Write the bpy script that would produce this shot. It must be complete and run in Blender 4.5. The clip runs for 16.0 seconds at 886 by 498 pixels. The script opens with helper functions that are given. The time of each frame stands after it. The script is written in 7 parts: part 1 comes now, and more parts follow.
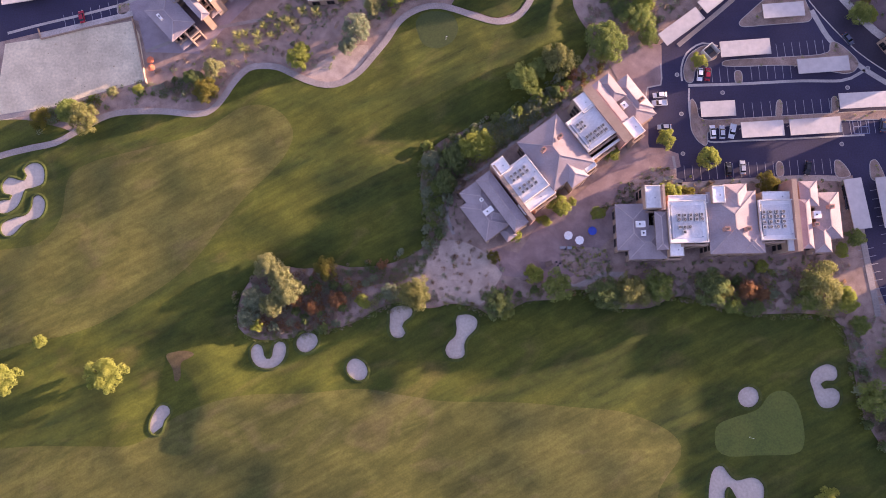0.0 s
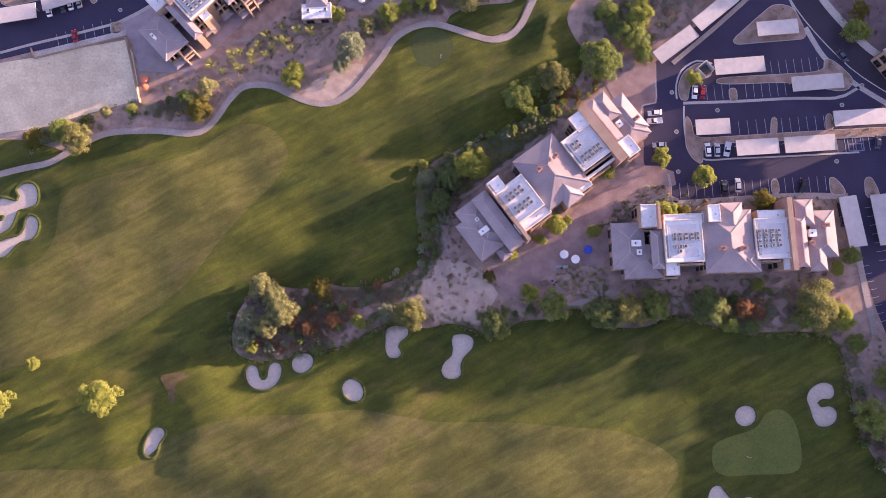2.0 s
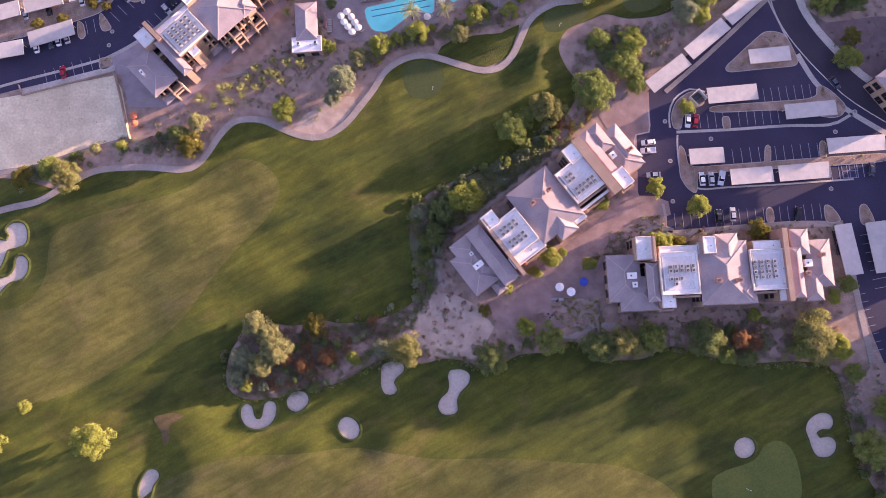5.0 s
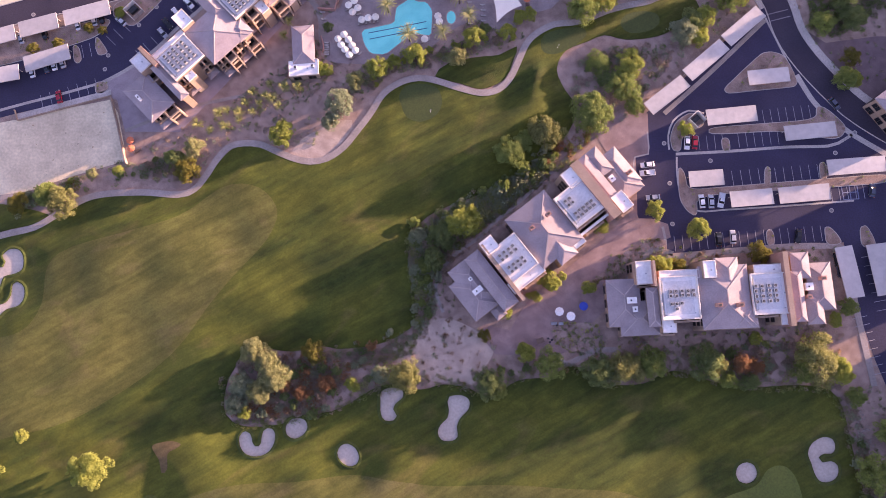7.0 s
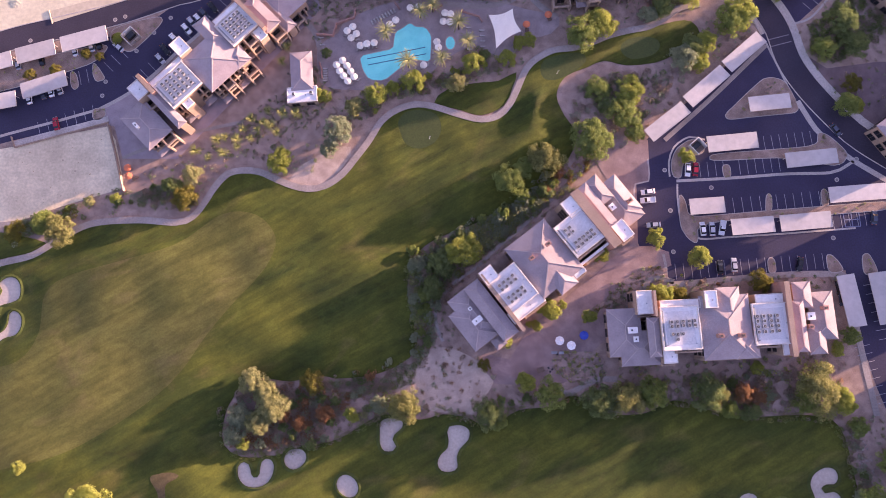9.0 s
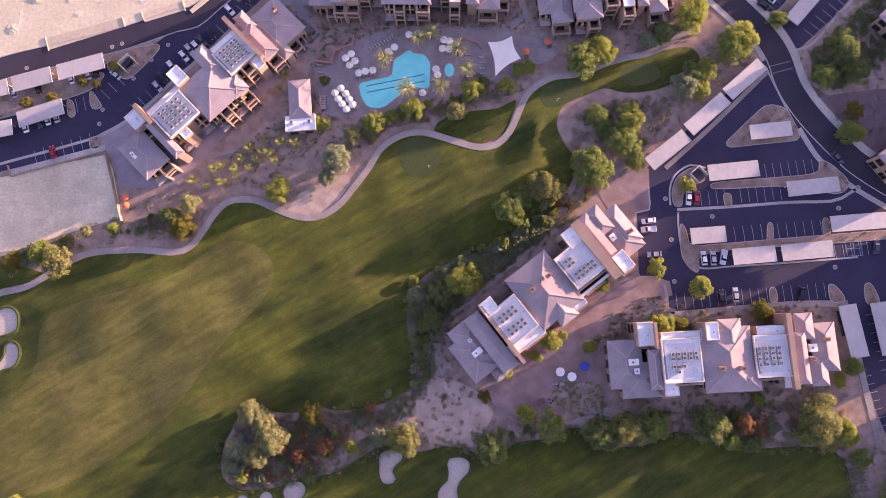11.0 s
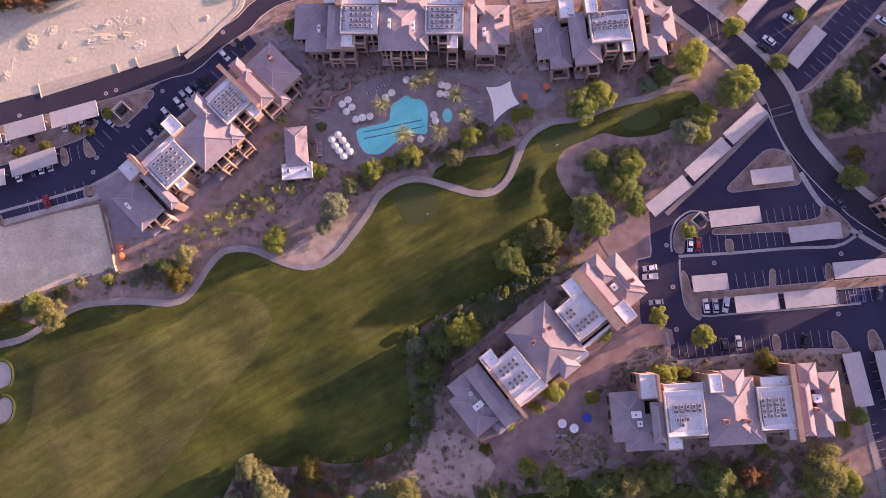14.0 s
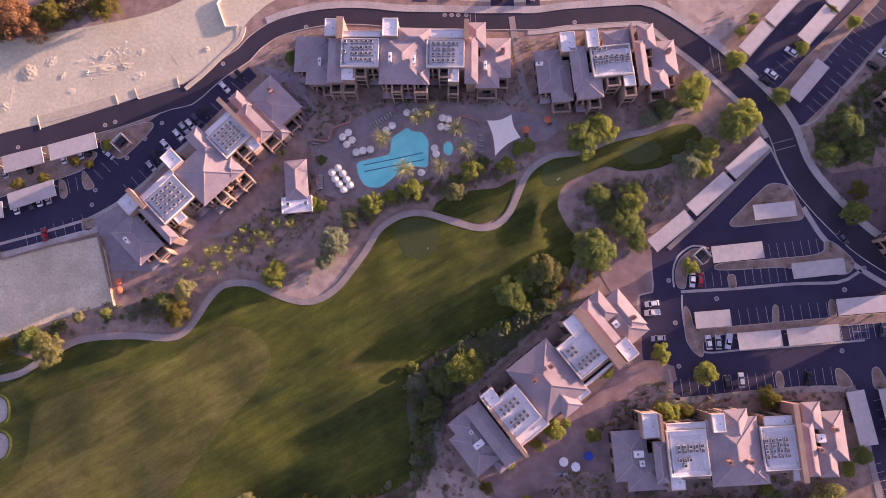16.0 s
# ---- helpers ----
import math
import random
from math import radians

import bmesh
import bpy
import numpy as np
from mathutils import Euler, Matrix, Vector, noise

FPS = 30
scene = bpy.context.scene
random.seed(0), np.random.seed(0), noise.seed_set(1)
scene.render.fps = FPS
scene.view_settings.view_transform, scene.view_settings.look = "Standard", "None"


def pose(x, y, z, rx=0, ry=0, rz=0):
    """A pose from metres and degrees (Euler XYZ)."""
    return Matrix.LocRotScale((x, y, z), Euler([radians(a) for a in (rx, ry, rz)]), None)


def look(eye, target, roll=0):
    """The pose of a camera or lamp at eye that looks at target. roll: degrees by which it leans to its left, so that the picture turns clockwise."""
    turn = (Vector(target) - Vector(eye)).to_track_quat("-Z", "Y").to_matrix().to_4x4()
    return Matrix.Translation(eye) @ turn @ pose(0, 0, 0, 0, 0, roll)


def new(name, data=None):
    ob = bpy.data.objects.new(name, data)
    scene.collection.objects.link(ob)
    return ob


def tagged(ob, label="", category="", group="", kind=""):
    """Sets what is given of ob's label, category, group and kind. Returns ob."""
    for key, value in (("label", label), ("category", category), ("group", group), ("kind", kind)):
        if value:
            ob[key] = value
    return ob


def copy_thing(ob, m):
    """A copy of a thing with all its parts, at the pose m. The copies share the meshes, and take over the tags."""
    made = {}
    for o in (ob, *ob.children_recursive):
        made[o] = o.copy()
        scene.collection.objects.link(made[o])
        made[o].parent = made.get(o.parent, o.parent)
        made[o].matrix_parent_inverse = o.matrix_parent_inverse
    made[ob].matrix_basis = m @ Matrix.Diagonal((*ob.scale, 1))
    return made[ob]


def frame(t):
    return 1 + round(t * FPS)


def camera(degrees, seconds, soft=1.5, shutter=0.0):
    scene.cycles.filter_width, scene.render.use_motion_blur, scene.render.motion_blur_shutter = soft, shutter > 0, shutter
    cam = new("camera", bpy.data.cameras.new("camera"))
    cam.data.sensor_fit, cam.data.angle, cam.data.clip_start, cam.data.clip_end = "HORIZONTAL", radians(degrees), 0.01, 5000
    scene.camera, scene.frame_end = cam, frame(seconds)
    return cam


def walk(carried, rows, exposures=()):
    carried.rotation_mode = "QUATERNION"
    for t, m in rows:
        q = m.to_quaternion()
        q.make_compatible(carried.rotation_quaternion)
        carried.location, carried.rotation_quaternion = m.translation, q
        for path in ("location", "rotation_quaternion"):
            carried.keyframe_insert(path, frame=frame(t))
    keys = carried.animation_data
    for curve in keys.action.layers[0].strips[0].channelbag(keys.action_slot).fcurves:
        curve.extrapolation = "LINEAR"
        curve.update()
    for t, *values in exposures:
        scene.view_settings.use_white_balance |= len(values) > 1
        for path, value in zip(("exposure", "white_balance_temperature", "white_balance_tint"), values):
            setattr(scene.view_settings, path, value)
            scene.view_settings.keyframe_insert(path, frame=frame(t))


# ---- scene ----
cam = camera(75.4, 16.0, 0.9)
PATH = [
    (0, (0.318, 0.155, 192.899), (-0.332, 2.525, 173.049), -14.7),
    (0.5, (0.431, 1.497, 192.916), (-0.189, 3.897, 173.066), -14.0),
    (1, (0.568, 2.879, 192.925), (-0.032, 5.299, 173.075), -13.4),
    (1.5, (0.725, 4.317, 192.929), (0.145, 6.767, 173.089), -13.0),
    (2, (0.862, 5.873, 192.951), (0.302, 8.332, 173.111), -12.5),
    (2.5, (0.981, 7.551, 192.946), (0.451, 10.011, 173.106), -12.1),
    (3, (1.137, 9.306, 192.921), (0.637, 11.786, 173.081), -11.5),
    (3.5, (1.317, 11.089, 192.920), (0.837, 13.579, 173.080), -11.2),
    (4, (1.473, 12.909, 192.915), (1.003, 15.409, 173.085), -11.0),
    (6.5, (1.993, 22.370, 192.826), (1.553, 24.960, 172.996), -10.6),
    (7, (2.089, 24.429, 192.812), (1.649, 27.019, 172.981), -10.6),
    (7.5, (2.192, 26.632, 192.798), (1.752, 29.242, 172.978), -10.6),
    (8, (2.282, 28.934, 192.805), (1.852, 31.554, 172.975), -10.5),
    (8.5, (2.354, 31.293, 192.825), (1.914, 33.913, 172.995), -10.6),
    (9, (2.438, 33.717, 192.837), (1.998, 36.337, 173.017), -10.6),
    (11.5, (2.634, 46.676, 192.990), (2.224, 49.276, 173.160), -10.3),
    (12, (2.622, 49.334, 193.005), (2.232, 51.944, 173.175), -10.0),
    (12.5, (2.589, 52.041, 192.998), (2.199, 54.651, 173.178), -9.9),
    (13, (2.570, 54.760, 192.965), (2.190, 57.380, 173.145), -9.7),
    (13.5, (2.552, 57.447, 192.939), (2.182, 60.077, 173.119), -9.4),
    (14, (2.541, 60.059, 192.930), (2.191, 62.719, 173.110), -9.2),
    (14.5, (2.532, 62.638, 192.916), (2.182, 65.328, 173.106), -9.0),
    (15, (2.527, 65.213, 192.925), (2.187, 67.943, 173.115), -8.9),
    (15.5, (2.560, 67.790, 192.948), (2.210, 70.550, 173.138), -8.8),
    (16, (2.570, 70.363, 192.983), (2.230, 73.173, 173.183), -8.5),
]
walk(cam, [(t, look(eye, target, roll)) for t, eye, target, roll in PATH],
     exposures=[(0.0, 1.96, 6050, 62), (4.0, 1.98, 6060, 63), (9.0, 1.97, 6080, 66), (12.0, 1.79, 6160, 69), (16.0, 1.42, 6140, 71)])

# ---- light: a very low, warm sun from the east-north-east, and a wide sky ----
SUN_UP, SUN_SIDE = 5.6, 23.0
world = bpy.data.worlds.new("sky")
scene.world = world
world.use_nodes = True
wn = world.node_tree
sky = wn.nodes.new("ShaderNodeTexSky")
sky.sky_type, sky.sun_disc = "NISHITA", False
sky.sun_elevation, sky.sun_rotation = radians(SUN_UP), radians(90 - SUN_SIDE)
wn.links.new(sky.outputs[0], wn.nodes["Background"].inputs[0])
wn.nodes["Background"].inputs[1].default_value = 0.15
sun = new("sun", bpy.data.lights.new("sun", "SUN"))
sun.data.energy, sun.data.angle, sun.data.color = 5.2, radians(0.9), (1.0, 0.81, 0.43)
sun.matrix_basis = look((0, 0, 0), (-math.cos(radians(SUN_UP)) * math.cos(radians(SUN_SIDE)),
                                    -math.cos(radians(SUN_UP)) * math.sin(radians(SUN_SIDE)), -math.sin(radians(SUN_UP))))


# ---- materials ----
def material(name, colours, rough=0.8, scale=1.0, metal=0.0, bump=0.2, grain=12.0, spot=0.0, patch=0.0, stripe=0.0):
    """Procedural surface: two colours mixed by coarse noise, a finer grain over them, optional patches of wear or
    painted shade, and bump.
    """
    m = bpy.data.materials.new(name)
    m.use_nodes = True
    n, l = m.node_tree.nodes, m.node_tree.links
    b = n["Principled BSDF"]
    b.inputs["Roughness"].default_value, b.inputs["Metallic"].default_value = rough, metal
    geo = n.new("ShaderNodeNewGeometry")
    coarse, fine = n.new("ShaderNodeTexNoise"), n.new("ShaderNodeTexNoise")
    coarse.inputs["Scale"].default_value, coarse.inputs["Detail"].default_value = 0.12 * scale, 6
    fine.inputs["Scale"].default_value, fine.inputs["Detail"].default_value = 0.12 * scale * grain, 5
    for tex in (coarse, fine):
        l.new(geo.outputs["Position"], tex.inputs["Vector"])
    ramp = n.new("ShaderNodeValToRGB")
    ramp.color_ramp.elements[0].position, ramp.color_ramp.elements[1].position = 0.36, 0.64
    ramp.color_ramp.elements[0].color, ramp.color_ramp.elements[1].color = (*colours[0], 1), (*colours[1], 1)
    l.new(coarse.outputs[0], ramp.inputs[0])
    out = ramp.outputs[0]
    if patch:
        big, pr, mix = n.new("ShaderNodeTexNoise"), n.new("ShaderNodeValToRGB"), n.new("ShaderNodeMix")
        big.inputs["Scale"].default_value, big.inputs["Detail"].default_value = 0.035 * scale, 7
        big.inputs["Distortion"].default_value = 0.6
        l.new(geo.outputs["Position"], big.inputs["Vector"])
        pr.color_ramp.elements[0].position, pr.color_ramp.elements[1].position = 0.5, 0.72
        l.new(big.outputs[0], pr.inputs[0])
        mul = n.new("ShaderNodeMath")
        mul.operation = "MULTIPLY"
        mul.inputs[1].default_value = patch
        l.new(pr.outputs[0], mul.inputs[0])
        mix.data_type = "RGBA"
        l.new(mul.outputs[0], mix.inputs[0])
        l.new(out, mix.inputs[6])
        mix.inputs[7].default_value = (*colours[2], 1)
        out = mix.outputs[2]
    grit, gr = n.new("ShaderNodeMix"), n.new("ShaderNodeMapRange")
    gr.inputs["From Min"].default_value, gr.inputs["From Max"].default_value = 0.3, 0.7
    gr.inputs["To Min"].default_value, gr.inputs["To Max"].default_value = 1.0 - 0.22 - spot, 1.12
    l.new(fine.outputs[0], gr.inputs[0])
    grit.data_type, grit.blend_type = "RGBA", "MULTIPLY"
    grit.inputs[0].default_value = 1.0
    l.new(out, grit.inputs[6])
    l.new(gr.outputs[0], grit.inputs[7])
    out = grit.outputs[2]
    info, var, vmix = n.new("ShaderNodeObjectInfo"), n.new("ShaderNodeMapRange"), n.new("ShaderNodeMix")
    var.inputs["To Min"].default_value, var.inputs["To Max"].default_value = 0.9, 1.08
    l.new(info.outputs["Random"], var.inputs[0])
    vmix.data_type, vmix.blend_type = "RGBA", "MULTIPLY"
    vmix.inputs[0].default_value = 1.0
    l.new(out, vmix.inputs[6])
    l.new(var.outputs[0], vmix.inputs[7])
    l.new(vmix.outputs[2], b.inputs["Base Color"])
    bm_node = n.new("ShaderNodeBump")
    bm_node.inputs["Strength"].default_value, bm_node.inputs["Distance"].default_value = bump, 0.3
    if stripe:
        uv, wave, add = n.new("ShaderNodeUVMap"), n.new("ShaderNodeTexWave"), n.new("ShaderNodeMath")
        wave.inputs["Scale"].default_value, wave.inputs["Distortion"].default_value = stripe, 0.3
        wave.bands_direction = "Y"
        l.new(uv.outputs[0], wave.inputs["Vector"])
        add.operation = "ADD"
        soft = n.new("ShaderNodeMath")
        soft.operation = "MULTIPLY"
        soft.inputs[1].default_value = 0.12
        l.new(wave.outputs[0], soft.inputs[0])
        l.new(soft.outputs[0], add.inputs[0])
        l.new(fine.outputs[0], add.inputs[1])
        l.new(add.outputs[0], bm_node.inputs["Height"])
    else:
        l.new(fine.outputs[0], bm_node.inputs["Height"])
    l.new(bm_node.outputs[0], b.inputs["Normal"])
    return m


def turf(name, dark, light, worn, amount):
    """Grass: long streaks along the mowing, cloudy growth, worn tan patches and a fine tufted grain."""
    m = bpy.data.materials.new(name)
    m.use_nodes = True
    n, l = m.node_tree.nodes, m.node_tree.links
    b = n["Principled BSDF"]
    b.inputs["Roughness"].default_value = 0.9
    b.inputs["Specular IOR Level"].default_value = 0.2
    geo = n.new("ShaderNodeNewGeometry")

    def cloud(scale, detail, stretch=(1, 1, 1), turn=0.0, twist=0.0, shift=0.0):
        mp, tex = n.new("ShaderNodeMapping"), n.new("ShaderNodeTexNoise")
        mp.vector_type = "TEXTURE"
        mp.inputs["Rotation"].default_value = (0, 0, radians(turn))
        mp.inputs["Scale"].default_value = stretch
        mp.inputs["Location"].default_value = (shift, shift, 0)
        tex.inputs["Scale"].default_value, tex.inputs["Detail"].default_value, tex.inputs["Distortion"].default_value = scale, detail, twist
        l.new(geo.outputs["Position"], mp.inputs[0])
        l.new(mp.outputs[0], tex.inputs[0])
        return tex.outputs[0]

    def ramp(src, lo, hi):
        r = n.new("ShaderNodeMapRange")
        r.inputs["From Min"].default_value, r.inputs["From Max"].default_value = lo, hi
        l.new(src, r.inputs[0])
        return r.outputs[0]

    def mix(fac, a, c, mode="MIX"):
        x = n.new("ShaderNodeMix")
        x.data_type, x.blend_type = "RGBA", mode
        for src, k in ((fac, 0), (a, 6), (c, 7)):
            if isinstance(src, tuple):
                x.inputs[k].default_value = (*src, 1)
            elif isinstance(src, float):
                x.inputs[k].default_value = src
            else:
                l.new(src, x.inputs[k])
        return x.outputs[2]

    col = mix(ramp(cloud(0.05, 7, (2.4, 1, 1), 24, 0.8), 0.41, 0.59), dark, light)
    streak = ramp(cloud(0.30, 5, (7, 1, 1), 24, 0.3, 7.0), 0.25, 0.75)
    col = mix(0.5, col, mix(streak, tuple(c * 0.62 for c in dark), tuple(min(1, c * 1.3) for c in light)))
    wear = n.new("ShaderNodeMath")
    wear.operation = "MULTIPLY"
    wear.inputs[1].default_value = amount
    l.new(ramp(cloud(0.075, 8, (1.8, 1, 1), 24, 1.2, 31.0), 0.56, 0.72), wear.inputs[0])
    col = mix(wear.outputs[0], col, worn)
    grain = cloud(1.6, 6)
    shade = n.new("ShaderNodeMapRange")
    shade.inputs["From Min"].default_value, shade.inputs["From Max"].default_value = 0.3, 0.7
    shade.inputs["To Min"].default_value, shade.inputs["To Max"].default_value = 0.84, 1.1
    l.new(grain, shade.inputs[0])
    col = mix(1.0, col, shade.outputs[0], "MULTIPLY")
    tuft = n.new("ShaderNodeMapRange")
    tuft.inputs["From Min"].default_value, tuft.inputs["From Max"].default_value = 0.3, 0.7
    tuft.inputs["To Min"].default_value, tuft.inputs["To Max"].default_value = 0.80, 1.18
    l.new(cloud(0.26, 5, (1.6, 1, 1), 24, 0.9, 53.0), tuft.inputs[0])
    col = mix(1.0, col, tuft.outputs[0], "MULTIPLY")
    stroke = n.new("ShaderNodeMapRange")
    stroke.inputs["From Min"].default_value, stroke.inputs["From Max"].default_value = 0.3, 0.7
    stroke.inputs["To Min"].default_value, stroke.inputs["To Max"].default_value = 0.86, 1.12
    l.new(cloud(0.75, 4, (11, 1, 1), 30, 0.4, 17.0), stroke.inputs[0])
    col = mix(1.0, col, stroke.outputs[0], "MULTIPLY")
    l.new(col, b.inputs["Base Color"])
    bump = n.new("ShaderNodeBump")
    bump.inputs["Strength"].default_value, bump.inputs["Distance"].default_value = 0.8, 0.42
    l.new(cloud(7.0, 3), bump.inputs["Height"])
    l.new(bump.outputs[0], b.inputs["Normal"])
    return m


M = {
    "desert": material("desert_soil", [(0.30, 0.20, 0.155), (0.45, 0.315, 0.25), (0.22, 0.145, 0.115)], 0.95, 2.6, bump=0.25, grain=14, spot=0.18, patch=0.6),
    "padsand": material("smooth_pad_concrete", [(0.53, 0.45, 0.31), (0.58, 0.495, 0.345), (0.48, 0.40, 0.275)], 0.95, 0.8, bump=0.05, grain=7, spot=-0.13, patch=0.3),
    "sandlot": material("graded_sand", [(0.61, 0.535, 0.355), (0.68, 0.60, 0.405), (0.50, 0.425, 0.285)], 0.95, 0.8, bump=0.14, grain=8, spot=-0.13, patch=0.5),
    "lotsand": material("weathered_sand", [(0.58, 0.47, 0.315), (0.70, 0.58, 0.395), (0.38, 0.295, 0.195)], 0.95, 1.3, bump=0.08, grain=7, spot=-0.08, patch=0.6),
    # Lighter copy of the white canvas; extra brightness in the colour offsets the shade.
    "brightcanvas": material("bright_white_canvas", [(0.8, 0.78, 0.76), (0.84, 0.82, 0.8)], 0.9, 3.0, bump=0.03),
    "gravel": material("decomposed_granite", [(0.42, 0.315, 0.25), (0.57, 0.44, 0.35), (0.29, 0.20, 0.16)], 0.95, 2.4, bump=0.3, grain=12, spot=0.14, patch=0.75),
    "grass": turf("mown_fairway_grass", (0.075, 0.087, 0.019), (0.117, 0.118, 0.029), (0.18, 0.145, 0.068), 0.45),
    "rough": turf("rough_grass", (0.028, 0.053, 0.010), (0.095, 0.109, 0.0135), (0.15, 0.12, 0.042), 0.38),
    "lip": turf("lip_turf", (0.045, 0.07, 0.015), (0.085, 0.105, 0.024), (0.08, 0.07, 0.03), 0.3),
    "bare": turf("worn_reddish_turf", (0.085, 0.085, 0.03), (0.15, 0.105, 0.05), (0.06, 0.075, 0.02), 0.9),
    "green": material("putting_green_grass", [(0.072, 0.104, 0.011), (0.094, 0.122, 0.013), (0.125, 0.128, 0.02)], 0.85, 0.9, bump=0.1, grain=16, patch=0.3),
    "brightgreen": material("fresh_putting_green_grass", [(0.044, 0.068, 0.010), (0.055, 0.078, 0.0115), (0.07, 0.08, 0.015)], 0.85, 0.9, bump=0.1, grain=16, patch=0.5),
    "bunker": material("bunker_sand", [(0.44, 0.37, 0.305), (0.50, 0.425, 0.35), (0.38, 0.315, 0.255)], 0.95, 1.2, bump=0.08, grain=8, spot=-0.14, patch=0.3),
    "asphalt": material("asphalt", [(0.024, 0.0205, 0.052), (0.034, 0.029, 0.066), (0.056, 0.044, 0.07)], 0.9, 0.7, bump=0.1, grain=22, patch=0.6),
    # Browner than the lots' asphalt: warm sunlight on the road is put into its colour.
    "road": material("sun_bleached_asphalt", [(0.034, 0.026, 0.045), (0.048, 0.037, 0.058), (0.070, 0.052, 0.066)], 0.9, 0.7, bump=0.08, grain=22, patch=0.5),
    "concrete": material("pale_concrete", [(0.40, 0.35, 0.31), (0.50, 0.44, 0.39), (0.33, 0.28, 0.25)], 0.9, 1.2, bump=0.1, grain=14, patch=0.4),
    "path": material("cart_path_concrete", [(0.28, 0.235, 0.205), (0.36, 0.30, 0.265), (0.225, 0.185, 0.165)], 0.9, 1.2, bump=0.1, grain=14, patch=0.4),
    # The dark third colour paints the courtyard's shadow mottling onto the pavers.
    "paver": material("brown_pavers", [(0.25, 0.165, 0.15), (0.34, 0.235, 0.21), (0.165, 0.11, 0.107)], 0.85, 2.4, bump=0.2, grain=14, spot=0.05, patch=0.75),
    "lilac": material("lilac_grey_pavers", [(0.33, 0.255, 0.265), (0.41, 0.325, 0.33), (0.27, 0.205, 0.22)], 0.9, 2.4, bump=0.08, grain=14, patch=0.5),
    # Reddish pavers, with some of the shade beside the road put into the colour.
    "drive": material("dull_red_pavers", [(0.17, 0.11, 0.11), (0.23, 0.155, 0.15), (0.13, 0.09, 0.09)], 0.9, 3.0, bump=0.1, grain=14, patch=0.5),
    "deck": material("pool_deck_concrete", [(0.26, 0.205, 0.195), (0.34, 0.27, 0.255), (0.20, 0.155, 0.15)], 0.9, 2.2, bump=0.1, grain=14, patch=0.5),
    "tile": material("concrete_roof_tile", [(0.30, 0.245, 0.25), (0.365, 0.30, 0.30), (0.26, 0.215, 0.23)], 0.9, 2.0, bump=0.12, grain=10, spot=-0.13, patch=0.4, stripe=0.5),
    "ridge": material("ridge_tile", [(0.40, 0.325, 0.31), (0.46, 0.38, 0.36)], 0.9, 4.0),
    "stucco": material("tan_stucco", [(0.32, 0.225, 0.165), (0.39, 0.28, 0.21), (0.27, 0.19, 0.14)], 0.95, 2.0, bump=0.2, grain=14, patch=0.3),
    "brick": material("reddish_brown_stucco", [(0.36, 0.20, 0.16), (0.43, 0.245, 0.20), (0.30, 0.17, 0.135)], 0.95, 2.0, bump=0.2, grain=14, patch=0.3),
    "white": material("white_roof_membrane", [(0.76, 0.735, 0.70), (0.83, 0.80, 0.765), (0.66, 0.63, 0.60)], 0.7, 1.2, bump=0.03, grain=8, spot=-0.17, patch=0.5),
    "parapet": material("cream_parapet", [(0.66, 0.60, 0.54), (0.76, 0.70, 0.64), (0.54, 0.48, 0.43)], 0.85, 2.0, bump=0.1, patch=0.4),
    "greyroof": material("grey_roof_deck", [(0.64, 0.625, 0.61), (0.71, 0.69, 0.675), (0.54, 0.525, 0.515)], 0.85, 2.0, bump=0.1, patch=0.4),
    "glass": material("dark_window_glass", [(0.012, 0.014, 0.018), (0.02, 0.022, 0.028)], 0.08, bump=0.0),
    "frame": material("bronze_frame", [(0.08, 0.06, 0.05), (0.11, 0.085, 0.07)], 0.5, 4.0, metal=0.3, bump=0.02),
    "carport": material("cream_sheet_metal", [(0.43, 0.39, 0.365), (0.47, 0.43, 0.40), (0.39, 0.35, 0.325)], 0.6, 0.8, bump=0.02, grain=6, spot=-0.16, patch=0.25),
    "steel": material("painted_steel", [(0.36, 0.32, 0.29), (0.44, 0.4, 0.36)], 0.5, 4.0, bump=0.03),
    "paint": material("white_line_paint", [(0.31, 0.295, 0.305), (0.39, 0.37, 0.38), (0.2, 0.19, 0.2)], 0.8, 5.0, bump=0.03, grain=8, patch=0.5),
    "faded": material("faded_line_paint", [(0.20, 0.18, 0.19), (0.27, 0.245, 0.25), (0.12, 0.105, 0.115)], 0.85, 5.0, bump=0.03, grain=8, patch=0.6),
    "blue": material("blue_line_paint", [(0.15, 0.165, 0.25), (0.19, 0.205, 0.29)], 0.8, 5.0, bump=0.05),
    "iron": material("cast_iron", [(0.2, 0.18, 0.18), (0.28, 0.26, 0.25)], 0.7, 6.0, metal=0.4),
    "unit": material("grey_condenser_metal", [(0.27, 0.275, 0.29), (0.35, 0.355, 0.37)], 0.5, 4.0, metal=0.2, bump=0.03),
    "rimmetal": material("pale_sheet_metal", [(0.56, 0.56, 0.56), (0.66, 0.66, 0.65)], 0.5, 4.0, metal=0.1, bump=0.03),
    "black": material("black_plastic", [(0.018, 0.018, 0.02), (0.03, 0.03, 0.032)], 0.6, 6.0, bump=0.05),
    "bark": material("bark", [(0.10, 0.07, 0.05), (0.16, 0.12, 0.09)], 0.95, 8.0, bump=0.6),
    "tyre": material("tyre_rubber", [(0.02, 0.02, 0.02), (0.03, 0.03, 0.03)], 0.85, 6.0),
    "rim": material("alloy_rim", [(0.4, 0.4, 0.42), (0.5, 0.5, 0.52)], 0.35, 6.0, metal=0.9, bump=0.0),
    "canvas": material("white_canvas", [(0.74, 0.68, 0.57), (0.79, 0.73, 0.615)], 0.9, 3.0, bump=0.02, spot=-0.17),
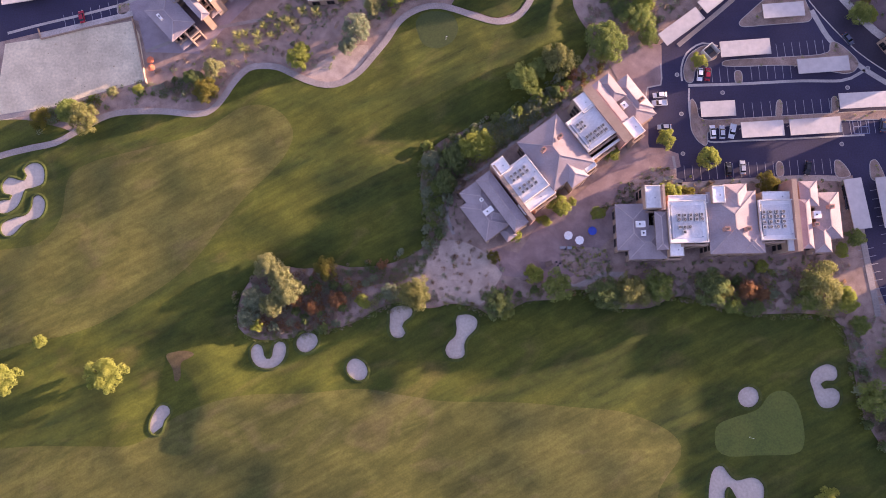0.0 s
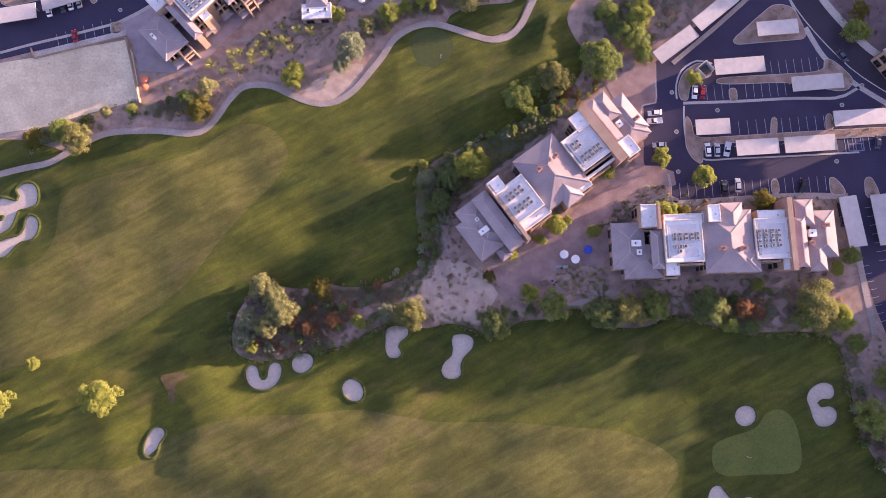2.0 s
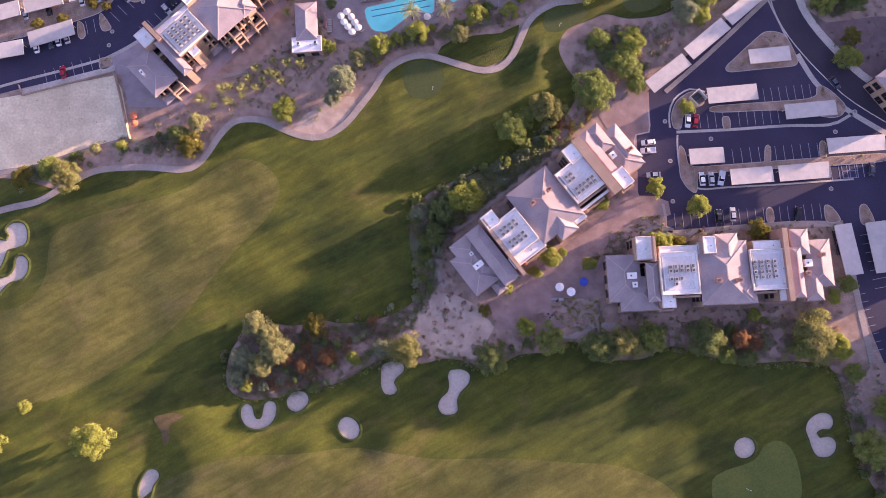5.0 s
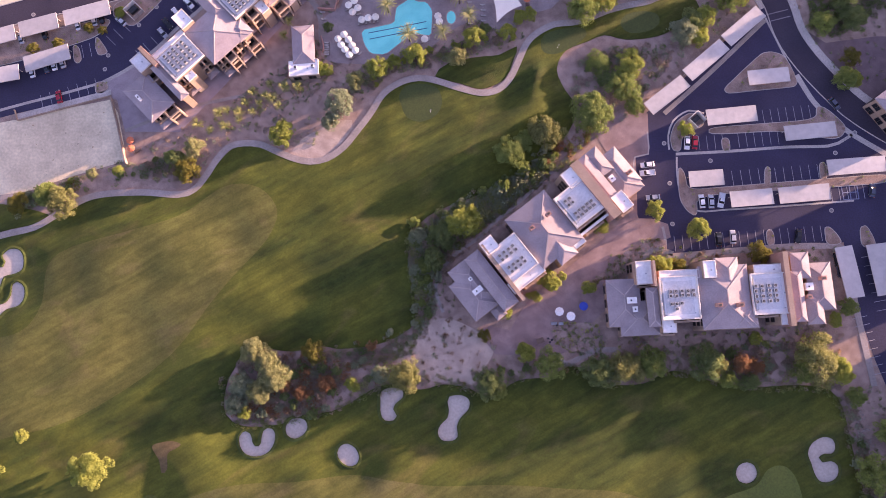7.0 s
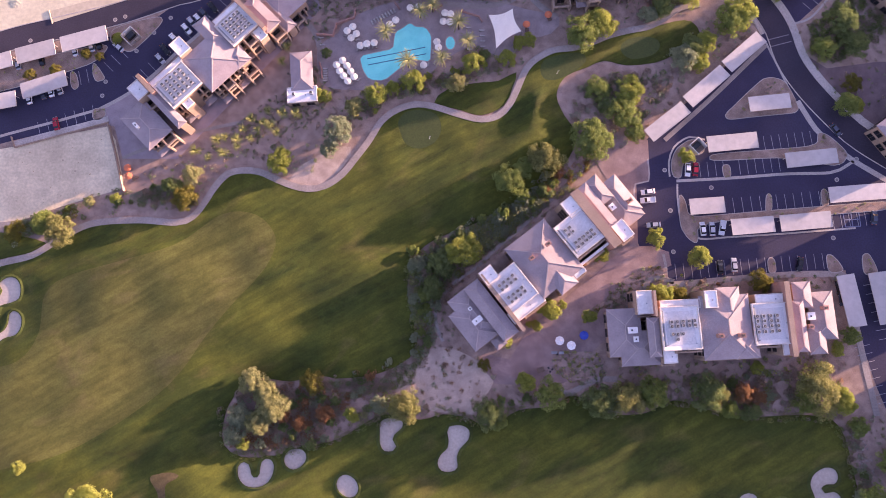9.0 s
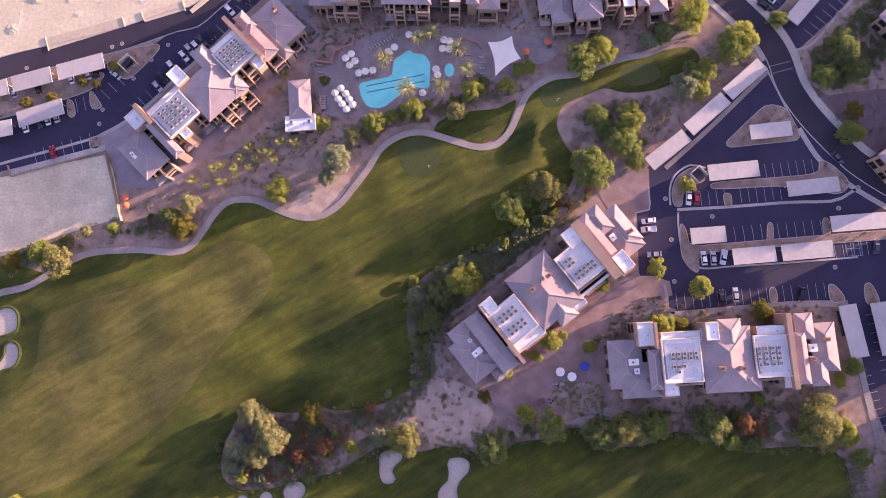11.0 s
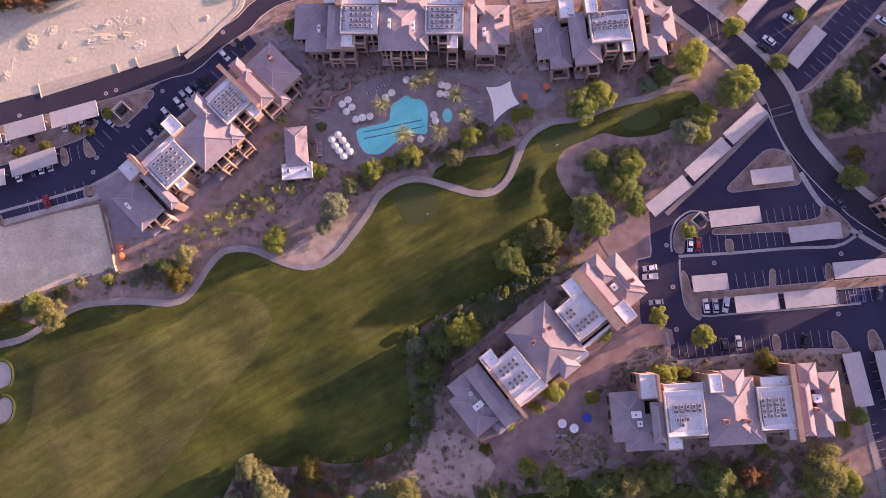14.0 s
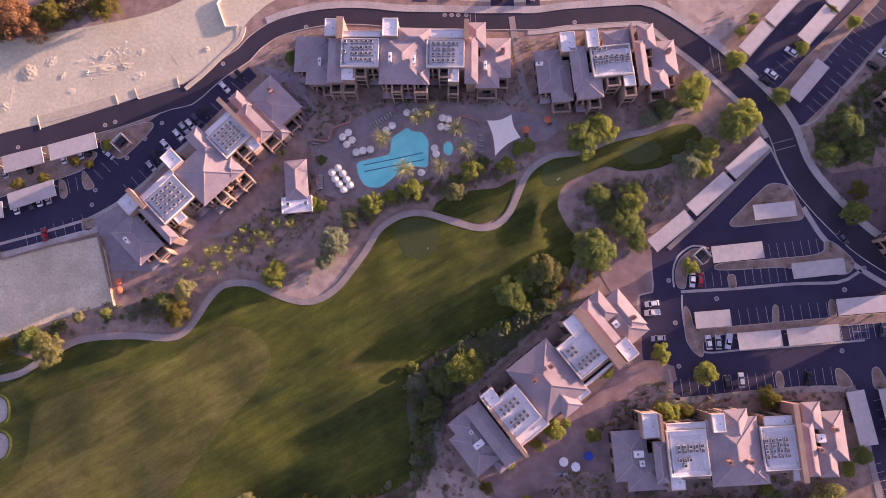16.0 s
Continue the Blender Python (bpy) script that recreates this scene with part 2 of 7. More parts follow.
    "redcanvas": material("orange_canvas", [(0.62, 0.16, 0.07), (0.7, 0.2, 0.09)], 0.9, 3.0, bump=0.05),
    "bluecanvas": material("blue_canvas", [(0.03, 0.06, 0.34), (0.04, 0.08, 0.4)], 0.9, 3.0, bump=0.05),
    "wood": material("dark_wood", [(0.12, 0.08, 0.06), (0.18, 0.12, 0.09)], 0.8, 6.0, bump=0.2),
    "rock": material("desert_rock", [(0.32, 0.26, 0.22), (0.44, 0.37, 0.32)], 0.95, 4.0, bump=0.6),
    "pool": material("blue_pool_water", [(0.10, 0.68, 0.62), (0.14, 0.75, 0.68)], 0.12, 2.0, bump=0.01, grain=20, spot=-0.18),
    "poolline": material("dark_lane_tile", [(0.03, 0.12, 0.2), (0.04, 0.14, 0.22)], 0.4, 4.0, bump=0.0),
}


def leaf(name, dark, light):
    """Foliage: colour varies from clump to clump and from plant to plant, a little light passes through."""
    m = bpy.data.materials.new(name)
    m.use_nodes = True
    n, l = m.node_tree.nodes, m.node_tree.links
    b = n["Principled BSDF"]
    geo, info, add = n.new("ShaderNodeNewGeometry"), n.new("ShaderNodeObjectInfo"), n.new("ShaderNodeMath")
    ramp = n.new("ShaderNodeValToRGB")
    ramp.color_ramp.elements[0].color, ramp.color_ramp.elements[1].color = (*dark, 1), (*light, 1)
    add.operation = "MULTIPLY_ADD"
    l.new(info.outputs["Random"], add.inputs[0])
    add.inputs[1].default_value = 0.2
    co, clump, wide, leafy = n.new("ShaderNodeTexCoord"), n.new("ShaderNodeTexNoise"), n.new("ShaderNodeMapRange"), n.new("ShaderNodeMath")
    clump.inputs["Scale"].default_value, clump.inputs["Detail"].default_value = 4.0, 2
    l.new(co.outputs["Object"], clump.inputs["Vector"])
    wide.inputs["From Min"].default_value, wide.inputs["From Max"].default_value = 0.3, 0.7
    wide.inputs["To Min"].default_value, wide.inputs["To Max"].default_value = -0.05, 0.45
    l.new(clump.outputs[0], wide.inputs[0])
    leafy.operation = "MULTIPLY_ADD"
    leafy.inputs[1].default_value = 0.45
    l.new(geo.outputs["Random Per Island"], leafy.inputs[0])
    l.new(wide.outputs[0], leafy.inputs[2])
    l.new(leafy.outputs[0], add.inputs[2])
    l.new(add.outputs[0], ramp.inputs[0])
    l.new(ramp.outputs[0], b.inputs["Base Color"])
    b.inputs["Roughness"].default_value = 0.8
    back, mixer = n.new("ShaderNodeBsdfTranslucent"), n.new("ShaderNodeMixShader")
    l.new(ramp.outputs[0], back.inputs[0])
    mixer.inputs[0].default_value = 0.46
    l.new(b.outputs[0], mixer.inputs[1])
    l.new(back.outputs[0], mixer.inputs[2])
    l.new(mixer.outputs[0], n["Material Output"].inputs[0])
    return m


LEAF = {
    "green": leaf("mid_green_leaf", (0.120, 0.180, 0.042), (0.336, 0.396, 0.095)),
    "deep": leaf("deep_green_leaf", (0.090, 0.138, 0.047), (0.252, 0.318, 0.100)),
    "lime": leaf("yellow_green_leaf", (0.22, 0.262, 0.042), (0.43, 0.47, 0.095)),
    "pale": leaf("pale_olive_leaf", (0.216, 0.228, 0.089), (0.444, 0.450, 0.189)),
    "grey": leaf("grey_green_leaf", (0.163, 0.200, 0.119), (0.388, 0.438, 0.263)),
    "olive": leaf("olive_leaf", (0.150, 0.162, 0.047), (0.360, 0.360, 0.116)),
    "yucca": leaf("bright_yucca_leaf", (0.19, 0.21, 0.055), (0.43, 0.43, 0.14)),
    "rust": leaf("rust_brown_leaf", (0.175, 0.094, 0.044), (0.425, 0.237, 0.106)),
    "gold": leaf("golden_leaf", (0.108, 0.110, 0.018), (0.276, 0.246, 0.038)),
    "dry": leaf("dry_brush_leaf", (0.213, 0.163, 0.119), (0.450, 0.350, 0.256)),
}


# ---- building blocks ----
def mesh_ob(name, bm, mat, parent=None, label="", smooth=False):
    me = bpy.data.meshes.new(name)
    bm.normal_update()
    bm.to_mesh(me)
    bm.free()
    for mm in (mat if isinstance(mat, (list, tuple)) else [mat]):
        me.materials.append(mm)
    if smooth:
        me.polygons.foreach_set("use_smooth", [True] * len(me.polygons))
    ob = new(name, me)
    if parent is not None:
        ob.parent = parent
    if label:
        tagged(ob, label)
    return ob


def part(name, bm, mat, parent, label="", smooth=False):
    return mesh_ob(name, bm, mat, parent, label, smooth)


def share(name, me, parent, m):
    """One more object on a mesh that is there already."""
    ob = new(name, me)
    ob.parent = parent
    ob.matrix_basis = m
    return ob


def empty(name, m, label, category, group="", kind=""):
    ob = new(name)
    ob.empty_display_size = 0.5
    ob.matrix_basis = m
    return tagged(ob, label, category, group, kind)


def box(bm, x0, x1, y0, y1, z0, z1, bevel=0.0):
    r = bmesh.ops.create_cube(bm, size=1.0, matrix=Matrix.Translation(((x0 + x1) / 2, (y0 + y1) / 2, (z0 + z1) / 2)) @ Matrix.Diagonal((x1 - x0, y1 - y0, z1 - z0, 1)))
    if bevel:
        bmesh.ops.bevel(bm, geom=list({e for v in r["verts"] for e in v.link_edges}), offset=bevel, segments=1, affect="EDGES")
    return bm


def boxes(*specs, bevel=0.0):
    bm = bmesh.new()
    for s in specs:
        box(bm, *s, bevel=bevel)
    return bm


def cyl(bm, x, y, z0, z1, r0, r1=None, n=12):
    bmesh.ops.create_cone(bm, cap_ends=True, segments=n, radius1=r0, radius2=r0 if r1 is None else r1, depth=z1 - z0, matrix=Matrix.Translation((x, y, (z0 + z1) / 2)))
    return bm


def prism(outline, z0, z1):
    """A closed slab over an outline."""
    bm = bmesh.new()
    low = [bm.verts.new((x, y, z0)) for x, y in outline]
    top = [bm.verts.new((x, y, z1)) for x, y in outline]
    bm.faces.new(top)
    bm.faces.new(low[::-1])
    for i in range(len(low)):
        j = (i + 1) % len(low)
        bm.faces.new((low[i], low[j], top[j], top[i]))
    bmesh.ops.recalc_face_normals(bm, faces=bm.faces)
    return bm


def smooth_line(points, step=2.0, closed=False):
    """A rounded line through control points."""
    p = [Vector((x, y)) for x, y in points]
    n, out = len(p), []
    for i in range(n if closed else n - 1):
        a, b = (p[(i - 1) % n], p[(i + 2) % n]) if closed else (p[max(i - 1, 0)], p[min(i + 2, n - 1)])
        q, r = p[i], p[(i + 1) % n]
        k = max(1, int((r - q).length / step))
        for s in range(k):
            t = s / k
            out.append(0.5 * ((2 * q) + (r - a) * t + (2 * a - 5 * q + 4 * r - b) * t * t + (3 * q - a - 3 * r + b) * t ** 3))
    if not closed:
        out.append(p[-1])
    return [(v.x, v.y) for v in out]


def rounded(points, times=2):
    """An outline with its corners cut round."""
    for _ in range(times):
        out = []
        for i in range(len(points)):
            (ax, ay), (bx, by) = points[i], points[(i + 1) % len(points)]
            out += [(0.8 * ax + 0.2 * bx, 0.8 * ay + 0.2 * by), (0.2 * ax + 0.8 * bx, 0.2 * ay + 0.8 * by)]
        points = out
    return points


def inside(x, y, poly):
    c, j = False, len(poly) - 1
    for i in range(len(poly)):
        (xi, yi), (xj, yj) = poly[i], poly[j]
        if (yi > y) != (yj > y) and x < (xj - xi) * (y - yi) / (yj - yi) + xi:
            c = not c
        j = i
    return c


def grow(poly, d):
    """An outline moved outward by d."""
    n, out = len(poly), []
    area = sum(poly[i][0] * poly[(i + 1) % n][1] - poly[(i + 1) % n][0] * poly[i][1] for i in range(n))
    s = 1 if area > 0 else -1
    for i in range(n):
        a, b, c = Vector(poly[i - 1]), Vector(poly[i]), Vector(poly[(i + 1) % n])
        e = (c - a).normalized()
        out.append((b.x + s * d * e.y, b.y - s * d * e.x))
    return out


def swell(x, y):
    """The gentle mounds of the golf course, in metres above the flat."""
    u, v = 0.93 * x + 0.37 * y, -0.37 * x + 0.93 * y
    a = noise.noise(Vector((u * 0.016 + 3.1, v * 0.036 + 1.7, 0.3))) * 2.2
    b = noise.noise(Vector((u * 0.05 - 2.0, v * 0.09 + 5.0, 1.9))) * 0.95
    return a + b


def sheet(name, outline, spacing, mat, z=0.0, holes=(), relief=0.0, skirt=0.0, edges=None, parent=None, joins=()):
    """A sheet of ground within an outline, with holes; relief lifts its inside, the rim stays down."""
    from mathutils.geometry import delaunay_2d_cdt
    xs, ys = [p[0] for p in outline], [p[1] for p in outline]
    pts = [Vector(p) for p in outline]
    loops = [list(range(len(pts)))]
    sides = [outline, *holes]
    holes = [*holes, *joins]
    for h in holes:
        loops.append(list(range(len(pts), len(pts) + len(h))))
        pts += [Vector(p) for p in h]
    rim_a = np.array([(p.x, p.y) for p in pts])
    low_a = rim_a if edges is None else np.array([p for e in edges for p in e])
    y = min(ys) + spacing / 2
    while y < max(ys):
        x = min(xs) + spacing / 2
        while x < max(xs):
            if inside(x, y, outline):
                d = np.min((rim_a[:, 0] - x) ** 2 + (rim_a[:, 1] - y) ** 2)
                if d > (0.5 * spacing) ** 2 and not any(inside(x, y, h) for h in holes):
                    pts.append(Vector((x + random.uniform(-.2, .2) * spacing, y + random.uniform(-.2, .2) * spacing)))
            x += spacing
        y += spacing
    cons = [(lp[i], lp[(i + 1) % len(lp)]) for lp in loops for i in range(len(lp))]
    v, _, f, _, _, _ = delaunay_2d_cdt(pts, cons, [], 1, 1e-4)
    verts = []
    for p in v:
        h = 0.0
        if relief:
            d = math.sqrt(np.min((low_a[:, 0] - p.x) ** 2 + (low_a[:, 1] - p.y) ** 2))
            k = min(1.0, d / 14.0)
            h = relief * (swell(p.x, p.y) + 1.3) * k * k * (3 - 2 * k)
        verts.append((p.x, p.y, z + h))
    faces = []
    for t in f:
        cx, cy = sum(v[i].x for i in t) / 3, sum(v[i].y for i in t) / 3
        if inside(cx, cy, outline) and not any(inside(cx, cy, h) for h in holes):
            faces.append(tuple(t))
    if skirt:
        for lp in sides:
            base = len(verts)
            m = len(lp)
            verts += [(px, py, z) for px, py in lp] + [(px, py, z - skirt) for px, py in lp]
            faces += [(base + i, base + (i + 1) % m, base + m + (i + 1) % m, base + m + i) for i in range(m)]
    me = bpy.data.meshes.new(name)
    me.from_pydata(verts, [], faces)
    bm = bmesh.new()
    bm.from_mesh(me)
    bmesh.ops.recalc_face_normals(bm, faces=bm.faces)
    up = [fa for fa in bm.faces if abs(fa.normal.z) > 0.5 and fa.normal.z < 0]
    bmesh.ops.reverse_faces(bm, faces=up)
    bpy.data.meshes.remove(me)
    return mesh_ob(name, bm, mat, parent, smooth=True)


def band(name, line, width, mat, z=0.05, thick=0.12, parent=None):
    """A strip of even width along a line, with its own thickness."""
    n = len(line)
    L, R = [], []
    for i in range(n):
        a, b = Vector(line[max(i - 1, 0)]), Vector(line[min(i + 1, n - 1)])
        e = (b - a).normalized() * 0.5 * (width(line[i]) if callable(width) else width)
        L.append((line[i][0] - e.y, line[i][1] + e.x))
        R.append((line[i][0] + e.y, line[i][1] - e.x))
    bm = bmesh.new()
    rows = [[bm.verts.new((*p, zz)) for p in side] for side, zz in ((L, z - thick), (L, z), (R, z), (R, z - thick))]
    for i in range(n - 1):
        for k in range(3):
            bm.faces.new((rows[k][i], rows[k + 1][i], rows[k + 1][i + 1], rows[k][i + 1]))
    bmesh.ops.recalc_face_normals(bm, faces=bm.faces)
    if sum(f.normal.z for f in bm.faces) < 0:
        bmesh.ops.reverse_faces(bm, faces=bm.faces)
    return mesh_ob(name, bm, mat, parent)


def structure(ob, label, category):
    return tagged(ob, label, category, kind="structure")

# ---- the ground: one sheet of desert soil out to the horizon ----
bm = bmesh.new()
bmesh.ops.create_grid(bm, x_segments=60, y_segments=60, size=2400)
structure(mesh_ob("ground", bm, M["desert"]), "bare desert soil reaching to the horizon", "ground")

# ---- golf course ----
CART = smooth_line([(-193.4, 45.5), (-177.5, 50.0), (-163.6, 54.8), (-153.6, 57.5), (-143.6, 59.8), (-135.8, 64.2), (-124.0, 70.3), (-107.5, 71.4), (-93.9, 70.3), (-88.2, 72.1), (-84.1, 77.1), (-80.8, 82.4), (-76.4, 87.1), (-71.2, 88.2), (-65.4, 87.6), (-59.5, 84.9), (-53.7, 82.4), (-47.9, 81.1), (-42.1, 82.1), (-36.3, 86.0), (-31.5, 91.9), (-26.6, 98.4), (-22.6, 104.8), (-16.7, 109.0), (-9.9, 110.6), (-3.1, 109.3), (4.6, 106.5), (12.3, 104.5), (18.2, 105.7), (22.2, 109.5), (25.4, 115.8), (28.6, 122.6), (32.7, 126.5), (38.8, 129.4), (44.7, 129.8), (50.6, 131.2), (57.7, 134.0), (64.6, 135.7), (72.6, 137.2), (78.7, 140.5), (83.9, 143.9), (90.9, 145.1)], 2.0)
BUNKERS = [smooth_line(b, 1.0, True) for b in (
    [(-69.9, -11.2), (-69.0, -9.9), (-67.7, -9.5), (-66.3, -10.2), (-65.6, -11.9), (-65.4, -13.2), (-64.5, -14.3), (-63.4, -14.3), (-62.7, -13.3), (-62.6, -11.5), (-62.1, -9.6), (-60.6, -8.5), (-59.1, -8.8), (-58.0, -10.5), (-58.3, -13.3), (-59.7, -15.7), (-62.1, -17.2), (-65.2, -17.5), (-68.1, -16.4), (-69.7, -14.0)],
    [(-54.7, -8.4), (-53.4, -6.3), (-51.0, -5.5), (-48.5, -6.0), (-47.4, -8.3), (-48.7, -10.7), (-51.7, -12.1), (-54.2, -10.8)],
    [(-37.6, -16.7), (-36.4, -14.4), (-34.1, -13.8), (-31.6, -15.3), (-30.4, -18.0), (-31.5, -20.4), (-33.9, -20.9), (-36.6, -19.2)],
    [(-23.2, 2.6), (-19.8, 3.9), (-16.4, 3.2), (-16.1, 0.8), (-18.7, -1.5), (-19.3, -3.0), (-18.1, -5.2), (-19.2, -6.6), (-22.0, -6.6), (-23.4, -4.4), (-23.5, -0.6)],
    [(-0.8, 0.8), (3.0, 1.2), (5.6, -0.4), (5.3, -3.4), (2.7, -6.1), (1.5, -8.7), (1.6, -12.0), (-0.3, -13.3), (-3.5, -13.0), (-4.8, -10.6), (-3.7, -8.0), (-1.5, -5.9), (-1.1, -3.1), (-1.5, -0.9)],
    [(-101.1, -32.1), (-99.4, -30.2), (-96.9, -30.4), (-95.9, -32.4), (-97.7, -35.1), (-98.6, -38.6), (-100.6, -39.6), (-102.4, -38.3), (-102.4, -35.2)],
    [(-154.3, 50.1), (-152.0, 52.2), (-148.5, 52.0), (-146.6, 49.2), (-146.8, 45.1), (-150.1, 43.5), (-152.9, 42.8), (-153.8, 40.0), (-155.1, 36.8), (-158.4, 34.5), (-161.4, 34.5), (-164.1, 36.9), (-161.9, 38.7), (-158.2, 39.2), (-157.6, 40.8), (-160.5, 41.6), (-161.5, 44.6), (-159.5, 47.1), (-156.6, 46.5), (-153.7, 46.1), (-153.0, 47.9)],
    [(-149.8, 40.0), (-147.8, 40.8), (-145.6, 39.0), (-145.3, 35.6), (-147.0, 32.8), (-151.0, 31.6), (-153.7, 29.0), (-155.5, 26.8), (-158.5, 26.3), (-160.3, 28.3), (-159.8, 30.9), (-156.1, 32.7), (-152.0, 33.8), (-150.2, 36.4)],
    [(90.0, -24.2), (91.0, -21.9), (93.6, -20.8), (96.1, -21.8), (96.8, -24.3), (95.7, -26.4), (93.3, -27.4), (90.8, -26.5)],
    [(113.2, -18.3), (114.8, -15.2), (118.5, -13.3), (121.7, -14.2), (122.2, -16.9), (120.8, -18.5), (118.5, -18.5), (116.7, -19.7), (117.6, -21.1), (120.2, -20.7), (122.4, -22.2), (122.0, -25.3), (119.4, -27.1), (116.2, -26.8), (114.6, -24.2), (114.0, -21.5)],
    [(80.1, -49.9), (81.7, -46.4), (84.2, -45.9), (86.2, -48.4), (88.3, -50.1), (93.3, -49.1), (96.4, -50.8), (96.9, -54.2), (95.4, -58.5), (91.0, -59.5), (88.0, -55.3), (86.2, -52.2), (84.7, -53.6), (84.0, -57.9), (79.6, -57.2)])]
GREENS = [(smooth_line(pts, 1.5, True), what) for pts, what in (([(82.3, -35.4), (83.7, -32.7), (88.8, -30.5), (96.1, -28.0), (100.3, -23.1), (105.1, -22.0), (108.5, -25.1), (110.2, -31.3), (110.2, -38.3), (107.0, -41.6), (95.4, -42.3), (86.5, -42.8), (82.6, -40.6)], "smooth grey-green putting green"),
                  ([(-15.9, 100.2), (-16.8, 104.2), (-14.4, 107.7), (-8.9, 108.5), (-3.5, 106.8), (-1.7, 101.8), (-3.8, 96.9), (-9.2, 94.5), (-14.0, 96.2)], "smooth round putting green by the path"),
                  ([(33.5, 122.0), (35.0, 125.6), (40.6, 127.5), (47.5, 128.1), (49.9, 125.5), (46.1, 121.6), (39.2, 118.4), (34.7, 118.8)], "mown tee ground"),
                  ([(61.8, 129.2), (64.4, 132.4), (70.3, 133.4), (75.1, 132.0), (75.5, 128.7), (71.7, 126.0), (64.9, 125.4)], "mown tee ground"))]
COURSE = smooth_line([(-193.3, 44.6), (-177.4, 49.2), (-163.5, 54.0), (-153.5, 56.7), (-143.5, 59.0), (-135.7, 63.4), (-123.9, 69.4), (-107.4, 70.7), (-93.9, 69.6), (-87.6, 71.3), (-83.3, 76.7), (-79.8, 81.8), (-75.4, 86.3), (-71.2, 87.4), (-65.4, 86.8), (-59.5, 84.1), (-53.7, 81.7), (-47.9, 80.3), (-41.5, 81.3), (-35.6, 85.4), (-30.7, 91.3), (-25.8, 98.0), (-22.1, 104.0), (-16.4, 108.2), (-9.9, 109.8), (-3.1, 108.5), (4.6, 105.7), (12.3, 103.7), (18.5, 104.9), (23.0, 109.1), (26.2, 115.4), (29.4, 122.2), (33.5, 125.9), (39.1, 128.5), (44.6, 128.8), (51.0, 130.4), (58.0, 133.2), (65.0, 134.8), (72.9, 136.4), (81.5, 138.8), (87.4, 138.6), (90.1, 134.0), (88.0, 129.5), (81.5, 126.9), (74.5, 123.9), (63.8, 123.0), (56.1, 124.9), (50.1, 122.7), (42.1, 119.3), (38.8, 112.4), (41.3, 105.0), (45.2, 98.4), (42.5, 90.7), (37.3, 84.1), (27.5, 76.7), (18.8, 72.2), (9.2, 67.7), (-2.3, 63.4), (-9.6, 58.9), (-13.5, 50.7), (-13.7, 40.6), (-10.9, 32.5), (-11.9, 25.0), (-18.1, 20.2), (-27.3, 17.4), (-38.3, 16.7), (-43.2, 17.8), (-52.8, 16.0), (-64.6, 17.0), (-72.0, 11.1), (-75.1, 3.5), (-74.7, -4.1), (-69.1, -7.8), (-59.5, -7.9), (-48.1, -5.3), (-36.8, -2.5), (-29.3, 1.7), (-21.7, 4.9), (-10.3, 3.1), (-2.7, 4.7), (5.8, 3.3), (12.4, 0.4), (21.8, 5.6), (33.1, 6.7), (38.7, 10.1), (45.2, 8.3), (51.7, 4.1), (62.8, 4.2), (72.2, 8.1), (84.9, 4.5), (97.7, 2.6), (112.3, 3.0), (122.2, 1.3), (125.7, -4.7), (127.3, -15.9), (129.8, -30.1), (136.8, -42.2), (147.2, -54.0), (148.9, -74.1), (137.4, -89.2), (-1.6, -96.4), (-175.1, -99.6), (-186.1, -28.4)], 2.5, True)
HOLES = BUNKERS + [g for g, _ in GREENS]
MOWN = (smooth_line([(-178.9, -52.0), (-147.9, -44.5), (-122.7, -43.7), (-106.5, -42.5), (-92.5, -33.0), (-73.5, -26.6), (-51.0, -25.2), (-32.3, -23.6), (-17.4, -25.3), (-4.1, -27.0), (17.1, -26.9), (35.3, -27.9), (53.4, -29.5), (67.6, -35.4), (70.9, -42.4), (63.9, -52.6), (58.9, -67.9), (33.8, -88.7), (-172.0, -94.4)], 2.5, True),
          smooth_line([(-186.3, 18.0), (-170.0, 20.0), (-158.0, 21.5), (-145.0, 24.0), (-139.0, 33.0), (-137.5, 46.0), (-130.0, 52.2), (-110.3, 57.4), (-93.2, 62.6), (-77.7, 72.6), (-65.6, 72.2), (-59.0, 64.3), (-60.8, 56.2), (-65.1, 50.3), (-71.2, 43.7), (-76.2, 37.9), (-82.4, 30.1), (-88.4, 21.1), (-95.8, 13.3), (-109.4, 3.5), (-125.6, -5.2), (-143.3, -9.8), (-182.0, -16.2)], 2.5, True))
OUTER = [h for h in HOLES if not any(inside(*h[0], o) for o in MOWN)]
grass = sheet("golf_course", COURSE, 2.2, M["rough"], 0.28, OUTER, 1.0, 0.3, [COURSE, *HOLES], None, MOWN)
structure(grass, "rough grass in yellowish and dark green swathes", "grass")
for o in MOWN:
    s = sheet("fairway", o, 2.2, M["grass"], 0.28, [h for h in HOLES if inside(*h[0], o)], 1.0, 0.0, [COURSE, *HOLES])
    structure(s, "closely mown fairway grass, yellowish with worn streaks", "fairway")
for o in ([(-97.5, -13.6), (-94.4, -12.3), (-90.6, -12.0), (-88.0, -13.0), (-89.8, -14.4), (-92.3, -16.0), (-92.6, -20.9), (-94.5, -22.1), (-95.3, -17.8)],):
    s = sheet("bare_patch", smooth_line(o, 0.8, True), 1.0, M["bare"], 0.33, (), 1.0, 0.0, [COURSE, *HOLES])
    structure(s, "worn reddish patch in the grass", "bare patch")

for b in BUNKERS:
    s = sheet("sand_bunker", grow(b, 0.15), 1.2, M["bunker"], 0.06)
    structure(s, "pale raked sand bunker sunk into the grass", "bunker")
    lip = bmesh.new()
    n = len(b)
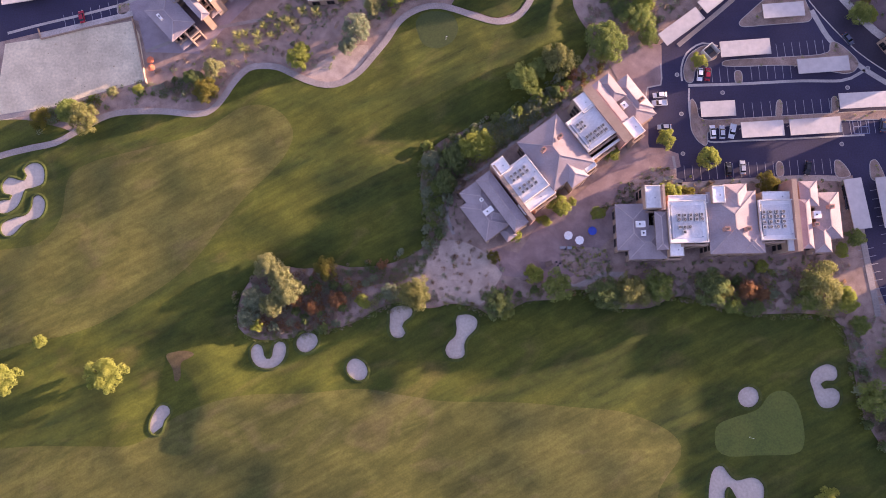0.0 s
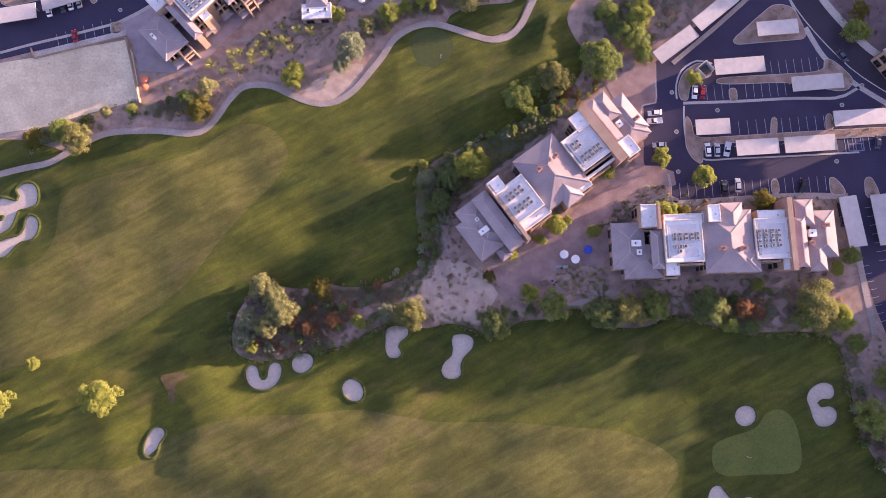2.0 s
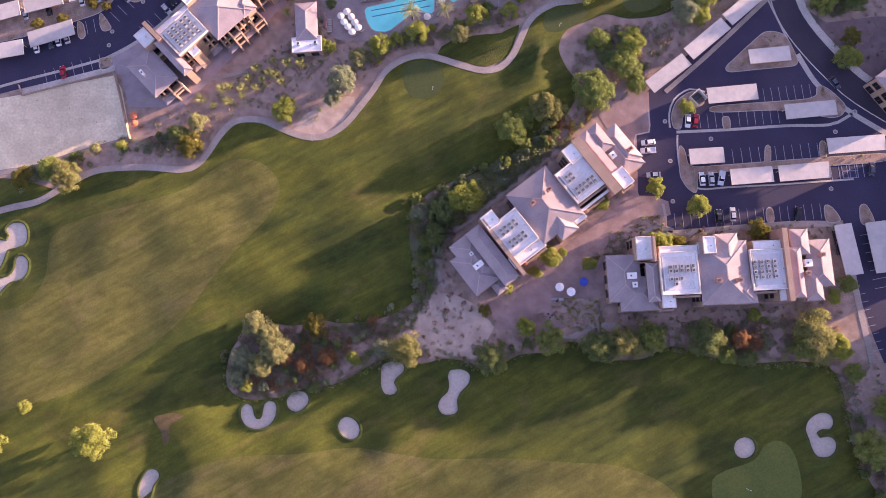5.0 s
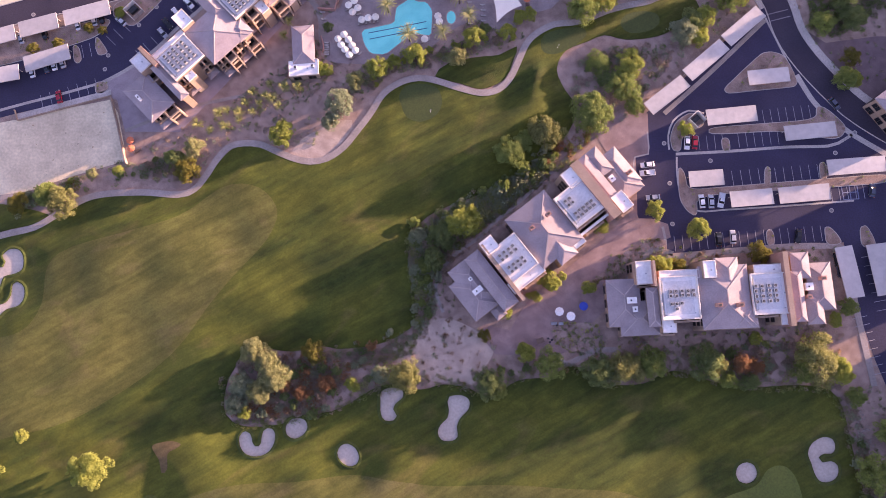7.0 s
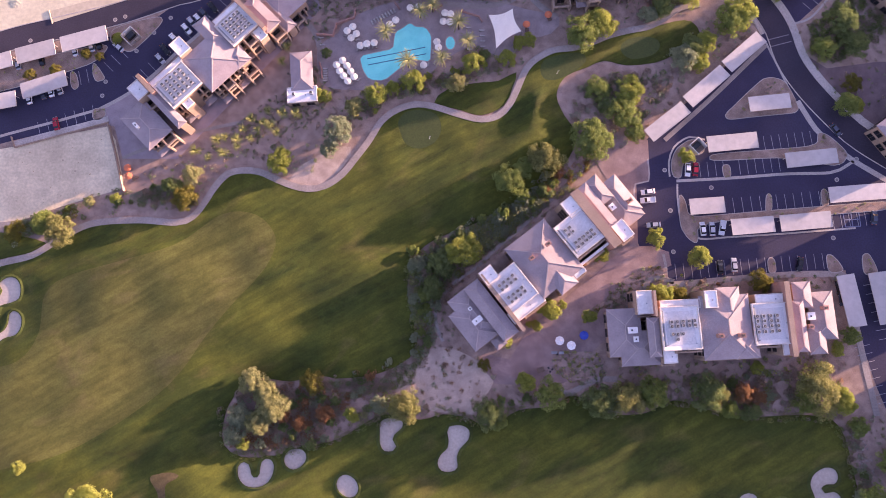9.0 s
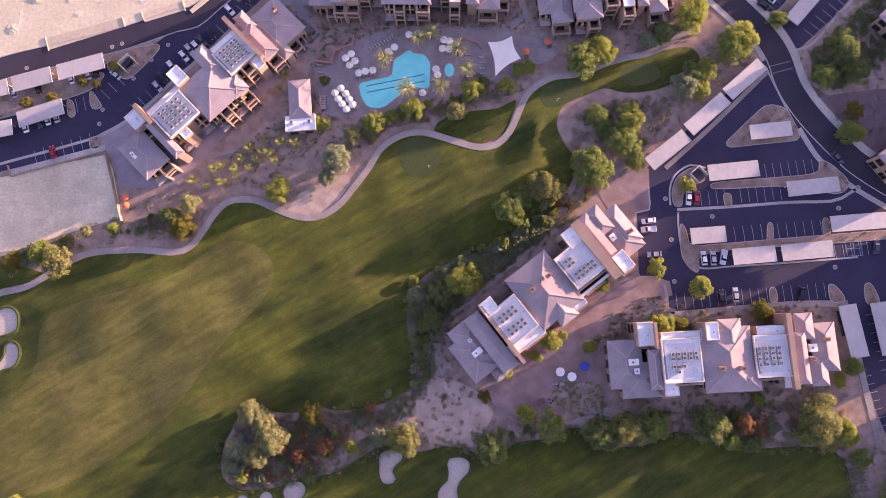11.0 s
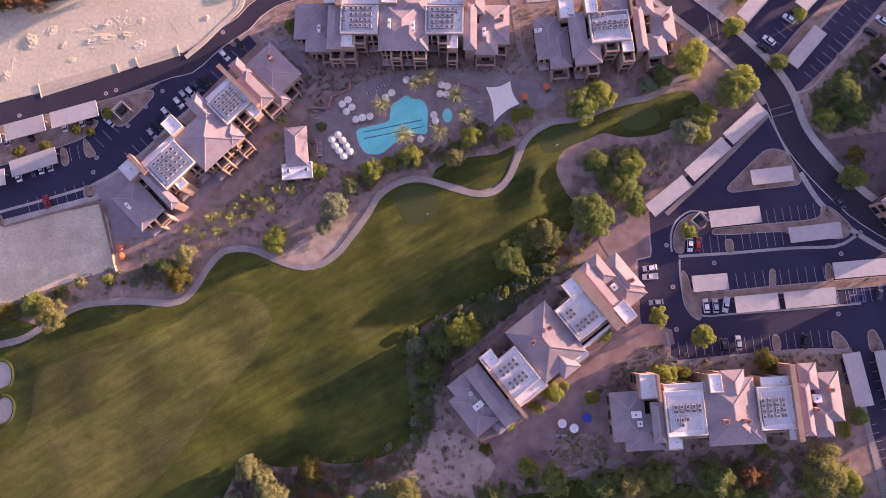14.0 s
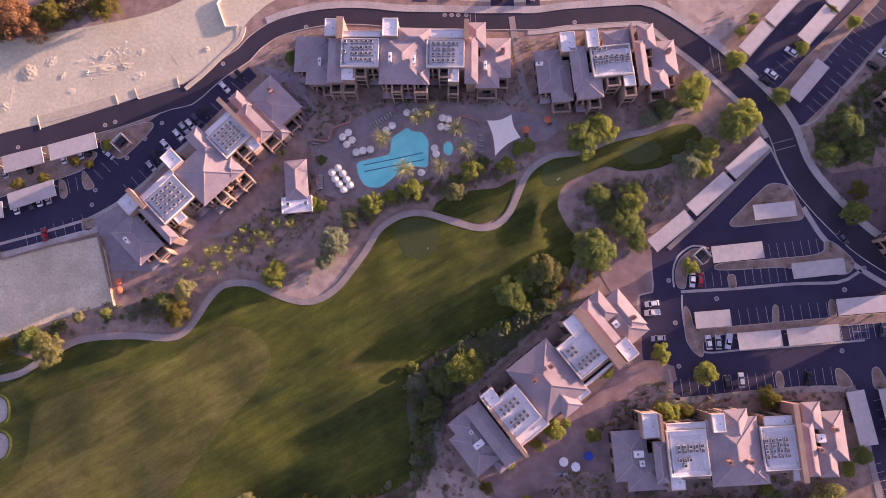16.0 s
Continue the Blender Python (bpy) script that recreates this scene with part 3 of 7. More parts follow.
    tiers = [[lip.verts.new((*p, z)) for p in line] for line, z in ((b, 0.04), (b, 0.5), (grow(b, 0.35), 0.56), (grow(b, 1.1), 0.27))]
    for i in range(n):
        for k in range(3):
            lip.faces.new((tiers[k][i], tiers[k][(i + 1) % n], tiers[k + 1][(i + 1) % n], tiers[k + 1][i]))
    bmesh.ops.recalc_face_normals(lip, faces=lip.faces)
    structure(mesh_ob("bunker_lip", lip, M["lip"]), "raised dark turf lip round a sand bunker", "bunker lip")
RIM = np.array([p for e in (COURSE, *HOLES) for p in e])


def ground_z(x, y):
    """Height of the ground, mounded within the golf course."""
    if not inside(x, y, COURSE) or any(inside(x, y, h) for h in HOLES):
        return 0.0
    k = min(1.0, math.sqrt(np.min((RIM[:, 0] - x) ** 2 + (RIM[:, 1] - y) ** 2)) / 14.0)
    return 0.28 + (swell(x, y) + 1.3) * k * k * (3 - 2 * k)


cart = band("cart_path", CART, 2.3, M["path"], 0.36, 0.5)
structure(cart, "winding pale concrete cart path beside the grass", "path")
for g, what in GREENS:
    structure(sheet("putting_green", grow(g, 0.1), 1.5, M["green" if "grey" in what else "brightgreen"], 0.27), what, "putting green")
extra = sheet("rough_grass", smooth_line([(-195.5, 62.4), (-177.2, 66.2), (-158.8, 68.3), (-146.2, 66.3), (-138.2, 63.4), (-143.7, 60.9), (-155.7, 58.4), (-175.6, 51.7), (-193.6, 46.9)], 2.5, True), 2.2, M["rough"], 0.2, skirt=0.25)
structure(extra, "strip of rough grass between two paths", "grass")
extra = sheet("rough_grass", smooth_line([(-4.0, 111.2), (1.0, 116.0), (10.8, 117.9), (18.7, 118.5), (25.1, 121.5), (23.5, 115.9), (20.3, 109.4), (12.4, 106.1), (4.7, 108.3)], 2.5, True), 2.2, M["rough"], 0.2, skirt=0.25)
structure(extra, "strip of rough grass beside the cart path", "grass")
band_line = smooth_line([(-195.7, 63.4), (-177.3, 67.0), (-165.1, 69.1), (-152.9, 71.0), (-142.5, 70.8), (-136.1, 67.7), (-131.9, 66.3)], 2.0)
structure(band("cart_path", band_line, 1.9, M["path"], 0.1, 0.2), "narrow concrete side path", "path")

# ---- graded sand lots ----
lot_w = sheet("sand_lot", [(-166.1, 96.8), (-152.3, 99.0), (-134.7, 102.8), (-120.0, 105.4), (-116.8, 100.3), (-113.5, 86.4), (-113.9, 82.6), (-133.1, 77.3), (-152.1, 71.1), (-167.4, 66.8)], 4.0, M["lotsand"], 0.02)
structure(lot_w, "empty lot of pale graded sand with scuffs", "sand lot")
lot_n = sheet("sand_lot", smooth_line([(-185.1, 176.3), (-160.3, 179.3), (-133.4, 182.7), (-102.5, 188.6), (-77.8, 201.0), (-52.9, 211.3), (-44.4, 199.7), (-63.0, 189.2), (-71.1, 180.8), (-72.0, 176.4), (-80.0, 168.1), (-91.0, 158.8), (-107.1, 154.1), (-137.2, 146.3), (-157.1, 141.1), (-181.1, 135.7)], 4.0, True), 4.0, M["sandlot"], 0.02)
structure(lot_n, "large building plot of pale graded sand with dirt heaps", "sand lot")
lot_ne = sheet("sand_lot", [(81.9, 184.7), (87.8, 194.3), (113.4, 197.7), (115.1, 184.5), (102.8, 172.0), (97.5, 168.3), (92.9, 171.9)], 4.0, M["gravel"], 0.02)
structure(lot_ne, "bare verge of pale sand", "sand lot")
lot_top = sheet("sand_lot", [(-60.0, 192.0), (-44.0, 190.8), (-27.0, 191.6), (-6.0, 189.6), (26.0, 186.8), (54.0, 187.2), (74.0, 187.4), (80.0, 200.0), (20.0, 212.0), (-60.0, 214.0)], 4.0, M["lotsand"], 0.03)
structure(lot_top, "terraced building plots of pale sand beyond the road", "sand lot")
for x0, x1, y0 in ((-9.5, -4.0, 188.6), (18.8, 27.2, 185.9), (31.5, 36.5, 185.6)):
    structure(sheet("driveway", [(x0, y0), (x1, y0 - 0.3), (x1 + 0.6, y0 + 16), (x0 + 0.6, y0 + 16)], 4.0, M["asphalt"], 0.05), "short asphalt drive beyond the road", "driveway")
patch_d = sheet("sand_patch", smooth_line([(-54.7, 83.2), (-47.9, 82.3), (-42.5, 83.3), (-37.3, 87.2), (-33.4, 92.9), (-33.4, 95.8), (-39.2, 95.6), (-46.0, 92.3), (-51.8, 88.6)], 2.0, True), 2.5, M["gravel"], 0.02)
structure(patch_d, "bare patch of trodden sand in a bend of the path", "sand")
patch_e = sheet("sand_patch", smooth_line([(-15.3, 17.5), (-10.6, 22.4), (-4.9, 26.3), (2.8, 25.0), (10.5, 20.6), (14.3, 15.9), (10.5, 9.2), (6.7, 4.5), (-2.7, 5.3), (-11.3, 7.1), (-18.1, 11.7)], 2.0, True), 2.5, M["gravel"], 0.02)
structure(patch_e, "bare sandy clearing with scattered dry brush", "sand")

# ---- roads ----
ROAD = [(-186.6, 130.7), (-157.0, 139.4), (-137.0, 143.8), (-116.9, 148.5), (-96.9, 155.0), (-90.5, 156.2), (-84.6, 160.6), (-78.0, 165.6), (-70.6, 170.4), (-66.7, 174.9), (-60.6, 179.2), (-56.4, 180.9), (-46.4, 183.2), (-36.2, 184.0), (-25.9, 183.5), (-15.7, 182.0), (-5.5, 181.3), (4.7, 180.8), (14.9, 180.0), (25.0, 179.7), (35.1, 179.3), (45.3, 180.4), (55.4, 180.7), (65.5, 181.0), (75.5, 180.0), (87.7, 170.0), (96.4, 162.0), (104.9, 152.9), (112.3, 143.9), (117.1, 134.9), (119.8, 123.8), (125.1, 113.7), (134.0, 102.1), (142.3, 93.7), (159.3, 81.9), (177.7, 70.2)]
def road_width(p):
    """The road is narrower where it passes behind the blocks."""
    k = min(1.0, max(0.0, (abs(p[0] + 2.0) - 76.0) / 14.0))
    return 6.2 + 2.2 * k * k * (3 - 2 * k)


road = band("road", smooth_line(ROAD, 3.0), road_width, M["road"], 0.05, 0.1)
structure(road, "two-lane asphalt road winding between the buildings", "road")
def side_line(line, d):
    out = []
    for i in range(len(line)):
        a, b = Vector(line[max(i - 1, 0)]), Vector(line[min(i + 1, len(line) - 1)])
        e = (b - a).normalized() * (d(line[i]) if callable(d) else d)
        out.append((line[i][0] - e.y, line[i][1] + e.x))
    return out


RL = smooth_line(ROAD, 3.0)
for side in (1, -1):
    k = band("kerb", side_line(RL, lambda p: side * (road_width(p) / 2 + 0.15)), 0.3, M["concrete"], 0.17, 0.2)
    structure(k, "low concrete kerb along the road", "kerb")
structure(band("pavement", [p for p in side_line(RL, lambda q: road_width(q) / 2 + 1.5) if p[0] > -66], 2.4, M["concrete"], 0.14, 0.16), "pale concrete footway beside the road", "pavement")
structure(band("pavement", [p for p in side_line(RL, lambda q: -road_width(q) / 2 - 1.2) if 30 < p[0] < 112], 1.6, M["concrete"], 0.14, 0.16), "pale concrete footway beside the road", "pavement")

LOT = [(67.5, 94.4), (69.5, 96.3), (113.0, 134.8), (116.2, 133.9), (120.2, 126.4), (123.7, 114.7), (129.5, 103.4), (135.8, 95.6), (140.9, 91.6), (170.0, 72.7), (163.1, 1.8), (140.4, 2.2), (137.7, 10.8), (133.3, 30.0), (131.7, 49.4), (102.7, 48.3), (72.8, 46.7), (71.5, 53.1), (70.1, 58.7), (64.8, 57.0), (63.0, 63.5), (63.8, 79.9), (68.4, 80.9), (69.4, 88.9)]
lot = structure(sheet("parking_lot", LOT, 8.0, M["asphalt"], 0.035), "wide asphalt parking lot with painted stalls", "parking lot")
LOT2 = [(104.4, 157.5), (134.8, 190.2), (178.5, 188.5), (175.7, 169.2), (163.9, 169.7), (157.6, 169.5), (137.7, 148.6), (124.8, 137.3), (119.9, 136.9), (112.0, 145.4)]
lot2 = structure(sheet("parking_lot", LOT2, 8.0, M["asphalt"], 0.035), "asphalt parking lot beside the road", "parking lot")
LOT3 = [(-177.0, 95.3), (-180.0, 125.3), (-156.3, 130.7), (-137.3, 133.2), (-126.4, 137.6), (-113.5, 141.7), (-103.7, 146.6), (-96.8, 151.6), (-87.8, 156.6), (-78.9, 164.8), (-73.7, 161.4), (-68.7, 165.9), (-65.6, 162.2), (-76.5, 152.0), (-90.2, 137.8), (-104.6, 122.9), (-113.3, 117.6), (-124.8, 111.9), (-124.6, 107.5), (-153.8, 101.1)]
lot3 = structure(sheet("parking_lot", LOT3, 8.0, M["asphalt"], 0.035), "asphalt lane with parking stalls on both sides", "parking lot")


ISLANDS = []


def island(outline, fill="desert", kerb=0.25):
    """A planter bed within a kerb."""
    o = rounded(outline)
    ISLANDS.append(o)
    e = empty("planter_island", Matrix.Identity(4), "planter island of brown soil inside a concrete kerb", "planter", "planter islands")
    part("kerb", prism(grow(o, kerb), 0.0, 0.16), M["concrete"], e)
    part("soil", prism(o, 0.1, 0.2), M[fill], e)
    return e


for o in ([(96.6, 103.7), (97.5, 105.0), (99.0, 106.3), (104.2, 111.1), (109.5, 115.7), (111.1, 116.7), (113.8, 117.0), (116.8, 116.1), (118.2, 114.8), (119.5, 112.4), (121.1, 107.8), (121.6, 105.6), (120.5, 104.3), (117.8, 104.0), (108.2, 103.3), (98.6, 102.4), (97.1, 102.7)],
          [(77.2, 82.5), (76.8, 87.3), (78.9, 92.3), (83.9, 95.6), (88.4, 94.5), (88.3, 90.7), (83.2, 89.5), (80.5, 86.7), (79.8, 81.9)],
          [(90.3, 90.0), (107.0, 90.9), (126.9, 92.0), (127.5, 97.2), (131.1, 95.6), (136.9, 89.2), (134.6, 85.8), (130.8, 85.2), (116.2, 88.7), (90.1, 87.7)],
          [(78.8, 76.8), (80.6, 74.3), (81.3, 68.2), (94.0, 69.0), (114.2, 70.3), (129.2, 71.2), (149.6, 72.4), (149.3, 69.6), (128.8, 68.4), (114.0, 67.9), (84.1, 66.5), (83.8, 59.1), (80.7, 61.2), (78.4, 65.5)],
          [(107.3, 69.6), (108.0, 75.0), (108.8, 75.9), (109.7, 75.0), (109.3, 69.9)],
          [(126.2, 71.1), (126.4, 76.2), (127.4, 77.1), (128.4, 76.1), (128.4, 71.4)],
          [(106.6, 48.9), (106.5, 53.1), (107.5, 54.2), (108.7, 53.3), (108.9, 49.3)],
          [(126.1, 48.6), (125.9, 54.5), (127.6, 54.6), (129.8, 52.0), (131.1, 49.1)],
          [(137.5, 47.8), (137.6, 54.2), (139.7, 55.0), (141.7, 50.4), (142.0, 47.7)],
          [(94.1, 86.1), (96.5, 86.2), (96.7, 82.0), (94.4, 81.7)],
          [(114.5, 150.9), (118.1, 150.7), (127.4, 160.9), (134.0, 166.5), (145.1, 176.8), (155.3, 186.1), (158.3, 183.8), (147.0, 172.9), (134.4, 161.4), (123.8, 149.7), (119.5, 146.1)],
          [(138.8, 149.2), (139.3, 150.6), (140.8, 150.1), (143.0, 147.4), (141.9, 146.2)],
          [(-120.6, 142.0), (-111.7, 144.8), (-103.0, 146.4), (-102.1, 144.5), (-106.4, 139.4), (-112.5, 133.4), (-115.1, 133.5), (-118.3, 136.1), (-120.8, 137.4)],
          [(-156.3, 130.7), (-138.3, 133.2), (-124.3, 136.3), (-121.3, 135.3), (-126.0, 129.7), (-135.8, 126.4), (-155.4, 120.5), (-167.3, 118.4), (-168.1, 127.0)],
          [(-134.8, 126.4), (-132.7, 125.5), (-131.4, 120.8), (-132.7, 119.4), (-134.0, 120.6)],
          [(-126.6, 129.8), (-123.7, 126.0), (-121.9, 123.1), (-125.1, 122.2), (-126.5, 125.3)],
          [(-125.8, 111.9), (-121.9, 112.2), (-120.8, 109.8), (-122.6, 107.9), (-125.2, 107.9)]):
    island(o)

# pale concrete gutters across the asphalt
for w, line in ((1.0, [(78.2, 81.0), (96.7, 81.6), (115.5, 82.6), (130.1, 82.7), (135.4, 84.7), (138.4, 86.5)]), (0.6, [(78.5, 80.0), (78.2, 75.5), (78.6, 68.4), (80.3, 63.7), (84.9, 60.9), (94.6, 61.3), (110.6, 62.0), (128.2, 63.0), (136.6, 63.5)]), (1.8, [(121.7, 108.4), (126.7, 98.4), (131.7, 92.8), (137.6, 87.3), (145.3, 81.9), (152.1, 77.4)]), (0.6, [(76.1, 82.6), (76.1, 87.6), (78.2, 92.9), (83.6, 96.4), (88.9, 95.3)]),
                (0.9, [(72.5, 46.9), (72.7, 52.2), (72.1, 55.9)]), (0.8, [(120.8, 136.6), (128.8, 138.6), (137.6, 147.6), (148.7, 158.6), (159.0, 169.4)]), (1.0, [(-124.8, 111.5), (-139.4, 107.6), (-154.0, 104.0), (-165.6, 100.8)]), (1.3, [(-124.8, 111.1), (-114.2, 116.8), (-104.6, 124.0), (-96.0, 132.9), (-90.2, 137.8), (-87.3, 140.8)]), (0.8, [(117.6, 150.3), (127.3, 160.0), (133.8, 164.8)]), (0.8, [(147.1, 173.3), (132.7, 158.6)]), (0.5, [(69.0, 88.9), (68.8, 81.2), (64.2, 80.2), (63.6, 71.9)]), (0.7, [(112.8, 129.9), (118.1, 115.8), (120.3, 109.2)])):
    structure(band("gutter", smooth_line(line, 2.0), w, M["concrete"], 0.07, 0.05), "shallow pale concrete gutter across the asphalt", "gutter")

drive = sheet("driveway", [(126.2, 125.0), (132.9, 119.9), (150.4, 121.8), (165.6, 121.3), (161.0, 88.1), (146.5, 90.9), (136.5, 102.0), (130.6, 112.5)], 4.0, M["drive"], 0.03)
structure(drive, "driveway of reddish pavers beside the road, colour darkened for the shade", "driveway")

# garden ground and walks round the blocks
court = sheet("courtyard", [(19.5, 22.0), (11.3, 24.0), (8.5, 22.2), (14.6, 14.2), (33.6, 13.0), (44.7, 17.1), (46.0, 23.2), (51.7, 28.4), (51.3, 36.4), (62.2, 47.9), (74.6, 52.1), (74.0, 56.7), (68.6, 58.7), (59.3, 59.0), (49.5, 50.0), (37.8, 41.2), (26.4, 32.5)], 4.0, M["paver"], 0.06)
structure(court, "courtyard of reddish brown pavers between two blocks", "courtyard")
court = sheet("courtyard", [(42.1, 83.9), (49.9, 87.5), (60.0, 96.0), (69.5, 95.7), (69.4, 88.9), (69.0, 81.2), (64.6, 80.4), (63.8, 57.0), (61.2, 58.9), (60.2, 72.0), (51.8, 87.5)], 4.0, M["paver"], 0.054)
structure(court, "paved forecourt of brown concrete", "courtyard")
bed_b = smooth_line([(33.9, 23.4), (41.1, 24.1), (48.7, 23.6), (51.1, 19.8), (50.0, 14.5), (42.3, 13.4), (35.2, 17.1)], 2.0, True)
structure(sheet("planting_bed", bed_b, 3.0, M["desert"], 0.085), "curved planting bed of brown soil in the courtyard", "planting bed")
bed_c = smooth_line([(46.0, 36.4), (54.6, 43.6), (60.4, 49.0), (65.1, 51.6), (69.8, 52.1), (72.9, 51.1), (73.1, 47.4), (69.4, 46.1), (67.5, 44.7), (62.0, 44.8), (57.3, 42.1), (51.6, 38.0)], 2.0, True)
structure(sheet("planting_bed", bed_c, 3.0, M["desert"], 0.09), "planting bed of brown soil and rocks beside the block", "planting bed")
fore = sheet("forecourt", [(-125.6, 107.6), (-122.8, 111.5), (-114.2, 116.8), (-105.6, 123.0), (-89.8, 128.6), (-52.4, 158.5), (-60.5, 160.9), (-65.7, 165.4), (-50.4, 162.7), (-44.2, 147.7), (-94.4, 92.9), (-113.9, 93.5), (-117.5, 105.3)], 4.0, M["lilac"], 0.044)
structure(fore, "shaded paved forecourt beside the block", "forecourt")
deckp = smooth_line([(-45.1, 133.2), (-38.2, 138.1), (-36.2, 142.2), (-16.1, 149.8), (15.7, 148.7), (29.5, 145.1), (41.1, 141.6), (37.9, 135.6), (26.9, 132.9), (22.7, 124.9), (11.2, 131.4), (1.2, 127.6), (-8.8, 119.9), (-26.4, 116.5), (-42.1, 117.9), (-45.1, 123.1)], 3.0, True)
deck = sheet("pool_deck", deckp, 4.0, M["deck"], 0.07)
structure(deck, "concrete pool deck in warm grey", "pool deck")
for w, line in ((2.2, [(26.1, 181.4), (27.1, 171.6), (29.0, 155.6), (32.6, 148.1), (40.2, 141.7)]), (2.0, [(28.8, 152.4), (23.7, 148.5), (13.7, 146.7), (-0.2, 148.2)]), (2.0, [(-62.4, 152.5), (-47.2, 139.5), (-44.1, 127.1)]),
                (2.0, [(72.7, 45.4), (93.4, 47.1), (115.5, 48.4), (130.1, 48.0), (132.6, 46.5), (133.3, 30.0), (136.6, 2.3)]), (1.8, [(53.8, 31.9), (61.7, 40.6), (67.8, 47.7), (75.0, 46.6)]), (1.8, [(33.6, 13.0), (38.0, 10.8), (47.2, 14.8), (54.5, 15.1)]),
                (1.2, [(-113.9, 93.8), (-101.5, 98.6), (-88.9, 102.5), (-71.4, 105.9)]), (1.1, [(-2.4, 28.2), (-4.8, 35.0), (-3.7, 40.9), (1.3, 47.2), (10.3, 53.4), (15.3, 58.3), (23.4, 64.7), (30.5, 71.1), (35.6, 75.6), (41.8, 81.1), (48.1, 87.2)]), (1.6, [(75.2, 95.5), (91.7, 109.7), (109.6, 126.2), (112.6, 129.0)])):
    structure(band("footpath", smooth_line(line, 2.0), w, M["path"], 0.1, 0.12), "narrow concrete footpath through the planting", "footpath")

# ---- painted stalls ----
line_me = boxes((-0.075, 0.075, -5.2, 0.0, 0.0, 0.012))
line_ob = mesh_ob("stall_line", line_me, M["paint"])


def stalls(parent, a, b, n, depth=5.2, side=-1, skip=()):
    """Painted stall lines from a to b."""
    a, b = Vector(a), Vector(b)
    ang = math.atan2(b.y - a.y, b.x - a.x) + (0 if side < 0 else math.pi)
    for i in range(n):
        if i in skip:
            continue
        p = a.lerp(b, i / max(1, n - 1))
        share("stall_line", line_ob.data, parent, Matrix.Translation((p.x, p.y, 0.055)) @ Matrix.Rotation(ang, 4, "Z") @ Matrix.Diagonal((1, depth / 5.2, 1, 1)))


for args in ((lot, (108.8, 96.1), (124.7, 97.5), 7), (lot, (86.3, 87.3), (113.2, 88.8), 11, 5.2, -1, (4,)), (lot, (96.6, 74.6), (105.6, 75.3), 4), (lot, (111.2, 75.5), (125.5, 76.4), 6),
             (lot, (75.7, 52.6), (124.5, 55.2), 19), (lot, (129.2, 68.6), (140.0, 69.3), 5), (lot, (131.7, 23.9), (135.6, 5.7), 8, 5.2, 1), (lot, (136.9, 44.2), (140.0, 26.4), 7, 5.2, 1),
             (lot2, (117.1, 152.4), (127.1, 161.9), 5, 5.2, 1), (lot2, (134.0, 163.6), (147.4, 175.6), 6), (lot2, (149.1, 176.6), (160.4, 187.0), 5), (lot2, (130.6, 140.8), (154.4, 164.1), 11, 5.2, 1),
             (lot3, (-144.0, 102.8), (-124.6, 108.5), 7, 5.2, 1), (lot3, (-122.9, 129.6), (-115.3, 137.2), 4), (lot3, (-108.4, 120.0), (-95.0, 132.4), 6, 5.2, 1), (lot3, (-90.1, 136.4), (-68.6, 159.1), 10, 5.2, 1), (lot3, (-131.8, 126.3), (-126.2, 127.7), 3)):
    stalls(*args)
bpy.data.objects.remove(line_ob)


# crossing lines and the blue accessible bay
for owner, line, mat in ((road, [(95.6, 167.1), (96.3, 159.5)], "faded"), (road, [(98.4, 164.9), (98.7, 157.3)], "faded"), (road, [(11.3, 184.1), (11.4, 179.1)], "faded"), (road, [(13.2, 184.1), (13.2, 179.1)], "faded"), (road, [(113.3, 130.9), (120.9, 132.7)], "faded"), (road, [(114.2, 128.4), (121.6, 130.2)], "faded"),
                         (lot, [(132.9, 68.3), (133.3, 63.9)], "blue"), (lot, [(135.5, 68.4), (135.7, 64.0)], "blue"), (lot, [(138.1, 68.6), (138.3, 64.1)], "blue"), (lot, [(133.3, 63.9), (138.3, 64.1)], "blue"), (lot, [(133.0, 66.3), (138.4, 66.5)], "blue")):
    band("painted_line", smooth_line(line, 3.0), 0.3, M[mat], 0.068, 0.012, owner)

# ---- carports ----
def carport(a, b, c):
    """A carport roof from its corners a (near left), b (near right), c (far left): sheet-metal roof on steel posts."""
    a, b, c = Vector(a), Vector(b), Vector(c)
    w, d, ang = (b - a).length, (c - a).length, math.atan2(b.y - a.y, b.x - a.x)
    d = max(d, 5.2)
    e = empty("carport", Matrix.Translation((a.x, a.y, 0)) @ Matrix.Rotation(ang, 4, "Z"), "cream sheet-metal carport roof on steel posts", "carport", "carports")
    n = max(4, int(w / 0.75))
    line = []
    for i in range(n):
        x0, x1 = 0.06 + (w - 0.12) * i / n, 0.06 + (w - 0.12) * (i + 1) / n
        line += [(x0, 2.64), (x0 + 0.03, 2.648), (x0 + 0.07, 2.648), (x0 + 0.1, 2.64)]
    line.append((w - 0.06, 2.64))
    bm = bmesh.new()
    fold = [[bm.verts.new((x, y, z + 0.02 * y)) for x, z in line] for y in (0.05, d - 0.05)]
    for i in range(len(line) - 1):
        bm.faces.new((fold[0][i], fold[0][i + 1], fold[1][i + 1], fold[1][i]))
    part("roof", bm, M["carport"], e)
    part("fascia", boxes((0, w, 0, 0.06, 2.45, 2.72), (0, w, d - 0.06, d, 2.45, 2.72), (0, 0.06, 0.06, d - 0.06, 2.45, 2.72), (w - 0.06, w, 0.06, d - 0.06, 2.45, 2.72)), M["carport"], e)
    k = max(2, int(w / 5.5) + 1)
    for i in range(k):
        x = 0.5 + (w - 1.0) * i / (k - 1)
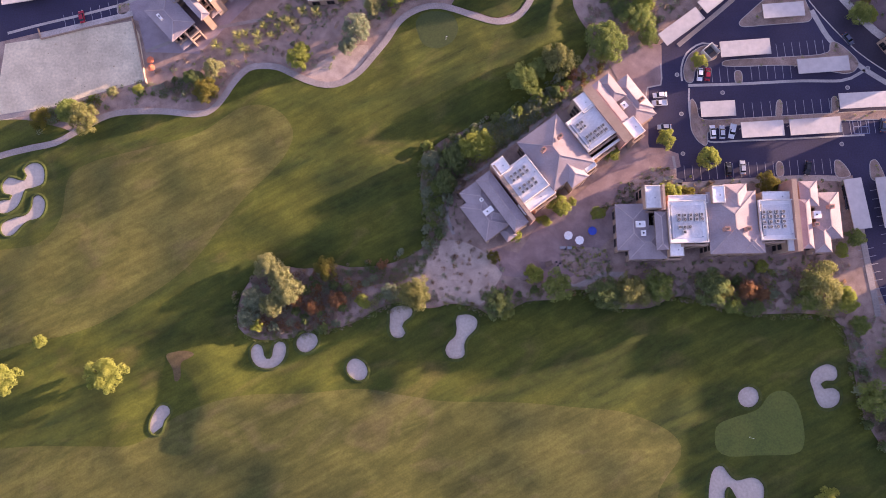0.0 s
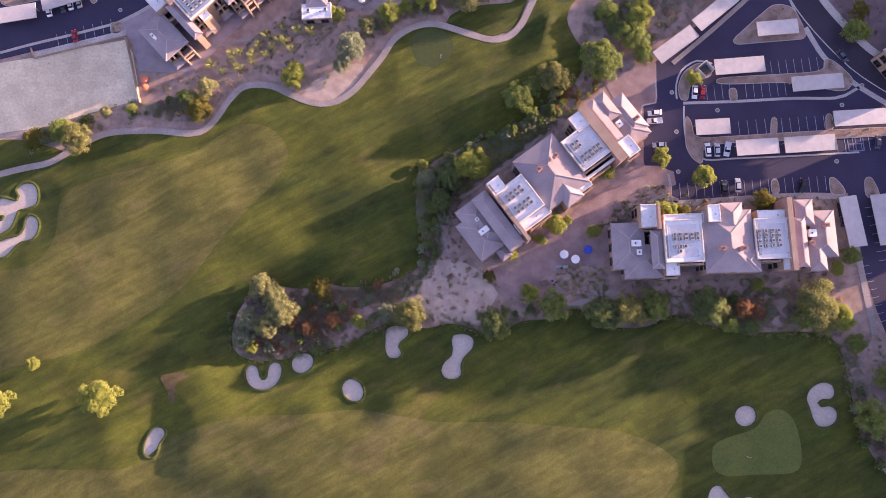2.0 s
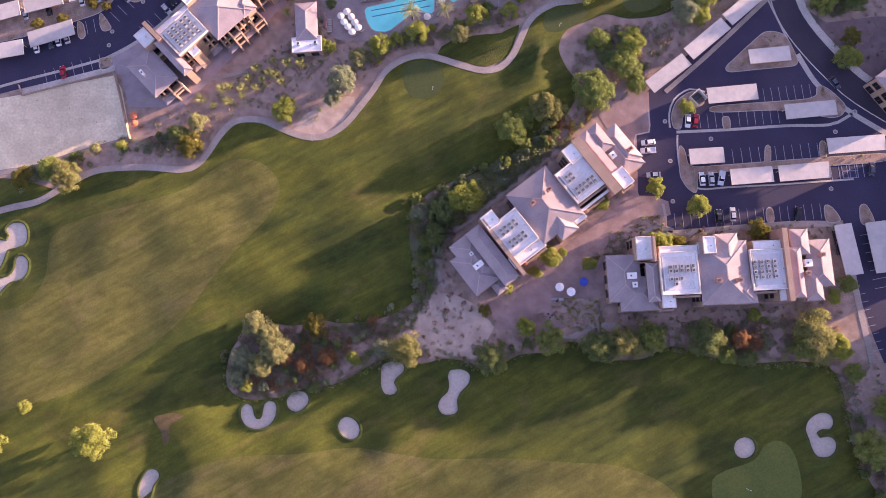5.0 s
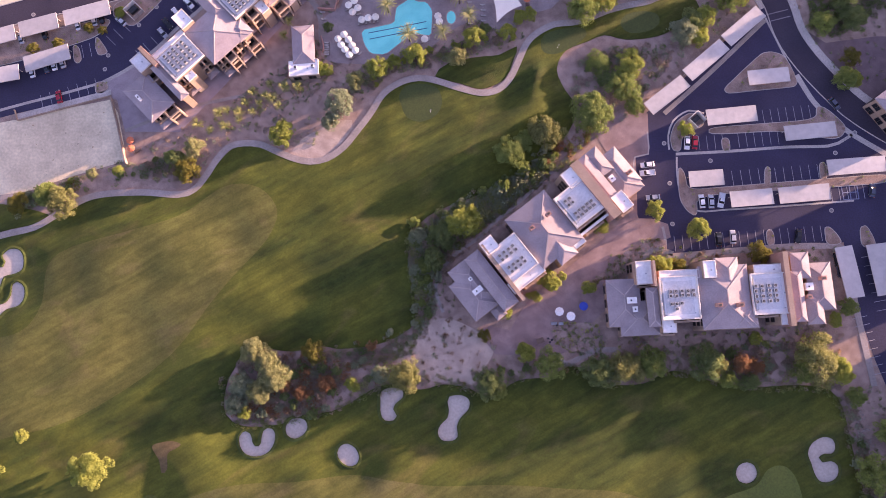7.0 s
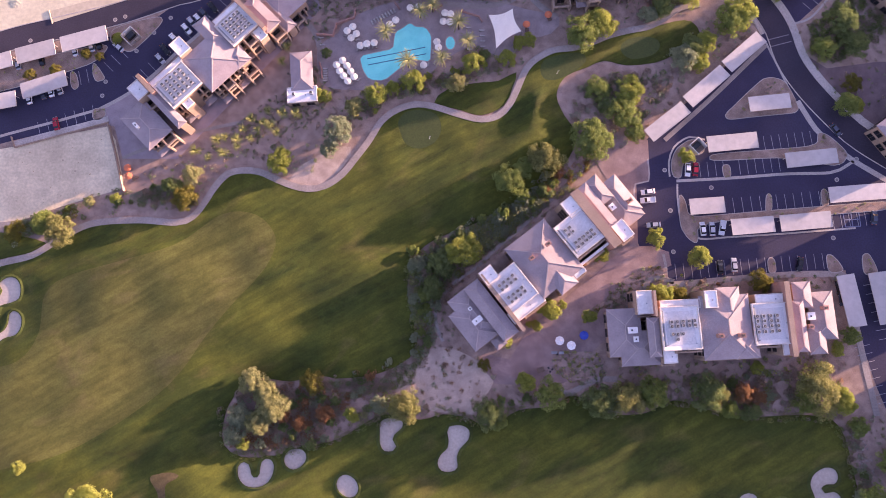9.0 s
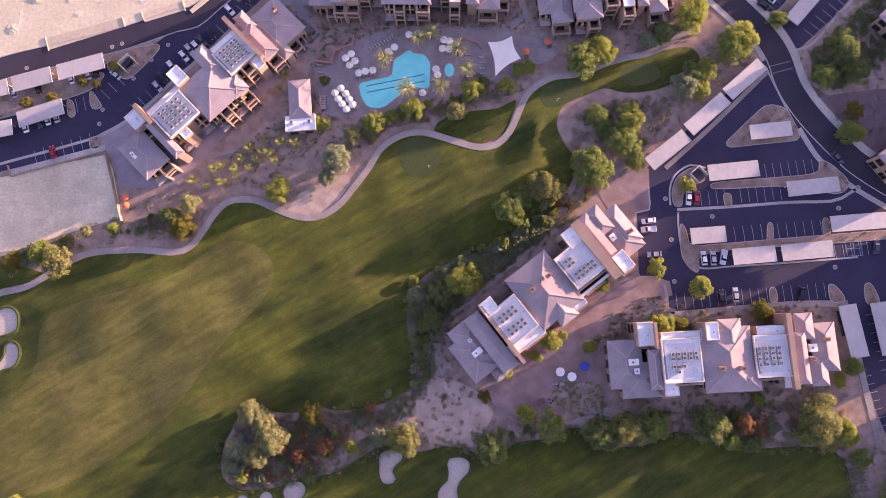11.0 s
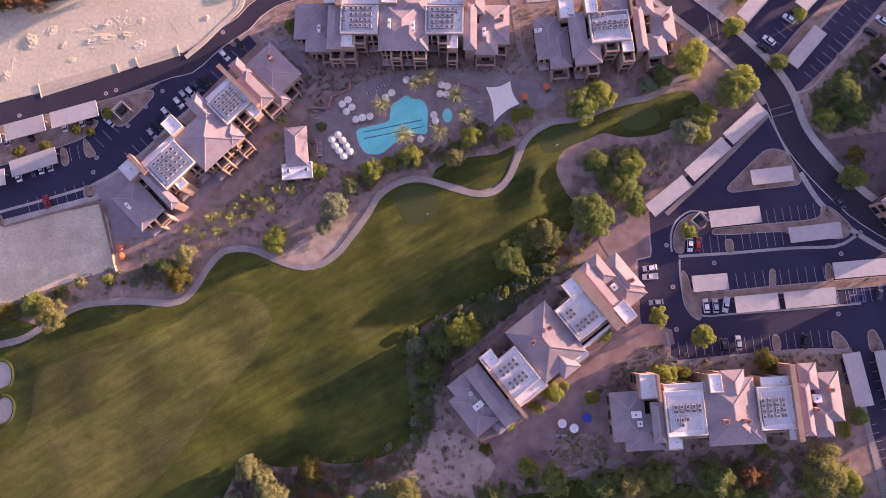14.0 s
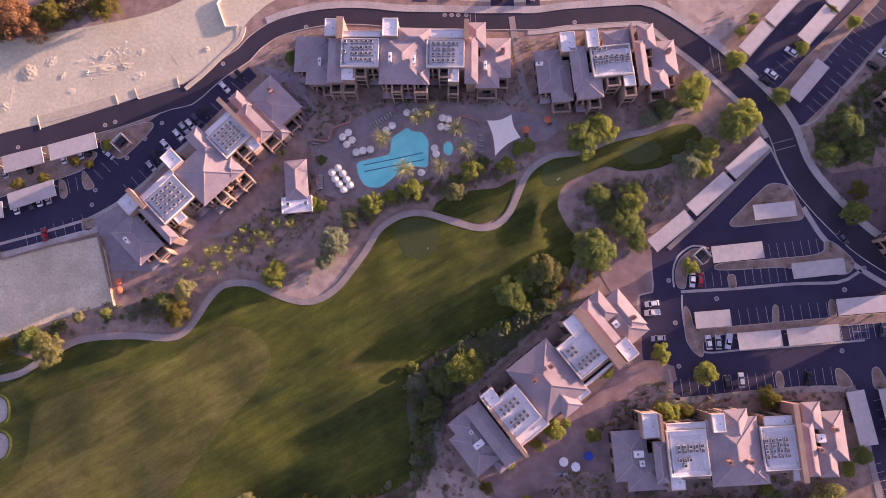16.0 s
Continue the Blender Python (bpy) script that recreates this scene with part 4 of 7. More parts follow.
        part("post", boxes((x - 0.09, x + 0.09, d * 0.7 - 0.09, d * 0.7 + 0.09, 0, 2.45)), M["steel"], e)
        part("beam", boxes((x - 0.08, x + 0.08, 0.1, d - 0.1, 2.4, 2.6)), M["steel"], e)
    return e


for abc in ([(103.9, 104.0), (117.9, 105.1), (103.7, 108.9)], [(88.8, 90.0), (105.7, 91.3), (88.5, 95.6)], [(114.5, 84.0), (131.7, 85.4), (114.5, 88.7)], [(81.2, 68.7), (92.8, 69.3), (80.7, 74.1)],
            [(127.5, 71.7), (146.8, 72.8), (127.4, 77.1)], [(94.5, 61.5), (108.6, 62.4), (94.2, 66.9)], [(110.6, 62.4), (127.5, 63.6), (110.6, 67.9)], [(126.8, 47.3), (129.2, 30.4), (132.5, 48.4)],
            [(70.6, 94.2), (83.8, 104.2), (67.6, 96.8)], [(84.7, 106.0), (98.2, 117.1), (81.2, 109.4)], [(98.9, 118.3), (111.7, 129.0), (96.1, 121.5)],
            [(123.3, 144.5), (134.7, 156.8), (120.3, 148.7)], [(128.9, 165.4), (139.8, 176.6), (124.2, 168.1)], [(108.1, 162.0), (117.3, 171.7), (104.6, 165.9)], [(118.0, 172.5), (129.5, 184.0), (114.4, 176.3)], [(140.7, 177.2), (150.6, 187.5), (136.7, 181.4)],
            [(-136.4, 132.4), (-120.1, 136.5), (-138.0, 138.1)], [(-152.4, 128.4), (-138.7, 131.8), (-154.1, 134.2)], [(-149.3, 115.3), (-133.5, 120.0), (-151.0, 121.0)], [(-168.1, 124.1), (-153.9, 127.9), (-169.7, 129.8)], [(-166.7, 110.3), (-151.5, 112.8), (-168.4, 115.9)],
            [(137.1, 48.0), (139.1, 31.2), (143.7, 49.1)]):
    carport(*abc)


# ---- condominium blocks ----
def hip_bm(u0, u1, v0, v1, z, h, thick=0.25):
    """A hipped roof over a rectangle, with a fascia below the eaves."""
    bm = bmesh.new()
    uv = bm.loops.layers.uv.new("UVMap")
    w, d = u1 - u0, v1 - v0
    r = min(w, d) / 2
    if w >= d:
        a, b = (u0 + r, (v0 + v1) / 2), (u1 - r, (v0 + v1) / 2)
    else:
        a, b = ((u0 + u1) / 2, v0 + r), ((u0 + u1) / 2, v1 - r)
    low = [bm.verts.new((x, y, z - thick)) for x, y in ((u0, v0), (u1, v0), (u1, v1), (u0, v1))]
    top = [bm.verts.new((x, y, z)) for x, y in ((u0, v0), (u1, v0), (u1, v1), (u0, v1))]
    A = bm.verts.new((*a, z + h))
    B = bm.verts.new((*b, z + h)) if (Vector(a) - Vector(b)).length > 0.1 else A
    def face(*vs):
        seen = []
        for q in vs:
            if q not in seen:
                seen.append(q)
        return bm.faces.new(seen)
    if w >= d:
        fs = [face(top[0], top[1], B, A), face(top[1], top[2], B), face(top[2], top[3], A, B), face(top[3], top[0], A)]
    else:
        fs = [face(top[0], top[1], A), face(top[1], top[2], B, A), face(top[2], top[3], B), face(top[3], top[0], A, B)]
    for i in range(4):
        bm.faces.new((low[i], low[(i + 1) % 4], top[(i + 1) % 4], top[i]))
    bm.faces.new(low[::-1])
    bm.normal_update()
    for f in fs:
        e = Vector((-f.normal.y, f.normal.x, 0)).normalized()
        s = f.normal.cross(e)
        for lp in f.loops:
            lp[uv].uv = (lp.vert.co.dot(e), lp.vert.co.dot(s))
    lines = [(top[i].co.copy(), (A if (i in (0, 3) if w >= d else i in (0, 1)) else B).co.copy()) for i in range(4)]
    lines.append((A.co.copy(), B.co.copy()))
    return bm, lines


def ridge_bm(lines, w=0.16):
    bm = bmesh.new()
    for a, b in lines:
        if (b - a).length < 0.3:
            continue
        m = Matrix.Translation((a + b) / 2 + Vector((0, 0, 0.05))) @ (b - a).to_track_quat("X", "Z").to_matrix().to_4x4() @ Matrix.Diagonal(((b - a).length, w * 2, 0.14, 1))
        bmesh.ops.create_cube(bm, size=1.0, matrix=m)
    return bm


win_frame = mesh_ob("window", boxes((-0.95, -0.85, -0.08, 0.02, -0.8, 0.8), (0.85, 0.95, -0.08, 0.02, -0.8, 0.8), (-0.85, 0.85, -0.08, 0.02, 0.7, 0.8), (-0.85, 0.85, -0.08, 0.02, -0.8, -0.7), (-0.04, 0.04, -0.07, 0.02, -0.7, 0.7)), M["frame"])
win_pane = mesh_ob("pane", boxes((-0.85, -0.04, -0.03, 0.01, -0.7, 0.7), (0.04, 0.85, -0.03, 0.01, -0.7, 0.7)), M["glass"])


def window_at(parent, x, y, z, ang, sx=1.0, sz=1.0):
    w = share("window", win_frame.data, parent, Matrix.Translation((x, y, z)) @ Matrix.Rotation(ang, 4, "Z") @ Matrix.Diagonal((sx, 1, sz, 1)))
    share("pane", win_pane.data, w, Matrix.Identity(4))


def condo(frame_at, label, masses, chimneys=(), skylights=(), terrace=1.4, ground=0.0):
    ox, oy, ang = frame_at
    e = empty("condominium_block", Matrix.Translation((ox, oy, ground)) @ Matrix.Rotation(radians(ang), 4, "Z"), label, "apartment building", "condominium blocks")
    masses = [(k, (r[0] - 0.9, r[1] + 0.9, r[2], r[3]) if k == "hip" and h >= 3.0 else r, z, h) for k, r, z, h in masses]
    feet = []
    for kind, (u0, u1, v0, v1), z, h in masses:
        o = 0.7 if kind == "hip" else 0.0
        feet.append((u0 + o, u1 - o, v0 + o, v1 - o, z))
    for i, (kind, (u0, u1, v0, v1), z, h) in enumerate(masses):
        a0, a1, b0, b1, _ = feet[i]
        mat = M["brick"] if kind == "screen" else M["stucco"]
        if kind == "screen":
            part("screen_wall", boxes((u0, u1, v0, v1, -0.2, z), bevel=0.05), mat, e, "tall reddish brown stucco screen wall")
            part("coping", boxes((u0 - 0.06, u1 + 0.06, v0 - 0.06, v1 + 0.06, z, z + 0.12)), M["stucco"], e)
            continue
        k = 0.012 * (i % 5)
        sunk = 0.5 if kind == "well" else 0.2
        wall = part("wall", boxes((a0 - k, a1 + k, b0 - k, b1 + k, -0.2, z - sunk)), mat, e)
        if kind == "hip":
            bm, lines = hip_bm(u0, u1, v0, v1, z, h * 0.66)
            r = part("roof", bm, M["tile"], e, "hipped roof of greyish pink concrete tiles")
            part("ridge_cap", ridge_bm(lines), M["ridge"], r)
        else:
            t = 0.35 if kind == "well" else 0.28
            h *= 0.45
            low = z - sunk - 0.05
            part("parapet", boxes((u0, u1, v0, v0 + t, low, z + h), (u0, u1, v1 - t, v1, low, z + h), (u0, u0 + t, v0 + t, v1 - t, low, z + h), (u1 - t, u1, v0 + t, v1 - t, low, z + h), bevel=0.04), M["parapet"], e, "cream stucco parapet")
            part("roof_deck", boxes((u0 + t, u1 - t, v0 + t, v1 - t, low + 0.01, low + 0.15)), M["white"], e, "white membrane roof deck")
            if kind == "well":
                s = 1.6
                part("walkway_pad", boxes((u0 + s, u1 - s, v0 + s, v1 - s, low + 0.15, low + 0.22)), M["greyroof"], e, "grey equipment pad")
                part("duct", boxes((u0 + t + 0.3, u0 + t + 0.7, v0 + 1.2, v1 - 1.2, low + 0.15, low + 0.55), bevel=0.05), M["unit"], e, "grey sheet-metal duct")
                for qu, qv in ((0.12, 0.12), (0.86, 0.14), (0.9, 0.5)):
                    x, y = u0 + qu * (u1 - u0), v0 + qv * (v1 - v0)
                    part("vent_pipe", cyl(bmesh.new(), x, y, low + 0.1, low + 0.7, 0.14, n=8), M["unit"], e)
            elif min(u1 - u0, v1 - v0) > 3.0:
                x, y = u0 + 0.62 * (u1 - u0), v0 + 0.45 * (v1 - v0)
                part("roof_drain", cyl(bmesh.new(), x, y, low + 0.1, low + 0.3, 0.22, n=10), M["unit"], e)
        # openings and terraces on the open sides
        floors = [fz for fz in (1.5, 4.7, 7.9) if fz + 1.3 < z - 0.2]
        for axis, sgn in (("v", -1), ("v", 1), ("u", -1), ("u", 1)):
            lo, hi = (a0, a1) if axis == "v" else (b0, b1)
            n = int((hi - lo) / 3.6)
            for q in range(n):
                c = lo + (hi - lo) * (q + 0.5) / n
                for fz in floors:
                    x, y = (c, (b0 if sgn < 0 else b1)) if axis == "v" else ((a0 if sgn < 0 else a1), c)
                    px, py = (x, y + sgn * 0.9) if axis == "v" else (x + sgn * 0.9, y)
                    if any(j != i and f[0] - 0.6 < px < f[1] + 0.6 and f[2] - 0.6 < py < f[3] + 0.6 and f[4] > fz + 0.4 for j, f in enumerate(feet)):
                        continue
                    turn = {("v", -1): 0.0, ("v", 1): math.pi, ("u", -1): -math.pi / 2, ("u", 1): math.pi / 2}[axis, sgn]
                    d = 0.06 + k
                    window_at(e, x if axis == "v" else x + sgn * d, y + sgn * d if axis == "v" else y, fz, turn, 1.45, 1.4)
                    if axis == "v" and sgn < 0 and terrace:
                        # every third bay is a deep portal of piers and lintels, those between have shallow balconies
                        w = (hi - lo) / n / 2
                        deep = terrace > 1.5 and (q % 3 == 1 or n == 1)
                        y1 = b0 - (terrace + 1.3 if deep else terrace * 0.6)
                        if fz > 2.0:
                            part("balcony", boxes((c - w + 0.5, c + w - 0.5, y1 + 0.02, b0 - 0.02, fz - 1.5, fz - 1.3), (c - w + 0.5, c + w - 0.5, y1 + 0.02, y1 + 0.17, fz - 1.3, fz - 0.55)), M["stucco"], e)
                        if fz == floors[-1] and (deep or terrace <= 1.5):
                            top = min(z - 0.5, fz + 1.9)
                            for x0, x1 in ((c - w - 0.1, c - w + 0.48), (c + w - 0.48, c + w + 0.1)):
                                part("pier", boxes((x0, x1, y1 - 0.15, b0 - 0.02, -0.2, top), bevel=0.04), M["stucco"], e)
                            part("lintel", boxes((c - w + 0.48, c + w - 0.48, y1 - 0.1, y1 + 0.45, top - 0.6, top - 0.02)), M["stucco"], e)
                        elif fz == floors[-1]:
                            part("pier", boxes((c - 0.28, c + 0.28, y1 - 0.12, b0 - 0.02, -0.2, min(z - 0.5, fz + 1.6))), M["stucco"], e)
                            if fz > 4.0:
                                bm, lines = hip_bm(c - w + 0.05, c + w - 0.05, b0 - terrace - 0.9, b0 + 0.6, 2.9, 0.5, 0.18)
                                part("skirt_roof", bm, M["tile"], e, "low skirt roof of greyish pink tiles")
    for (u, v), z in chimneys:
        z += 0.8
        c = part("chimney", boxes((u - 0.7, u + 0.7, v - 0.6, v + 0.6, z - 2.6, z), bevel=0.04), M["brick"], e, "reddish brown chimney")
        part("cap", boxes((u - 0.8, u + 0.8, v - 0.7, v + 0.7, z, z + 0.14)), M["brick"], c)
        part("flue", boxes((u - 0.4, u + 0.4, v - 0.3, v + 0.3, z + 0.14, z + 0.3)), M["frame"], c)
    for (u, v), z, w, d in skylights:
        s = part("roof_hatch", boxes((u - w / 2, u + w / 2, v - d / 2, v + d / 2, z - 1.2, z), bevel=0.05), M["white"], e, "white box-shaped roof hatch")
        part("vent", boxes((u - w / 5, u - w / 5 + 0.45, v - 0.25, v + 0.25, z, z + 0.12)), M["black"], s)
    return e


# a roof-top condenser: casing, fan grille and feet
cond = empty("condenser", Matrix.Translation((0, 0, -50)), "grey metal air-conditioning condenser on a flat roof", "condenser", "roof condensers")
part("casing", boxes((-0.52, 0.52, -0.52, 0.52, 0.1, 0.95), bevel=0.06), M["unit"], cond)
part("top_frame", boxes((-0.5, 0.5, -0.5, -0.42, 0.95, 1.0), (-0.5, 0.5, 0.42, 0.5, 0.95, 1.0), (-0.5, -0.42, -0.42, 0.42, 0.95, 1.0), (0.42, 0.5, -0.42, 0.42, 0.95, 1.0)), M["rimmetal"], cond)
part("fan_grille", cyl(bmesh.new(), 0, 0, 0.95, 0.99, 0.41, n=14), M["black"], cond)
part("fan_hub", cyl(bmesh.new(), 0, 0, 0.99, 1.05, 0.13, n=8), M["unit"], cond)
for s in (-1, 1):
    part("foot", boxes((-0.5, 0.5, s * 0.4 - 0.06, s * 0.4 + 0.06, 0.0, 0.1)), M["black"], cond)


def condensers(frame_at, rect, nx, ny, z, skip=()):
    ox, oy, ang = frame_at
    base = Matrix.Translation((ox, oy, 0)) @ Matrix.Rotation(radians(ang), 4, "Z")
    u0, u1, v0, v1 = rect
    for i in range(nx):
        for j in range(ny):
            if (i, j) in skip:
                continue
            u, v = u0 + (u1 - u0) * i / max(1, nx - 1), v0 + (v1 - v0) * j / max(1, ny - 1)
            copy_thing(cond, base @ Matrix.Translation((u + random.uniform(-.08, .08), v + random.uniform(-.08, .08), z - 0.30)) @ Matrix.Rotation(random.uniform(-.05, .05), 4, "Z"))


B1, B2, B3, B4, B5 = (30.1, 54.3, 36.8), (85.8, 31.7, 2.1), (-79.0, 127.0, 43.3), (-12.0, 162.2, -2.4), (56.1, 158.7, 3.8)
condo(B1, "three-storey stucco condominium block with hipped tile roofs and white roof wells", [
    ("hip", (-32.6, -22.8, -8.9, 7.8), 6.5, 1.7), ("hip", (-35.1, -25.4, -10.4, 3.9), 6.45, 1.7), ("hip", (-29.2, -25.2, -14.6, -9.6), 4.2, 0.7), ("hip", (-26.0, -20.3, -13.6, 7.6), 9.0, 0.9), ("well", (-19.2, -8.0, -8.0, 4.7), 10.6, 0.6),
    ("flat", (-19.3, -14.5, 3.7, 8.7), 11.0, 0.35), ("screen", (-19.5, -18.4, -14.3, 7.9), 10.8, 0), ("flat", (-20.0, -7.4, -11.2, -7.1), 9.2, 0.3), ("flat", (7.2, 21.7, -9.7, -8.8), 9.2, 0.3), ("hip", (-7.8, 8.6, -10.4, 9.7), 9.6, 2.9), ("hip", (-2.4, 4.4, -13.1, -1.5), 9.3, 1.9),
    ("well", (8.7, 21.4, -6.9, 5.4), 10.6, 0.6), ("flat", (4.5, 8.8, -11.9, -7.2), 9.2, 0.3), ("flat", (23.9, 28.4, -12.1, -5.6), 9.4, 0.3),
    ("flat", (15.4, 20.0, 4.3, 10.2), 10.7, 0.3), ("screen", (19.9, 23.0, -11.6, 10.6), 11.0, 0), ("hip", (21.7, 27.0, -7.2, 10.7), 8.9, 0.8),
    ("hip", (25.7, 31.6, 1.4, 10.9), 8.2, 1.4), ("hip", (29.8, 37.3, -7.2, 7.2), 6.0, 2.0), ("hip", (26.8, 36.7, -9.3, 7.0), 5.8, 1.9)],
    chimneys=[((-3.0, 2.1), 12.5), ((3.8, 2.4), 13.0), ((34.6, -2.8), 8.0)],
    skylights=[((-28.5, -2.8), 8.2, 3.4, 1.9), ((28.9, -0.9), 8.4, 1.8, 2.2), ((-28.1, 1.5), 8.0, 1.2, 1.2)])

# condensers stand in rows along the wells
def rows_in(frame_at, well, fu, fv, nx, ny, z, skip=()):
    u0, u1, v0, v1 = well
    condensers(frame_at, (u0 + fu[0] * (u1 - u0), u0 + fu[1] * (u1 - u0), v0 + fv[0] * (v1 - v0), v0 + fv[1] * (v1 - v0)), nx, ny, z, skip)


rows_in(B1, (-19.2, -8.0, -8.0, 4.7), (0.25, 0.72), (0.25, 0.75), 4, 5, 10.57, [(i, 2) for i in range(4)])
rows_in(B1, (8.7, 21.4, -6.9, 5.4), (0.2, 0.72), (0.22, 0.75), 5, 5, 10.57, [(i, 2) for i in range(5)] + [(2, 3), (3, 3), (4, 3), (2, 4), (3, 4), (4, 4)])
rows_in(B3, (-22.6, -9.6, -6.0, 5.0), (0.22, 0.8), (0.22, 0.8), 5, 4, 10.57)
rows_in(B3, (6.5, 18.0, -3.8, 6.4), (0.22, 0.8), (0.22, 0.8), 5, 4, 10.47)

condo(B2, "three-storey stucco condominium block with hipped tile roofs and white roof wells", [
    ("hip", (-35.2, -24.5, -7.9, 7.3), 6.4, 1.5), ("hip", (-31.6, -19.1, -11.0, 0.0), 6.2, 1.3), ("hip", (-23.5, -19.7, -8.4, 4.0), 9.2, 0.8), ("well", (-19.6, -7.5, -6.6, 7.1), 10.6, 0.6),
    ("flat", (-26.1, -21.1, 5.1, 12.6), 9.4, 0.35), ("screen", (-21.2, -20.5, 4.3, 12.3), 11.3, 0), ("flat", (-19.3, -14.9, -10.6, -6.0), 9.0, 0.3),
    ("flat", (-5.6, -1.7, 5.9, 11.4), 11.4, 0.35), ("flat", (-19.0, -6.2, 6.2, 9.1), 9.6, 0.3), ("flat", (10.9, 21.2, 6.3, 9.4), 9.5, 0.3), ("hip", (-6.9, 8.8, -10.2, 9.8), 9.6, 2.95), ("hip", (-1.4, 6.1, 1.5, 12.2), 9.7, 2.1), ("hip", (3.0, 10.4, -10.25, -3.0), 9.5, 1.6), ("well", (9.0, 20.4, -6.4, 6.6), 10.4, 0.6),
    ("flat", (17.6, 20.5, -9.9, -5.4), 9.4, 0.3), ("screen", (19.6, 21.1, -10.2, 12.9), 11.2, 0), ("hip", (22.7, 26.2, -9.2, 6.8), 8.7, 0.8),
    ("hip", (23.5, 29.3, 4.5, 12.7), 8.2, 1.2), ("hip", (29.1, 37.2, -5.9, 9.3), 6.0, 2.0), ("hip", (27.8, 33.2, -10.3, -1.1), 6.2, 1.6)],
    chimneys=[((-2.3, -2.7), 12.0), ((4.1, -2.9), 12.4), ((32.8, 4.1), 8.2), ((27.4, -1.5), 8.5)],
    skylights=[((-27.7, 0.3), 8.2, 3.0, 2.0), ((28.4, 1.7), 8.4, 2.4, 2.4), ((-26.8, -2.6), 7.8, 1.5, 1.8)])
condensers(B2, (-16.5, -9.3, 0.9, 2.3), 5, 2, 10.57)
condensers(B2, (-16.4, -13.3, -1.6, -1.6), 3, 1, 10.57)
condensers(B2, (-15.0, -14.8, -3.2, -3.1), 1, 1, 10.57)
condensers(B2, (10.1, 16.3, -2.2, 2.6), 4, 4, 10.37)

condo(B4, "three-storey stucco condominium block with hipped tile roofs and white roof wells", [
    ("hip", (-38.4, -25.9, -3.6, 9.5), 6.4, 1.5), ("hip", (-34.3, -23.0, -8.0, 2.3), 6.2, 1.3), ("hip", (-26.2, -20.9, -8.5, 7.4), 9.2, 0.8), ("well", (-21.5, -8.6, -3.6, 6.6), 10.6, 0.6),
    ("flat", (-21.3, -16.6, -7.8, -1.7), 9.4, 0.3), ("flat", (-27.8, -23.1, 8.1, 14.5), 9.4, 0.35), ("screen", (-23.3, -21.1, 6.3, 14.1), 11.3, 0), ("flat", (-7.6, -2.4, 7.1, 13.6), 11.4, 0.35),
    ("flat", (-21.5, -7.1, 7.6, 9.9), 9.6, 0.3), ("hip", (-8.5, 7.4, -9.3, 9.0), 9.6, 2.95), ("hip", (-2.3, 8.9, 3.4, 10.8), 9.7, 2.1), ("hip", (2.8, 8.7, -9.35, -2.9), 9.5, 1.5), ("well", (7.5, 20.4, -3.5, 6.6), 10.4, 0.6), ("flat", (14.9, 18.6, -8.2, -2.0), 9.4, 0.3),
    ("flat", (8.3, 20.7, 7.4, 10.6), 9.5, 0.3), ("screen", (20.2, 21.8, 6.1, 13.4), 11.2, 0), ("hip", (20.5, 25.1, -8.5, 9.0), 8.7, 0.9), ("hip", (21.1, 27.7, 4.8, 13.9), 8.2, 1.2),
    ("hip", (25.9, 36.4, -5.1, 9.3), 6.0, 2.0), ("hip", (24.3, 32.5, -8.9, 2.5), 6.2, 1.7)],
    chimneys=[((33.5, 3.6), 8.2)], skylights=[((-29.4, -0.3), 8.0, 1.0, 2.6), ((-4.6, -0.7), 12.3, 1.0, 3.0), ((3.4, -1.6), 12.3, 1.0, 3.0), ((27.5, -1.6), 8.4, 1.0, 3.0)], terrace=2.0)
condensers(B4, (-17.8, -11.3, -1.1, 5.2), 5, 4, 10.57)
condensers(B4, (-20.2, -20.2, 1.7, 5.2), 1, 2, 10.57)
condensers(B4, (9.9, 16.7, -1.3, 4.8), 5, 4, 10.37)
condensers(B4, (18.0, 18.2, 4.6, 4.8), 1, 1, 10.37)

condo(B5, "three-storey stucco condominium block with hipped tile roofs and one roof well", [
    ("hip", (-23.2, -14.3, -7.9, 7.4), 6.4, 1.5), ("hip", (-19.1, -11.6, -11.4, 3.3), 6.2, 1.3), ("hip", (-11.9, -6.1, -9.6, 6.4), 9.2, 1.0), ("well", (-5.1, 8.2, -5.7, 5.0), 10.6, 0.6),
    ("flat", (-14.4, -9.3, 4.8, 11.9), 9.4, 0.35), ("flat", (-6.1, -2.0, 4.6, 11.2), 11.4, 0.35), ("hip", (-11.2, -2.1, -12.3, -3.3), 9.0, 1.8), ("hip", (-0.4, 8.8, 2.6, 10.5), 10.0, 1.2),
    ("screen", (9.1, 9.7, 2.7, 11.7), 11.3, 0), ("flat", (4.9, 8.8, -9.5, -2.8), 9.6, 0.3), ("hip", (10.2, 14.0, -9.4, 6.8), 8.7, 0.9), ("hip", (12.3, 18.0, 3.8, 12.5), 8.2, 1.3),
    ("hip", (16.5, 25.1, -5.6, 7.0), 6.0, 2.0), ("hip", (14.7, 21.2, -10.6, -2.2), 6.2, 1.7)],
    chimneys=[((21.8, 2.2), 8.2)], skylights=[((-22.0, 2.3), 8.0, 2.4, 1.0)], terrace=2.0)
condensers(B5, (-3.8, 6.9, -0.8, 0.9), 7, 2, 10.57)
condensers(B5, (-3.8, -0.3, 3.8, 3.9), 3, 1, 10.57)

condo(B3, "three-storey stucco condominium block with hipped tile roofs and deep terraces", [
